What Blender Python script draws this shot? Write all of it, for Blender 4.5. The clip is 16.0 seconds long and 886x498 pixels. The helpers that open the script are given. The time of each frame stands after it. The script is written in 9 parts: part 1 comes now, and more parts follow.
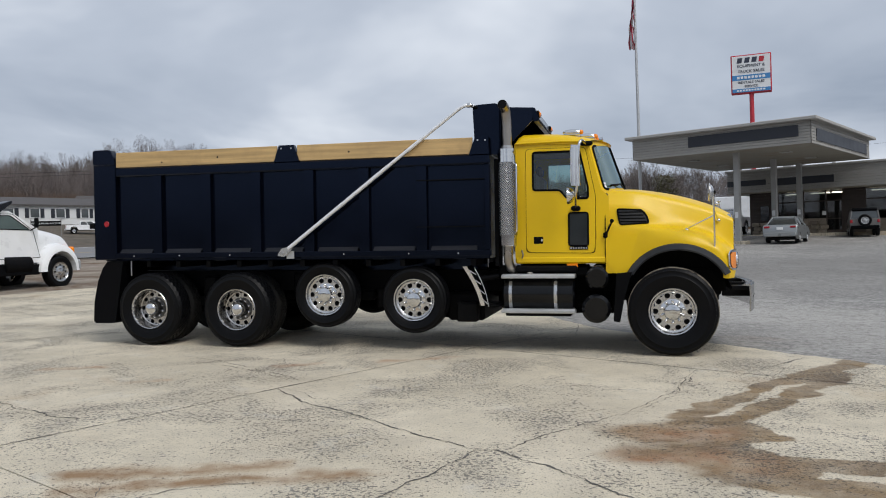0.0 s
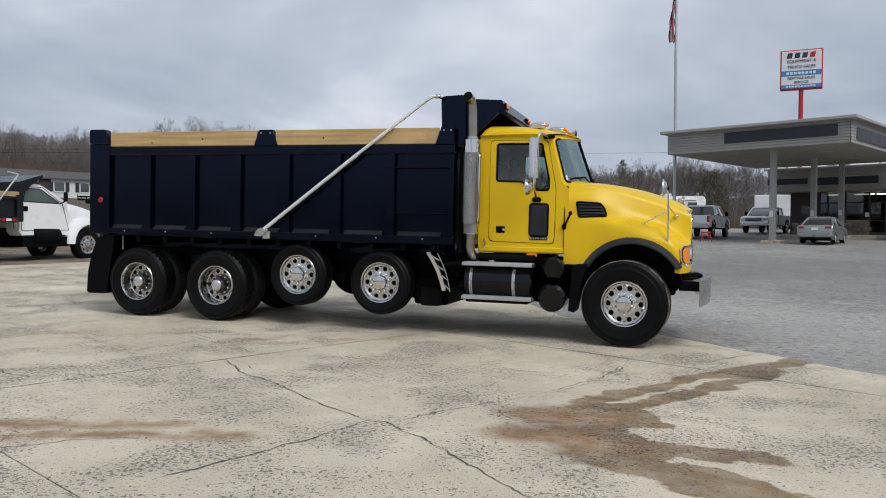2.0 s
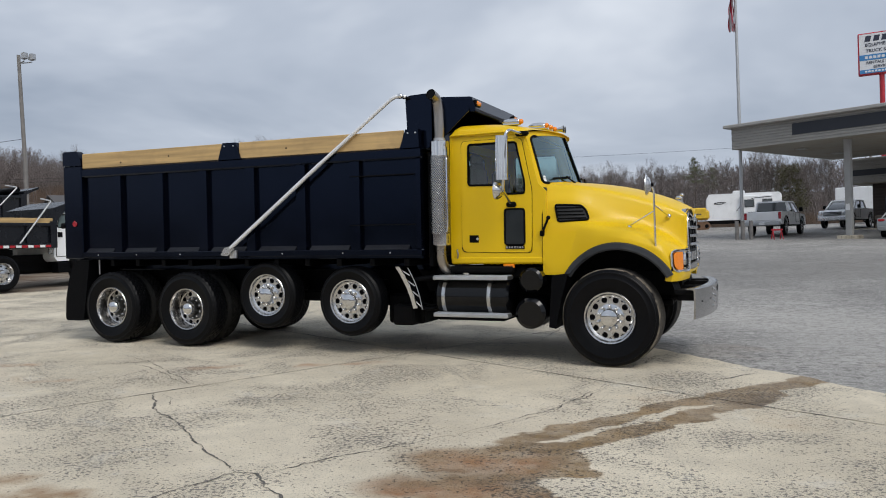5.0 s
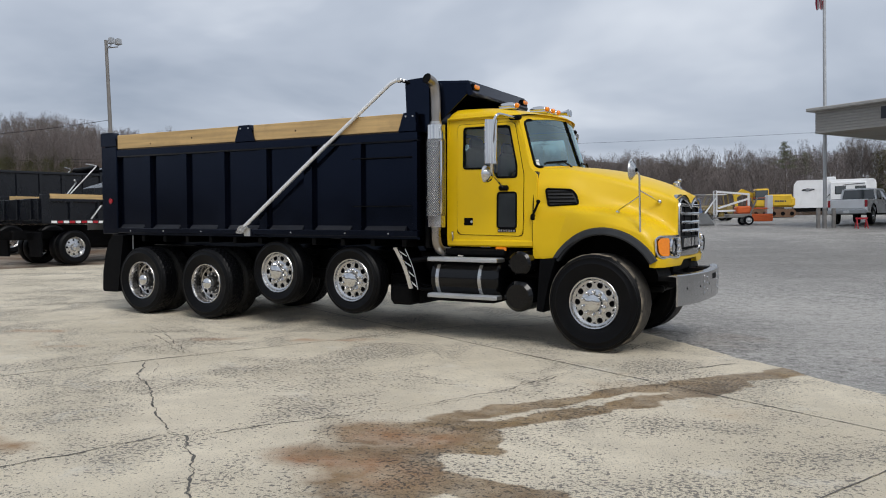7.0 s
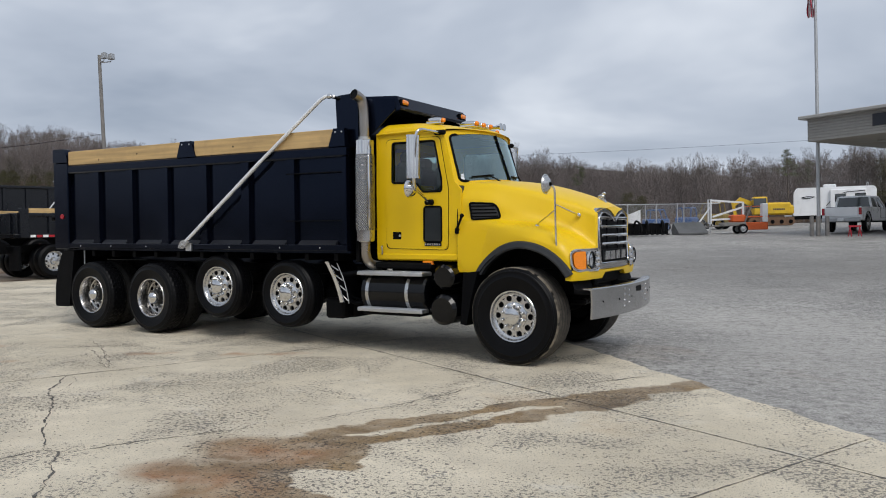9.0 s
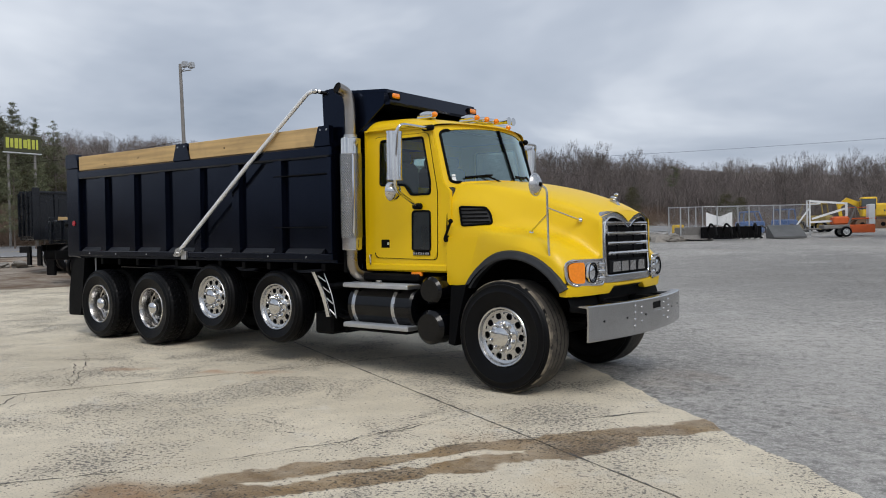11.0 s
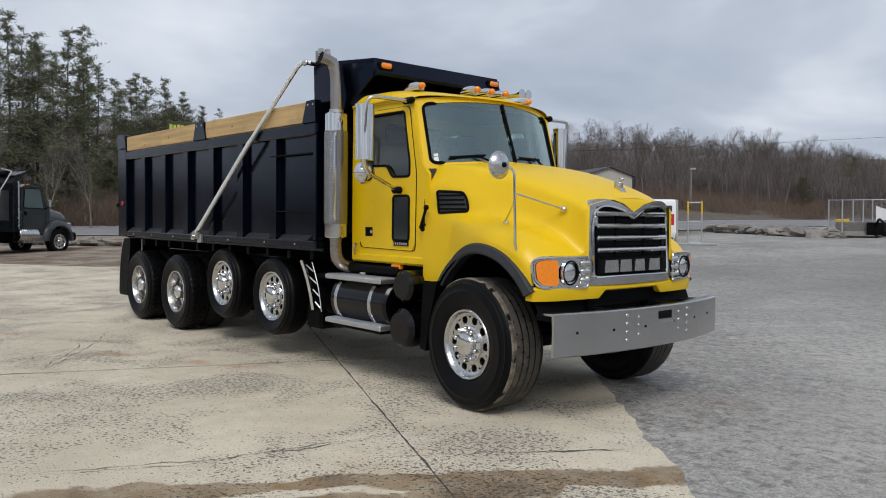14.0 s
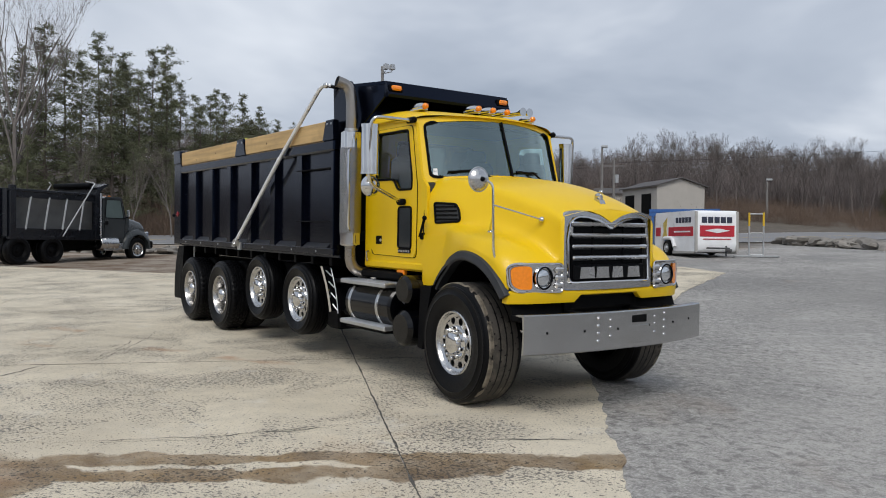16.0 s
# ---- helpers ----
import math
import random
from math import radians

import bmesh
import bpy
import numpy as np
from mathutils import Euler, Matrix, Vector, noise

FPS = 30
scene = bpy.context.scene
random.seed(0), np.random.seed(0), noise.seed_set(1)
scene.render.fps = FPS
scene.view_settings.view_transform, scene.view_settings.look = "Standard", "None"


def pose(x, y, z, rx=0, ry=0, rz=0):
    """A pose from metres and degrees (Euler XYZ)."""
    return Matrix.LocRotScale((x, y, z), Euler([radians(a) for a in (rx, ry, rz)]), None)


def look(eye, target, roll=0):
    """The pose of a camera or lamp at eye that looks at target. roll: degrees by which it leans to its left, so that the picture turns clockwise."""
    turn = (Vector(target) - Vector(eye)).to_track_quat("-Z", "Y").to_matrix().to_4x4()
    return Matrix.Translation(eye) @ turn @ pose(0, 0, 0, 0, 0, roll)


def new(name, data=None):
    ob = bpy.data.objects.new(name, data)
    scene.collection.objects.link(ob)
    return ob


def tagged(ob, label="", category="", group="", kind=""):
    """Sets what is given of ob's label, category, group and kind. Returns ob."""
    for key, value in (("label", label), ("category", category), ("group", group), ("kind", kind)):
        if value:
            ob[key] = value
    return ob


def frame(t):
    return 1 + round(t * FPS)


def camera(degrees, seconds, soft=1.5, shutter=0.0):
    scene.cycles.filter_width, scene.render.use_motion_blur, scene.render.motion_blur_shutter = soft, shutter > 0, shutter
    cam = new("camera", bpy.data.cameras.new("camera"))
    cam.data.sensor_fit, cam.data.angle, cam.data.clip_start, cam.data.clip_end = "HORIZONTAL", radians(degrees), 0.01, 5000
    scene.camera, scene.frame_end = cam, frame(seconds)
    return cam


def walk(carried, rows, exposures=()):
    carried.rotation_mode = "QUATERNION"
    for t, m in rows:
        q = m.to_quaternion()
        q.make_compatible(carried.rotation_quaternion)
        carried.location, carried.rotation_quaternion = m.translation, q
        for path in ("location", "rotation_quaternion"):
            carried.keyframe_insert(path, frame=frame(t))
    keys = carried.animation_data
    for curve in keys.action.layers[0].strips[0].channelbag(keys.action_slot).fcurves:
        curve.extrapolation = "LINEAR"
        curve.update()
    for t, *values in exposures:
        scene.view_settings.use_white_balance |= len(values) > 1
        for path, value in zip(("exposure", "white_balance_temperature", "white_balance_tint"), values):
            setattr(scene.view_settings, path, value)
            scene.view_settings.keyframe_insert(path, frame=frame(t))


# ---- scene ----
cam = camera(59.2, 16.0, 1.0)
METRES, EYE, TILT, LEAN, TURN = 10.0, 1.52, 0.0, 0.0, 0.0
ROWS = [
    (0.0, 0.0, 0.0, 0.0, -0.01, -0.39, 1.69),
    (0.5, 0.0344, -0.0, -0.0014, 1.29, -0.69, 1.26),
    (1.0, 0.055, -0.0202, -0.0031, 2.46, -1.01, 0.38),
    (1.5, 0.0786, -0.0315, -0.0027, 3.27, -1.19, -0.34),
    (2.0, 0.1114, -0.0323, -0.0033, 3.49, -1.24, -0.42),
    (2.5, 0.1324, -0.018, -0.0027, 3.25, -1.0, -0.1),
    (3.0, 0.1497, 0.0033, -0.0014, 3.33, -0.8, 0.65),
    (3.5, 0.1728, 0.0247, -0.0024, 4.05, -0.64, 1.37),
    (4.0, 0.1948, 0.0457, -0.0014, 5.45, -0.49, 1.76),
    (6.5, 0.3173, 0.0894, -0.0036, 14.34, -1.19, 1.18),
    (7.0, 0.3497, 0.0823, -0.0045, 15.49, -1.67, 0.79),
    (7.5, 0.3746, 0.066, -0.0042, 16.13, -1.72, 0.37),
    (8.0, 0.4007, 0.0619, -0.0024, 16.17, -1.39, 0.16),
    (8.5, 0.432, 0.0741, -0.0014, 16.03, -1.1, 0.55),
    (9.0, 0.4484, 0.1031, -0.0009, 16.24, -0.95, 1.17),
    (11.5, 0.5436, 0.2764, 0.0023, 25.47, -0.86, 1.02),
    (12.0, 0.559, 0.3103, 0.001, 27.35, -1.33, 0.88),
    (12.5, 0.5861, 0.3377, -0.0002, 29.13, -1.89, 0.87),
    (13.0, 0.6061, 0.3662, 0.0006, 30.85, -2.13, 0.7),
    (13.5, 0.6126, 0.3956, 0.002, 32.93, -1.87, 0.35),
    (14.0, 0.6315, 0.4193, 0.002, 35.09, -1.36, -0.18),
    (14.5, 0.6529, 0.4266, 0.0014, 36.72, -0.91, -0.75),
    (15.0, 0.6765, 0.4115, -0.0004, 38.21, -0.68, -0.95),
    (15.5, 0.7007, 0.4098, 0.0002, 39.44, -0.56, -0.92),
    (16.0, 0.7279, 0.4151, -0.0, 40.57, -0.58, -0.49),
]
walk(cam, [(t, pose(0, 0, EYE, TILT, LEAN, TURN) @ pose(METRES * x, METRES * y, METRES * z, 90 + pitch, roll, yaw)) for t, x, y, z, yaw, pitch, roll in ROWS], [(0.0, 0.25), (16.0, 0.25)])

# ---- sky and sun: an even overcast ----
world = bpy.data.worlds.new("world")
scene.world = world
world.use_nodes = True
wt = world.node_tree
wt.nodes.clear()


def wnode(kind, **vals):
    n = wt.nodes.new(kind)
    for k, v in vals.items():
        n.inputs[k].default_value = v
    return n


SUN_EL, SUN_ROT = 48.0, 142.0
sky = wt.nodes.new("ShaderNodeTexSky")
sky.sky_type = "NISHITA"
sky.sun_disc = False
sky.sun_elevation, sky.sun_rotation = radians(SUN_EL), radians(SUN_ROT)
sky.dust_density, sky.air_density = 4.0, 1.0
coord = wt.nodes.new("ShaderNodeTexCoord")
sep = wt.nodes.new("ShaderNodeSeparateXYZ")
wt.links.new(coord.outputs["Generated"], sep.inputs[0])
# clouds lie in a flat layer: direction over height
lift = wt.nodes.new("ShaderNodeMath")
lift.operation = "ADD"
lift.inputs[1].default_value = 0.16
wt.links.new(sep.outputs["Z"], lift.inputs[0])
floor_z = wt.nodes.new("ShaderNodeMath")
floor_z.operation = "MAXIMUM"
floor_z.inputs[1].default_value = 0.06
wt.links.new(lift.outputs[0], floor_z.inputs[0])
plane = wt.nodes.new("ShaderNodeCombineXYZ")
for axis in ("X", "Y"):
    d = wt.nodes.new("ShaderNodeMath")
    d.operation = "DIVIDE"
    wt.links.new(sep.outputs[axis], d.inputs[0])
    wt.links.new(floor_z.outputs[0], d.inputs[1])
    wt.links.new(d.outputs[0], plane.inputs[axis])
clouds = wnode("ShaderNodeTexNoise", Scale=0.6, Detail=5.0, Roughness=0.52, Distortion=0.35)
wt.links.new(plane.outputs[0], clouds.inputs["Vector"])
ramp = wt.nodes.new("ShaderNodeValToRGB")
ramp.color_ramp.elements[0].position, ramp.color_ramp.elements[0].color = 0.32, (0.295, 0.345, 0.43, 1)
ramp.color_ramp.elements[1].position, ramp.color_ramp.elements[1].color = 0.70, (0.79, 0.83, 0.89, 1)
mid = ramp.color_ramp.elements.new(0.5)
mid.color = (0.45, 0.50, 0.585, 1)
wt.links.new(clouds.outputs["Fac"], ramp.inputs["Fac"])
cloud_bg = wnode("ShaderNodeBackground", Strength=1.0)
sky_bg = wnode("ShaderNodeBackground", Strength=0.06)
wt.links.new(ramp.outputs[0], cloud_bg.inputs[0])
wt.links.new(sky.outputs[0], sky_bg.inputs[0])
both = wt.nodes.new("ShaderNodeMixShader")
both.inputs[0].default_value = 0.9
out = wt.nodes.new("ShaderNodeOutputWorld")
wt.links.new(sky_bg.outputs[0], both.inputs[1])
wt.links.new(cloud_bg.outputs[0], both.inputs[2])
wt.links.new(both.outputs[0], out.inputs[0])
sun = new("sun", bpy.data.lights.new("sun", "SUN"))
sun.data.energy, sun.data.angle, sun.data.color = 1.5, radians(28), (1.0, 0.97, 0.93)
sun_dir = Vector((math.sin(radians(SUN_ROT)) * math.cos(radians(SUN_EL)), math.cos(radians(SUN_ROT)) * math.cos(radians(SUN_EL)), math.sin(radians(SUN_EL))))
sun.matrix_world = look(sun_dir * 60, (0, 0, 0))

# ---- materials ----
def nodes_of(name):
    m = bpy.data.materials.new(name)
    m.use_nodes = True
    return m, m.node_tree, m.node_tree.nodes["Principled BSDF"]


def tint(c, f):
    return tuple(min(1.0, v * f) for v in c[:3]) + (1,)


def material(name, colour, rough=0.5, metal=0.0, vary=0.12, scale=6.0, bump=0.0, bump_scale=60.0, dirt=None, dirt_amount=0.0, coat=0.0, rough_vary=0.1, per_object=0.0, stretch=(1, 1, 1), spec=0.5):
    """A surface with two scales of variation, fine relief and, where given, patches of dirt."""
    m, t, b = nodes_of(name)
    co = t.nodes.new("ShaderNodeTexCoord")
    mp = t.nodes.new("ShaderNodeMapping")
    mp.inputs["Scale"].default_value = stretch
    t.links.new(co.outputs["Object"], mp.inputs[0])
    big = t.nodes.new("ShaderNodeTexNoise")
    big.inputs["Scale"].default_value, big.inputs["Detail"].default_value = scale, 4.0
    fine = t.nodes.new("ShaderNodeTexNoise")
    fine.inputs["Scale"].default_value, fine.inputs["Detail"].default_value = bump_scale, 3.0
    for n in (big, fine):
        t.links.new(mp.outputs[0], n.inputs["Vector"])
    mix = t.nodes.new("ShaderNodeMix")
    mix.data_type = "RGBA"
    mix.inputs[6].default_value, mix.inputs[7].default_value = tint(colour, 1 - vary), tint(colour, 1 + vary)
    add = t.nodes.new("ShaderNodeMath")
    add.operation = "MULTIPLY_ADD"
    add.inputs[1].default_value = 0.35
    t.links.new(fine.outputs["Fac"], add.inputs[0])
    sub = t.nodes.new("ShaderNodeMath")
    sub.operation = "MULTIPLY_ADD"
    sub.inputs[1].default_value, sub.inputs[2].default_value = 1.6, -0.48
    t.links.new(big.outputs["Fac"], sub.inputs[0])
    t.links.new(sub.outputs[0], add.inputs[2])
    t.links.new(add.outputs[0], mix.inputs[0])
    colour_out = mix.outputs[2]
    if per_object:
        info = t.nodes.new("ShaderNodeObjectInfo")
        hsv = t.nodes.new("ShaderNodeHueSaturation")
        k = t.nodes.new("ShaderNodeMath")
        k.operation = "MULTIPLY_ADD"
        k.inputs[1].default_value, k.inputs[2].default_value = per_object, 1 - per_object / 2
        t.links.new(info.outputs["Random"], k.inputs[0])
        t.links.new(k.outputs[0], hsv.inputs["Value"])
        t.links.new(colour_out, hsv.inputs["Color"])
        colour_out = hsv.outputs[0]
    if dirt:
        patch = t.nodes.new("ShaderNodeTexNoise")
        patch.inputs["Scale"].default_value, patch.inputs["Detail"].default_value, patch.inputs["Roughness"].default_value = scale * 0.6, 8.0, 0.65
        t.links.new(co.outputs["Object"], patch.inputs["Vector"])
        cut = t.nodes.new("ShaderNodeMapRange")
        cut.inputs[1].default_value, cut.inputs[2].default_value, cut.inputs[4].default_value = 0.5, 0.72, dirt_amount
        t.links.new(patch.outputs["Fac"], cut.inputs[0])
        dm = t.nodes.new("ShaderNodeMix")
        dm.data_type = "RGBA"
        dm.inputs[7].default_value = dirt[:3] + (1,)
        t.links.new(cut.outputs[0], dm.inputs[0])
        t.links.new(colour_out, dm.inputs[6])
        colour_out = dm.outputs[2]
    t.links.new(colour_out, b.inputs["Base Color"])
    r = t.nodes.new("ShaderNodeMapRange")
    r.inputs[3].default_value, r.inputs[4].default_value = max(0.02, rough - rough_vary), min(1, rough + rough_vary)
    t.links.new(big.outputs["Fac"], r.inputs[0])
    t.links.new(r.outputs[0], b.inputs["Roughness"])
    b.inputs["Metallic"].default_value = metal
    b.inputs["Coat Weight"].default_value = coat
    b.inputs["Specular IOR Level"].default_value = spec
    b.inputs["Coat Roughness"].default_value = 0.06
    if bump:
        bp = t.nodes.new("ShaderNodeBump")
        bp.inputs["Strength"].default_value, bp.inputs["Distance"].default_value = min(1.0, bump * 2), 0.01
        t.links.new(fine.outputs["Fac"], bp.inputs["Height"])
        t.links.new(bp.outputs[0], b.inputs["Normal"])
    return m


def glass(name, colour=(0.9, 0.95, 0.94, 1), clear=0.75, film=0.02, sheen_colour=(1, 1, 1, 1)):
    """Tinted glass: part clear, part mirror by Fresnel."""
    m, t, b = nodes_of(name)
    o = t.nodes["Material Output"]
    clear_n = t.nodes.new("ShaderNodeBsdfTransparent")
    clear_n.inputs[0].default_value = tint(colour, clear)
    gloss = t.nodes.new("ShaderNodeBsdfGlossy")
    gloss.inputs["Roughness"].default_value = 0.02
    gloss.inputs["Color"].default_value = sheen_colour
    fr = t.nodes.new("ShaderNodeFresnel")
    fr.inputs[0].default_value = 1.52
    mx = t.nodes.new("ShaderNodeMixShader")
    sheen = t.nodes.new("ShaderNodeMath")
    sheen.operation = "ADD"
    sheen.use_clamp = True
    sheen.inputs[1].default_value = film
    t.links.new(fr.outputs[0], sheen.inputs[0])
    t.links.new(sheen.outputs[0], mx.inputs[0])
    t.links.new(clear_n.outputs[0], mx.inputs[1])
    t.links.new(gloss.outputs[0], mx.inputs[2])
    t.links.new(mx.outputs[0], o.inputs[0])
    return m


YELLOW = material("yellow_paint", (0.77, 0.50, 0.0025), 0.42, vary=0.04, scale=1.5, coat=0.10, spec=0.35, dirt=(0.55, 0.37, 0.03), dirt_amount=0.12, bump=0.01, bump_scale=9)
BLACKP = material("black_body_paint", (0.0010, 0.0014, 0.0036), 0.16, vary=0.3, scale=2.2, dirt=(0.004, 0.005, 0.009), dirt_amount=0.25, bump=0.012, bump_scale=5, spec=0.32, rough_vary=0.08)
BLACKP.node_tree.nodes["Principled BSDF"].inputs["Specular Tint"].default_value = (0.42, 0.58, 1.0, 1)
BLACKG = material("gloss_black_tank_paint", (0.0016, 0.0018, 0.0026), 0.14, vary=0.3, scale=4, spec=0.35, dirt=(0.008, 0.0075, 0.007), dirt_amount=0.3, rough_vary=0.06)
BLACKF = material("black_chassis_paint", (0.0025, 0.0026, 0.0032), 0.6, spec=0.10, vary=0.3, scale=7, dirt=(0.012, 0.0105, 0.009), dirt_amount=0.35, bump=0.06)
BLACKPL = material("black_plastic", (0.0020, 0.0022, 0.003), 0.5, spec=0.08, vary=0.2, scale=5, bump=0.05, bump_scale=220)
FLAREM = material("flare_rubber", (0.022, 0.025, 0.03), 0.62, vary=0.2, scale=6, bump=0.05, bump_scale=180, dirt=(0.09, 0.085, 0.08), dirt_amount=0.2)
TYRE = material("tyre_rubber", (0.0020, 0.0022, 0.0030), 0.42, spec=0.15, vary=0.25, scale=9, bump=0.06, bump_scale=150, dirt=(0.008, 0.0075, 0.007), dirt_amount=0.25)
TREAD = material("worn_tread_rubber", (0.007, 0.007, 0.007), 0.7, spec=0.2, vary=0.3, scale=10, bump=0.12, bump_scale=120, dirt=(0.045, 0.039, 0.032), dirt_amount=0.35)
CHROME = material("chrome", (0.68, 0.68, 0.68), 0.09, 1.0, vary=0.04, scale=8, rough_vary=0.04)
ALU = material("polished_aluminium", (0.57, 0.57, 0.57), 0.25, 1.0, vary=0.05, scale=6)
GRILLM = material("grey_plated_surround", (0.55, 0.55, 0.55), 0.22, 1.0, vary=0.08, scale=4, bump=0.01, bump_scale=20)
BUMPM = material("brushed_bumper_steel", (0.46, 0.46, 0.46), 0.22, 1.0, vary=0.08, scale=5, bump=0.012, bump_scale=25, stretch=(1, 0.25, 3), dirt=(0.36, 0.35, 0.34), dirt_amount=0.35)
ARMAL = material("bright_aluminium_tube", (0.86, 0.87, 0.89), 0.36, 0.5, vary=0.06, scale=3, rough_vary=0.06)
DEEPAL = material("brushed_wheel_aluminium", (0.47, 0.46, 0.45), 0.25, 1.0, vary=0.16, scale=9, bump=0.02, bump_scale=60)
HUBST = material("greasy_hub_steel", (0.10, 0.098, 0.095), 0.3, 0.8, vary=0.4, scale=22, bump=0.1, bump_scale=80)
DULLAL = material("dull_aluminium", (0.60, 0.61, 0.62), 0.42, 1.0, vary=0.10, scale=10, bump=0.04, bump_scale=120)
STACKM = material("heat_stained_steel", (0.36, 0.33, 0.30), 0.3, 1.0, vary=0.14, scale=5, bump=0.03)
WOOD = material("new_pine_board", (0.51, 0.345, 0.155), 0.7, vary=0.32, scale=5, bump=0.08, bump_scale=50, stretch=(0.18, 2, 4), per_object=0.12, dirt=(0.34, 0.23, 0.11), dirt_amount=0.5)
AMBER = material("amber_lens", (0.90, 0.25, 0.008), 0.18, vary=0.12, scale=40, coat=0.6)
REDL = material("red_lens", (0.35, 0.012, 0.02), 0.25, vary=0.12, scale=40, coat=0.5)
LENS = material("clear_headlamp_lens", (0.62, 0.64, 0.66), 0.06, 0.85, vary=0.1, scale=30, coat=0.8)
DARKIN = material("dark_interior", (0.03, 0.031, 0.033), 0.7, vary=0.2, scale=8, bump=0.05)
SEATM = material("grey_seat_cloth", (0.12, 0.125, 0.13), 0.85, vary=0.2, scale=20, bump=0.1)
STICKER = material("white_sticker", (0.75, 0.76, 0.76), 0.5, vary=0.1, scale=60)
CABGLASS = glass("tinted_windscreen_glass", (0.76, 0.95, 0.93, 1), 0.88, 0.24, (0.72, 0.90, 0.91, 1))
DOORGLASS = glass("dark_door_glass", (0.70, 0.88, 0.87, 1), 0.80, 0.03)
MIRRORG = material("mirror_glass", (0.85, 0.86, 0.87), 0.03, 1.0, vary=0.02, scale=3, rough_vary=0.01)


def perforated():
    """Steel sheet with rows of small punched holes round an upright pipe."""
    m, t, b = nodes_of("perforated_heat_shield")
    co = t.nodes.new("ShaderNodeTexCoord")
    se = t.nodes.new("ShaderNodeSeparateXYZ")
    t.links.new(co.outputs["Object"], se.inputs[0])

    def mth(op, a, c=None, k=None):
        n = t.nodes.new("ShaderNodeMath")
        n.operation = op
        t.links.new(a, n.inputs[0])
        if c is not None:
            t.links.new(c, n.inputs[1])
        if k is not None:
            n.inputs[1].default_value = k
        return n.outputs[0]

    dx = mth("ADD", se.outputs["X"], k=2.02)
    dy = mth("ADD", se.outputs["Y"], k=1.10)
    ang = mth("ARCTAN2", dy, dx)
    u = mth("SINE", mth("MULTIPLY", ang, k=32.0))
    v = mth("SINE", mth("MULTIPLY", se.outputs["Z"], k=200.0))
    hole = mth("MULTIPLY", u, v)
    cut = t.nodes.new("ShaderNodeMapRange")
    cut.inputs[1].default_value, cut.inputs[2].default_value = 0.02, 0.25
    t.links.new(hole, cut.inputs[0])
    mix = t.nodes.new("ShaderNodeMix")
    mix.data_type = "RGBA"
    mix.inputs[6].default_value, mix.inputs[7].default_value = (0.50, 0.50, 0.50, 1), (0.02, 0.02, 0.022, 1)
    t.links.new(cut.outputs[0], mix.inputs[0])
    t.links.new(mix.outputs[2], b.inputs["Base Color"])
    b.inputs["Metallic"].default_value, b.inputs["Roughness"].default_value = 1.0, 0.26
    bp = t.nodes.new("ShaderNodeBump")
    bp.invert = True
    bp.inputs["Strength"].default_value, bp.inputs["Distance"].default_value = 0.5, 0.004
    t.links.new(cut.outputs[0], bp.inputs["Height"])
    t.links.new(bp.outputs[0], b.inputs["Normal"])
    return m


PERF = perforated()

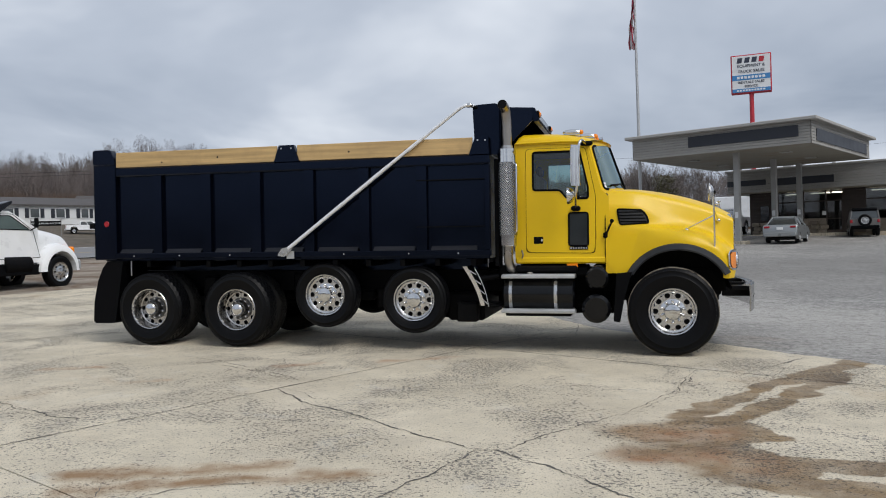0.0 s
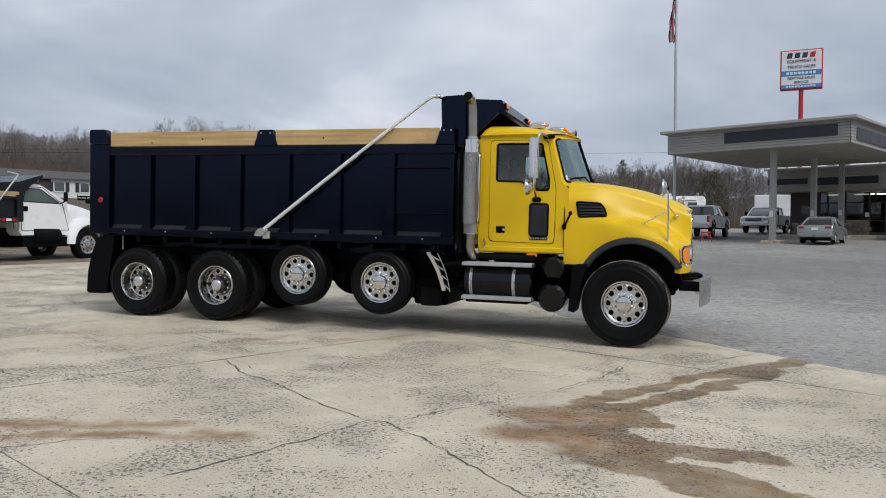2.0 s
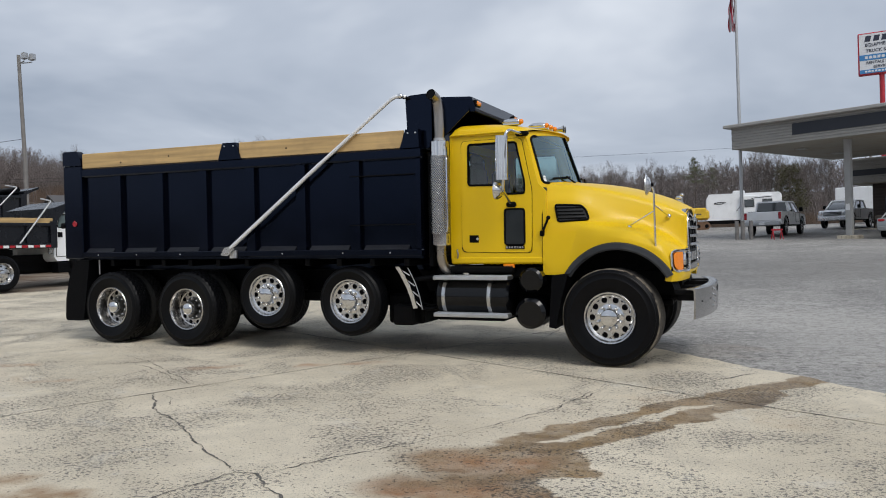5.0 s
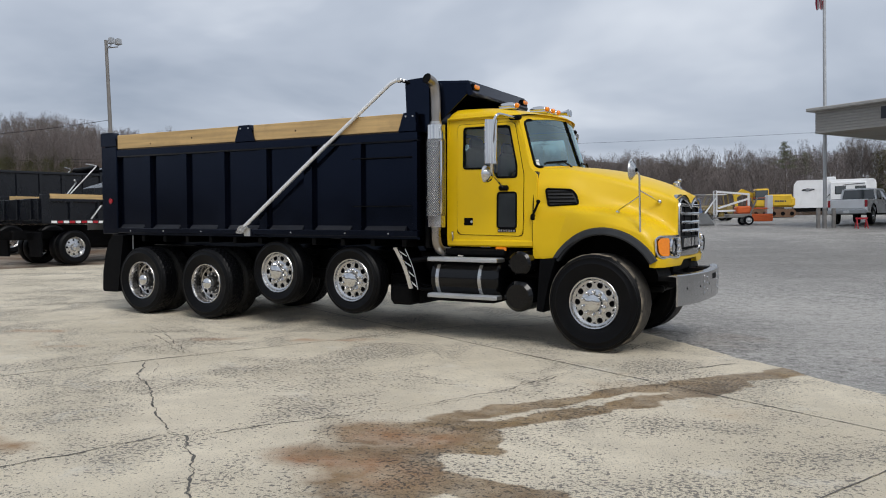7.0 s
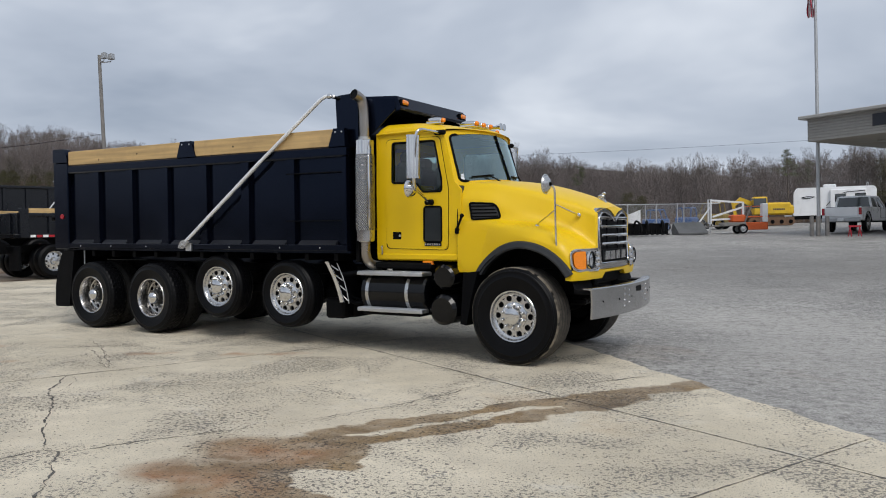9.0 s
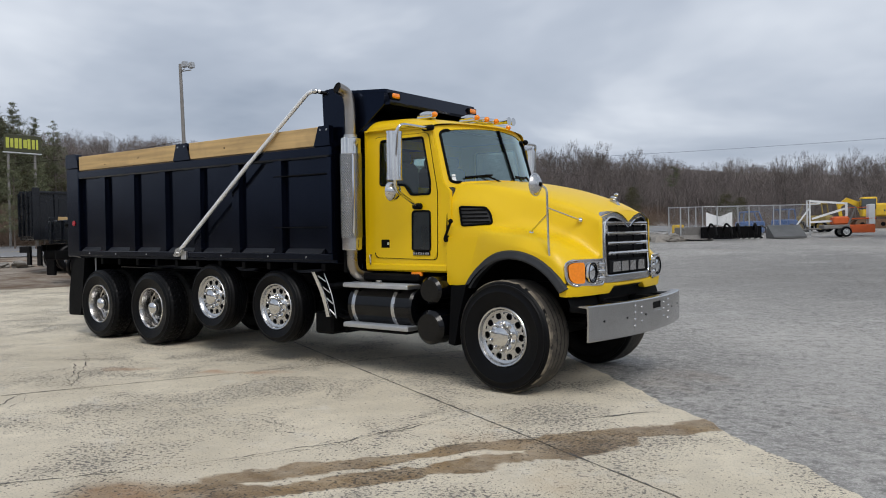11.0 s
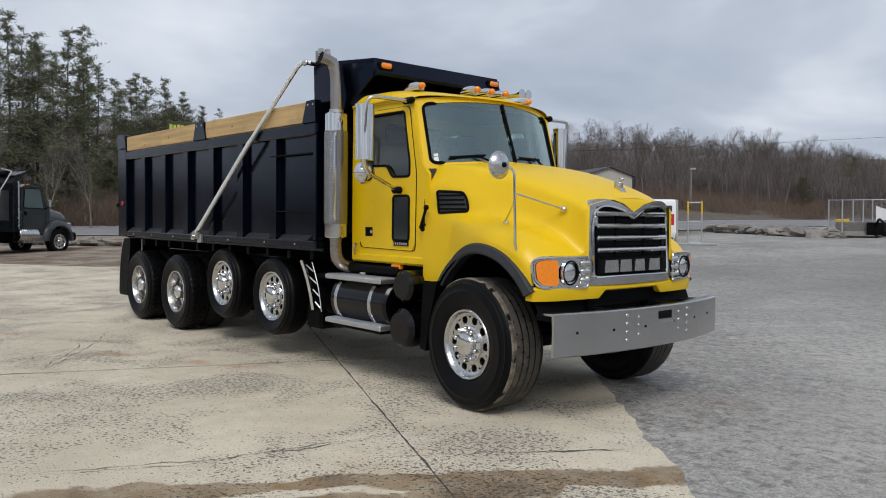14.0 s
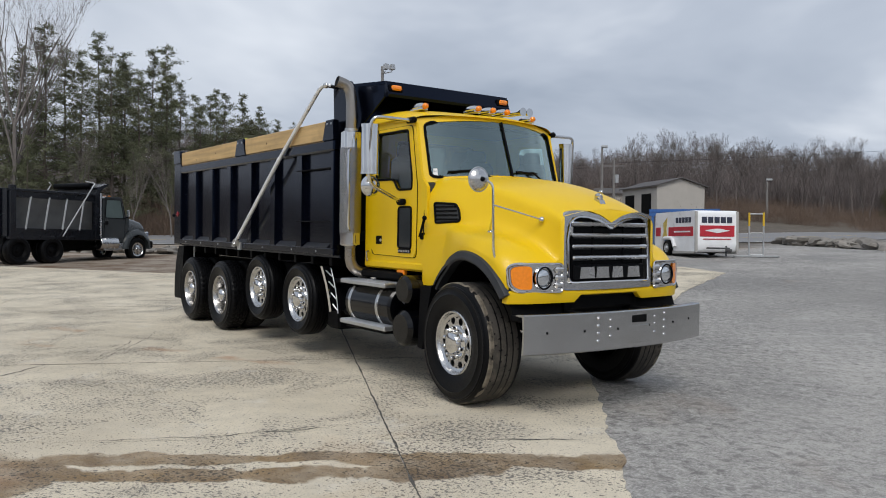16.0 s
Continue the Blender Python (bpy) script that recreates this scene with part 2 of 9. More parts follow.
# ---- mesh building ----
class Geo:
    """Vertices and faces of one part."""

    def __init__(self):
        self.v, self.f = [], []

    def add(self, verts, faces):
        k = len(self.v)
        self.v += [tuple(p) for p in verts]
        self.f += [tuple(i + k for i in q) for q in faces]
        return self

    def box(self, x0, x1, y0, y1, z0, z1, c=0.004, m=None):
        """A box with chamfered edges, turned by m if given."""
        hx, hy, hz = (x1 - x0) / 2, (y1 - y0) / 2, (z1 - z0) / 2
        c = min(c, hx * 0.9, hy * 0.9, hz * 0.9)
        o = Vector(((x0 + x1) / 2, (y0 + y1) / 2, (z0 + z1) / 2))
        vs, key = [], {}
        for sx in (-1, 1):
            for sy in (-1, 1):
                for sz in (-1, 1):
                    for a in range(3):
                        h = [hx - c, hy - c, hz - c]
                        h[a] += c
                        key[(sx, sy, sz, a)] = len(vs)
                        vs.append(o + Vector((sx * h[0], sy * h[1], sz * h[2])))
        fs = []
        for a in range(3):
            b, d = (a + 1) % 3, (a + 2) % 3
            for s in (-1, 1):
                q = []
                for sb, sd in ((-1, -1), (1, -1), (1, 1), (-1, 1)):
                    k = [0, 0, 0]
                    k[a], k[b], k[d] = s, sb, sd
                    q.append(key[(*k, a)])
                fs.append(q if s > 0 else q[::-1])
            for sb in (-1, 1):
                for sd in (-1, 1):
                    q = []
                    for s, w in ((-1, b), (1, b), (1, d), (-1, d)):
                        k = [0, 0, 0]
                        k[a], k[b], k[d] = s, sb, sd
                        q.append(key[(*k, w)])
                    fs.append(q if sb * sd < 0 else q[::-1])
        for sx in (-1, 1):
            for sy in (-1, 1):
                for sz in (-1, 1):
                    q = [key[(sx, sy, sz, a)] for a in range(3)]
                    fs.append(q if sx * sy * sz > 0 else q[::-1])
        if m is not None:
            vs = [m @ p for p in vs]
        return self.add(vs, fs)

    def ring(self, centre, axis, r, n, start=0.0, squash=1.0):
        axis = Vector(axis).normalized()
        side = axis.orthogonal().normalized() if abs(axis.z) > 0.9 else axis.cross(Vector((0, 0, 1))).normalized()
        up = side.cross(axis)
        return [Vector(centre) + side * (r * math.cos(start + 2 * math.pi * i / n)) + up * (r * squash * math.sin(start + 2 * math.pi * i / n)) for i in range(n)]

    def loft(self, rings, closed=True, cap=True):
        n = len(rings[0])
        vs = [p for r in rings for p in r]
        fs = []
        for j in range(len(rings) - 1):
            for i in range(n if closed else n - 1):
                k = (i + 1) % n
                fs.append((j * n + i, j * n + k, (j + 1) * n + k, (j + 1) * n + i))
        if cap and closed:
            fs.append(tuple(range(n))[::-1])
            fs.append(tuple((len(rings) - 1) * n + i for i in range(n)))
        return self.add(vs, fs)

    def cyl(self, p, q, r, n=20, r2=None, c=0.0):
        p, q = Vector(p), Vector(q)
        d = (q - p).normalized()
        r2 = r if r2 is None else r2
        if c:
            return self.loft([self.ring(p, d, r - c, n), self.ring(p + d * c, d, r, n), self.ring(q - d * c, d, r2, n), self.ring(q, d, r2 - c, n)])
        return self.loft([self.ring(p, d, r, n), self.ring(q, d, r2, n)])

    def tube(self, pts, r, n=10, bend=0.0, cap=True):
        """A pipe through points, its corners rounded by bend."""
        pts = [Vector(p) for p in pts]
        if bend:
            out = [pts[0]]
            for a, b, c in zip(pts, pts[1:], pts[2:]):
                p = b + (a - b).normalized() * min(bend, (a - b).length * 0.45)
                q = b + (c - b).normalized() * min(bend, (c - b).length * 0.45)
                for s in (0, 0.25, 0.5, 0.75, 1):
                    out.append(p * (1 - s) ** 2 + b * 2 * s * (1 - s) + q * s * s)
            pts = out + [pts[-1]]
        rings = []
        side = None
        for i, p in enumerate(pts):
            d = (pts[min(i + 1, len(pts) - 1)] - pts[max(i - 1, 0)]).normalized()
            if side is None:
                side = d.orthogonal().normalized()
            side = (side - d * side.dot(d)).normalized()
            up = d.cross(side)
            rr = r[i] if isinstance(r, (list, tuple)) else r
            rings.append([p + side * (rr * math.cos(2 * math.pi * k / n)) + up * (rr * math.sin(2 * math.pi * k / n)) for k in range(n)])
        return self.loft(rings, cap=cap)

    def lathe(self, prof, centre, n=40, axis="y", wobble=None):
        """Turns (radius, along) points round an axis through centre. wobble(i, j) scales single radii."""
        rings = []
        for j, (r, a) in enumerate(prof):
            ring = []
            for i in range(n):
                w = 2 * math.pi * i / n
                rr = r * (wobble(i, j) if wobble else 1)
                u, v = rr * math.cos(w), rr * math.sin(w)
                ring.append(Vector(centre) + Vector({"y": (u, a, v), "x": (a, u, v), "z": (u, v, a)}[axis]))
            rings.append(ring)
        return self.loft(rings, cap=False)

    def prism(self, outline, lo, hi, axis="y"):
        """A flat outline given thickness along an axis. The outline lies in the other two, in xyz order."""
        place = {"y": lambda a, b, h: (a, h, b), "x": lambda a, b, h: (h, a, b), "z": lambda a, b, h: (a, b, h)}[axis]
        return self.loft([[Vector(place(a, b, lo)) for a, b in outline], [Vector(place(a, b, hi)) for a, b in outline]])

    def sphere(self, c, r, n=14, m=8, sx=1, sy=1, sz=1):
        rings = []
        for j in range(m + 1):
            w = -math.pi / 2 + math.pi * j / m
            rr = max(1e-4, math.cos(w)) * r
            rings.append([Vector((c[0] + sx * rr * math.cos(2 * math.pi * i / n), c[1] + sy * rr * math.sin(2 * math.pi * i / n), c[2] + sz * r * math.sin(w))) for i in range(n)])
        return self.loft(rings)

    def map(self, fn):
        self.v = [tuple(fn(Vector(p))) for p in self.v]
        return self


def mesh_of(name, g, mat, angle=35, weld=0.0):
    bm = bmesh.new()
    vs = [bm.verts.new(p) for p in g.v]
    for q in g.f:
        try:
            bm.faces.new([vs[i] for i in q])
        except ValueError:
            pass
    if weld:
        bmesh.ops.remove_doubles(bm, verts=bm.verts[:], dist=weld)
    bmesh.ops.recalc_face_normals(bm, faces=bm.faces[:])
    me = bpy.data.meshes.new(name)
    bm.to_mesh(me)
    bm.free()
    me.shade_smooth()
    me.set_sharp_from_angle(angle=radians(angle))
    me.materials.append(mat)
    return me


def big_mesh(name, g, mat, smooth=False):
    me = bpy.data.meshes.new(name)
    me.from_pydata([tuple(p) for p in g.v], [], g.f)
    if smooth:
        me.shade_smooth()
    me.materials.append(mat)
    return me


def part(name, g, mat, parent=None, label="", angle=35, weld=0.0):
    """Links a mesh as one object under a thing or a part."""
    ob = new(name, g if isinstance(g, bpy.types.Mesh) else mesh_of(name, g, mat, angle, weld))
    ob.parent = parent
    return tagged(ob, label)


def thing(name, m, label, category, group="", kind=""):
    ob = new(name)
    ob.matrix_world = m
    return tagged(ob, label, category, group, kind)


def resample(loop, n, centre):
    """n points where rays at even angles from centre meet a closed outline."""
    out = []
    cx, cy = centre
    for i in range(n):
        w = 2 * math.pi * i / n
        dx, dy = math.cos(w), math.sin(w)
        best = None
        for (ax, ay), (bx, by) in zip(loop, loop[1:] + loop[:1]):
            ex, ey = bx - ax, by - ay
            det = dx * ey - dy * ex
            if abs(det) < 1e-12:
                continue
            s = ((ax - cx) * ey - (ay - cy) * ex) / det
            u = ((ax - cx) * dy - (ay - cy) * dx) / det
            if s > 0 and -1e-6 <= u <= 1 + 1e-6 and (best is None or s < best):
                best = s
        best = best or 0.01
        out.append((cx + dx * best, cy + dy * best))
    return out


def rounded(loop, r, n=5):
    """An outline with its corners rounded."""
    out = []
    m = len(loop)
    for i in range(m):
        a, b, c = Vector(loop[i - 1]), Vector(loop[i]), Vector(loop[(i + 1) % m])
        p = b + (a - b).normalized() * min(r, (a - b).length * 0.48)
        q = b + (c - b).normalized() * min(r, (c - b).length * 0.48)
        for k in range(n):
            s = k / (n - 1)
            out.append(tuple(p * (1 - s) ** 2 + b * 2 * s * (1 - s) + q * s * s))
    return out


def panel_with_hole(outer, inner, centre, fn, thick, n=96, rings=1):
    """A sheet between two outlines, laid by fn(a, b, h) at h = 0 and h = thick."""
    g = Geo()
    o, i = resample(outer, n, centre), resample(inner, n, centre)
    loops = []
    for k in range(rings + 1):
        s = k / rings
        loops.append([(a * (1 - s) + c * s, b * (1 - s) + d * s) for (a, b), (c, d) in zip(o, i)])
    front = [[Vector(fn(a, b, 0)) for a, b in L] for L in loops]
    back = [[Vector(fn(a, b, thick)) for a, b in L] for L in loops]
    g.loft(front + back[::-1] + [front[0]], cap=False)
    return g


def pane(inner, centre, fn, n=64, rings=5):
    """A sheet that fills an outline, laid by fn(a, b, 0)."""
    g = Geo()
    i = resample(inner, n, centre)
    loops = [[Vector(fn(centre[0] + (a - centre[0]) * s, centre[1] + (b - centre[1]) * s, 0)) for a, b in i] for s in [1 - k / (rings + 0.001) for k in range(rings + 1)]]
    return g.loft(loops, cap=False)


def seal(inner, fn, r, lift=0.0, n=6):
    """A rubber bead along an outline."""
    pts = [Vector(fn(a, b, lift)) for a, b in inner]
    return Geo().tube(pts + [pts[0]], r, n, cap=False)

# ---- the ground ----
def soft(v, k=3.0):
    return k * math.log1p(math.exp(min(40.0, v / k)))


def ground_z(x, y):
    """The lot falls gently to the right, rises towards the store, and banks up beyond the road."""
    z = -0.0155 * min(max(x, -50), 12) + 0.0093 * min(y, 75) + 0.027 * (soft(y - 17) - soft(y - 75)) + 0.004 * max(0.0, y - 75)
    e = min((x + 17) * -0.52 + (y - 41) * 0.853, (x + 17) * -0.868 + (y - 41) * 0.496)
    d = math.hypot(x - 5, y - 2)
    return z + 0.115 * (soft(e - 16) - soft(e - 85)) + 0.13 * (soft(d - 136, 6.0) - soft(d - 215, 6.0))


def pos_noise(t, vec, scale, detail=4.0, rough=0.5, distort=0.0):
    n = t.nodes.new("ShaderNodeTexNoise")
    n.inputs["Scale"].default_value, n.inputs["Detail"].default_value = scale, detail
    n.inputs["Roughness"].default_value, n.inputs["Distortion"].default_value = rough, distort
    t.links.new(vec, n.inputs["Vector"])
    return n.outputs["Fac"]


def ranged(t, v, lo, hi, a=0.0, b=1.0):
    n = t.nodes.new("ShaderNodeMapRange")
    n.inputs[1].default_value, n.inputs[2].default_value, n.inputs[3].default_value, n.inputs[4].default_value = lo, hi, a, b
    t.links.new(v, n.inputs[0])
    return n.outputs[0]


def maths(t, op, a, b):
    n = t.nodes.new("ShaderNodeMath")
    n.operation = op
    for i, v in enumerate((a, b)):
        if isinstance(v, (int, float)):
            n.inputs[i].default_value = v
        else:
            t.links.new(v, n.inputs[i])
    return n.outputs[0]


def mixed(t, fac, a, b):
    n = t.nodes.new("ShaderNodeMix")
    n.data_type = "RGBA"
    for i, v in ((0, fac), (6, a), (7, b)):
        if isinstance(v, tuple):
            n.inputs[i].default_value = v
        elif isinstance(v, float):
            n.inputs[i].default_value = v
        else:
            t.links.new(v, n.inputs[i])
    return n.outputs[2]


def vmath(t, op, a, b=None, scale=None):
    n = t.nodes.new("ShaderNodeVectorMath")
    n.operation = op
    for i, v in enumerate((a, b)):
        if v is None:
            continue
        if isinstance(v, tuple):
            n.inputs[i].default_value = v
        else:
            t.links.new(v, n.inputs[i])
    if scale is not None:
        if isinstance(scale, float):
            n.inputs["Scale"].default_value = scale
        else:
            t.links.new(scale, n.inputs["Scale"])
    return n


def spill_mask(t, flat, runs):
    """How wet: 1 inside any of the runs (x0, y0, x1, y1, radius), with a ragged edge."""
    best = None
    for x0, y0, x1, y1, r in runs:
        d = (x1 - x0, y1 - y0, 0.0)
        l2 = max(1e-4, d[0] ** 2 + d[1] ** 2)
        rel = vmath(t, "SUBTRACT", flat, (x0, y0, 0.0)).outputs[0]
        k = maths(t, "MULTIPLY", vmath(t, "DOT_PRODUCT", rel, d).outputs["Value"], 1 / l2)
        k = maths(t, "MINIMUM", maths(t, "MAXIMUM", k, 0.0), 1.0)
        along = vmath(t, "SCALE", d, scale=k).outputs[0]
        far = vmath(t, "LENGTH", vmath(t, "SUBTRACT", rel, along).outputs[0]).outputs["Value"]
        s = maths(t, "SUBTRACT", far, r)
        best = s if best is None else maths(t, "MINIMUM", best, s)
    return best


def ground_base(name):
    m, t, b = nodes_of(name)
    geo = t.nodes.new("ShaderNodeNewGeometry")
    flat = vmath(t, "MULTIPLY", geo.outputs["Position"], (1.0, 1.0, 0.0)).outputs[0]
    return m, t, b, flat


def bumped(t, b, height, strength, dist):
    bp = t.nodes.new("ShaderNodeBump")
    bp.inputs["Strength"].default_value, bp.inputs["Distance"].default_value = strength, dist
    t.links.new(height, bp.inputs["Height"])
    t.links.new(bp.outputs[0], b.inputs["Normal"])


SPILL = [(1.35, 5.35, 1.9, 5.35, 0.36), (1.5, 5.9, 2.1, 6.0, 0.42), (1.7, 5.1, 2.0, 5.0, 0.33), (1.95, 6.45, 2.7, 7.2, 0.15), (2.7, 7.2, 3.3, 7.78, 0.13), (3.3, 7.78, 4.1, 8.5, 0.15),
         (2.35, 6.35, 3.05, 7.0, 0.13), (3.05, 7.0, 3.75, 7.75, 0.11), (3.75, 7.75, 4.1, 8.35, 0.2), (4.1, 8.45, 4.75, 9.0, 0.16), (2.0, 5.6, 2.5, 5.7, 0.07), (2.1, 5.15, 3.0, 4.9, 0.13), (1.7, 4.85, 2.4, 4.45, 0.22), (2.4, 4.45, 3.1, 3.5, 0.3)]

RUST = [(-1.95, 9.25, -1.55, 9.4, 0.06), (-0.75, 9.5, 0.1, 9.75, 0.05), (-3.4, 8.3, -3.0, 8.45, 0.04), (-4.8, 9.3, -4.2, 9.4, 0.05)]


def concrete():
    m, t, b, p = ground_base("worn_concrete")
    blot = pos_noise(t, p, 0.55, 5.0, 0.55)
    mid_n = pos_noise(t, p, 3.2, 6.0, 0.6)
    col = mixed(t, ranged(t, blot, 0.34, 0.68), (0.55, 0.485, 0.37, 1), (0.72, 0.645, 0.505, 1))
    col = mixed(t, ranged(t, mid_n, 0.42, 0.72, 0.0, 0.55), col, (0.47, 0.42, 0.335, 1))
    # worn spots where the dark stones show, in drifts
    drift = ranged(t, pos_noise(t, p, 0.9, 5.0, 0.62, 0.6), 0.42, 0.60)
    chip_n = pos_noise(t, p, 33.0, 2.0, 0.4, 0.3)
    level = maths(t, "SUBTRACT", 0.68, maths(t, "MULTIPLY", drift, 0.135))
    chip = ranged(t, maths(t, "SUBTRACT", chip_n, level), 0.0, 0.018)
    grit = ranged(t, maths(t, "SUBTRACT", pos_noise(t, p, 70.0, 2.0, 0.5, 0.3), maths(t, "SUBTRACT", 0.66, maths(t, "MULTIPLY", drift, 0.12))), 0.0, 0.03, 0.0, 0.75)
    chip = maths(t, "MAXIMUM", chip, grit)
    fleck = ranged(t, pos_noise(t, p, 75.0, 2.0, 0.5), 0.58, 0.68, 0.0, 0.6)
    col = mixed(t, fleck, col, (0.30, 0.28, 0.24, 1))
    col = mixed(t, maths(t, "MULTIPLY", chip, 0.8), col, (0.12, 0.112, 0.106, 1))
    # rust and tyre marks
    rust = ranged(t, pos_noise(t, p, 0.42, 6.0, 0.65, 0.4), 0.60, 0.76, 0.0, 0.45)
    col = mixed(t, rust, col, (0.44, 0.29, 0.16, 1))
    pale = ranged(t, pos_noise(t, p, 1.7, 6.0, 0.7, 0.5), 0.58, 0.72, 0.0, 0.5)
    col = mixed(t, pale, col, (0.66, 0.63, 0.56, 1))
    wob = vmath(t, "SCALE", vmath(t, "SUBTRACT", noise_vec(t, p, 2.3), (0.5, 0.5, 0.5)).outputs[0], scale=0.42).outputs[0]
    wob2 = vmath(t, "SCALE", vmath(t, "SUBTRACT", noise_vec(t, p, 9.0), (0.5, 0.5, 0.5)).outputs[0], scale=0.10).outputs[0]
    pw = vmath(t, "ADD", vmath(t, "ADD", p, wob).outputs[0], wob2).outputs[0]
    track = spill_mask(t, pw, [(-2.5, 5.02, -1.2, 5.2, 0.05), (-2.3, 4.74, -0.6, 5.05, 0.04)])
    col = mixed(t, ranged(t, maths(t, "MULTIPLY", ranged(t, track, 0.16, -0.06), mid_n), 0.05, 0.45), col, (0.30, 0.195, 0.11, 1))
    spill = spill_mask(t, pw, SPILL)
    sp = t.nodes.new("ShaderNodeSeparateXYZ")
    t.links.new(p, sp.inputs[0])
    # the pool has dried out softly where it began, and is sharp where it ran
    fade = maths(t, "ADD", 0.03, maths(t, "MULTIPLY", ranged(t, maths(t, "ADD", sp.outputs["X"], maths(t, "MULTIPLY", mid_n, 0.5)), 2.25, 1.35), 0.30))
    wet = maths(t, "MINIMUM", maths(t, "MAXIMUM", maths(t, "DIVIDE", maths(t, "SUBTRACT", 0.02, spill), fade), 0.0), 1.0)
    brown = mixed(t, ranged(t, pos_noise(t, p, 2.1, 6.0, 0.6, 0.4), 0.35, 0.65), (0.150, 0.098, 0.052, 1), (0.31, 0.225, 0.135, 1))
    ochre = ranged(t, pos_noise(t, p, 1.1, 6.0, 0.62, 0.3), 0.50, 0.66, 0.0, 0.75)
    brown = mixed(t, ochre, brown, (0.27, 0.165, 0.058, 1))
    pool = ranged(t, spill_mask(t, pw, [(1.2, 5.2, 1.9, 5.2, 0.12), (1.5, 5.95, 2.0, 5.9, 0.08)]), 0.30, -0.1, 0.0, 1.0)
    brown = mixed(t, maths(t, "MULTIPLY", pool, ranged(t, mid_n, 0.36, 0.58, 0.2, 0.9)), brown, (0.29, 0.128, 0.05, 1))
    brown = mixed(t, maths(t, "MULTIPLY", maths(t, "MAXIMUM", chip, fleck), 0.8), brown, (0.05, 0.042, 0.035, 1))
    hold = ranged(t, pos_noise(t, p, 3.4, 6.0, 0.65), 0.32, 0.56, 0.62, 0.94)
    col = mixed(t, maths(t, "MULTIPLY", wet, hold), col, brown)
    # rust bled out under the bed
    bleed = spill_mask(t, pw, RUST)
    col = mixed(t, maths(t, "MULTIPLY", ranged(t, bleed, 0.12, -0.10, 0.0, 0.7), ranged(t, mid_n, 0.38, 0.6)), col, (0.42, 0.19, 0.085, 1))
    t.links.new(col, b.inputs["Base Color"])
    t.links.new(maths(t, "SUBTRACT", 0.88, maths(t, "MULTIPLY", wet, 0.22)), b.inputs["Roughness"])
    b.inputs["Specular IOR Level"].default_value = 0.35
    bumped(t, b, maths(t, "SUBTRACT", pos_noise(t, p, 60.0, 3.0, 0.6), maths(t, "MULTIPLY", chip, 1.2)), 0.8, 0.008)
    return m


def noise_vec(t, vec, scale):
    n = t.nodes.new("ShaderNodeTexNoise")
    n.inputs["Scale"].default_value, n.inputs["Detail"].default_value = scale, 4.0
    t.links.new(vec, n.inputs["Vector"])
    return n.outputs["Color"]


def crack_net(t, p, scale, warp, width):
    wob = vmath(t, "SCALE", vmath(t, "SUBTRACT", noise_vec(t, p, scale * 1.6), (0.5, 0.5, 0.5)).outputs[0], scale=warp).outputs[0]
    v = t.nodes.new("ShaderNodeTexVoronoi")
    v.feature = "DISTANCE_TO_EDGE"
    v.inputs["Scale"].default_value = scale
    t.links.new(vmath(t, "ADD", p, wob).outputs[0], v.inputs["Vector"])
    return ranged(t, v.outputs["Distance"], width, 0.0)


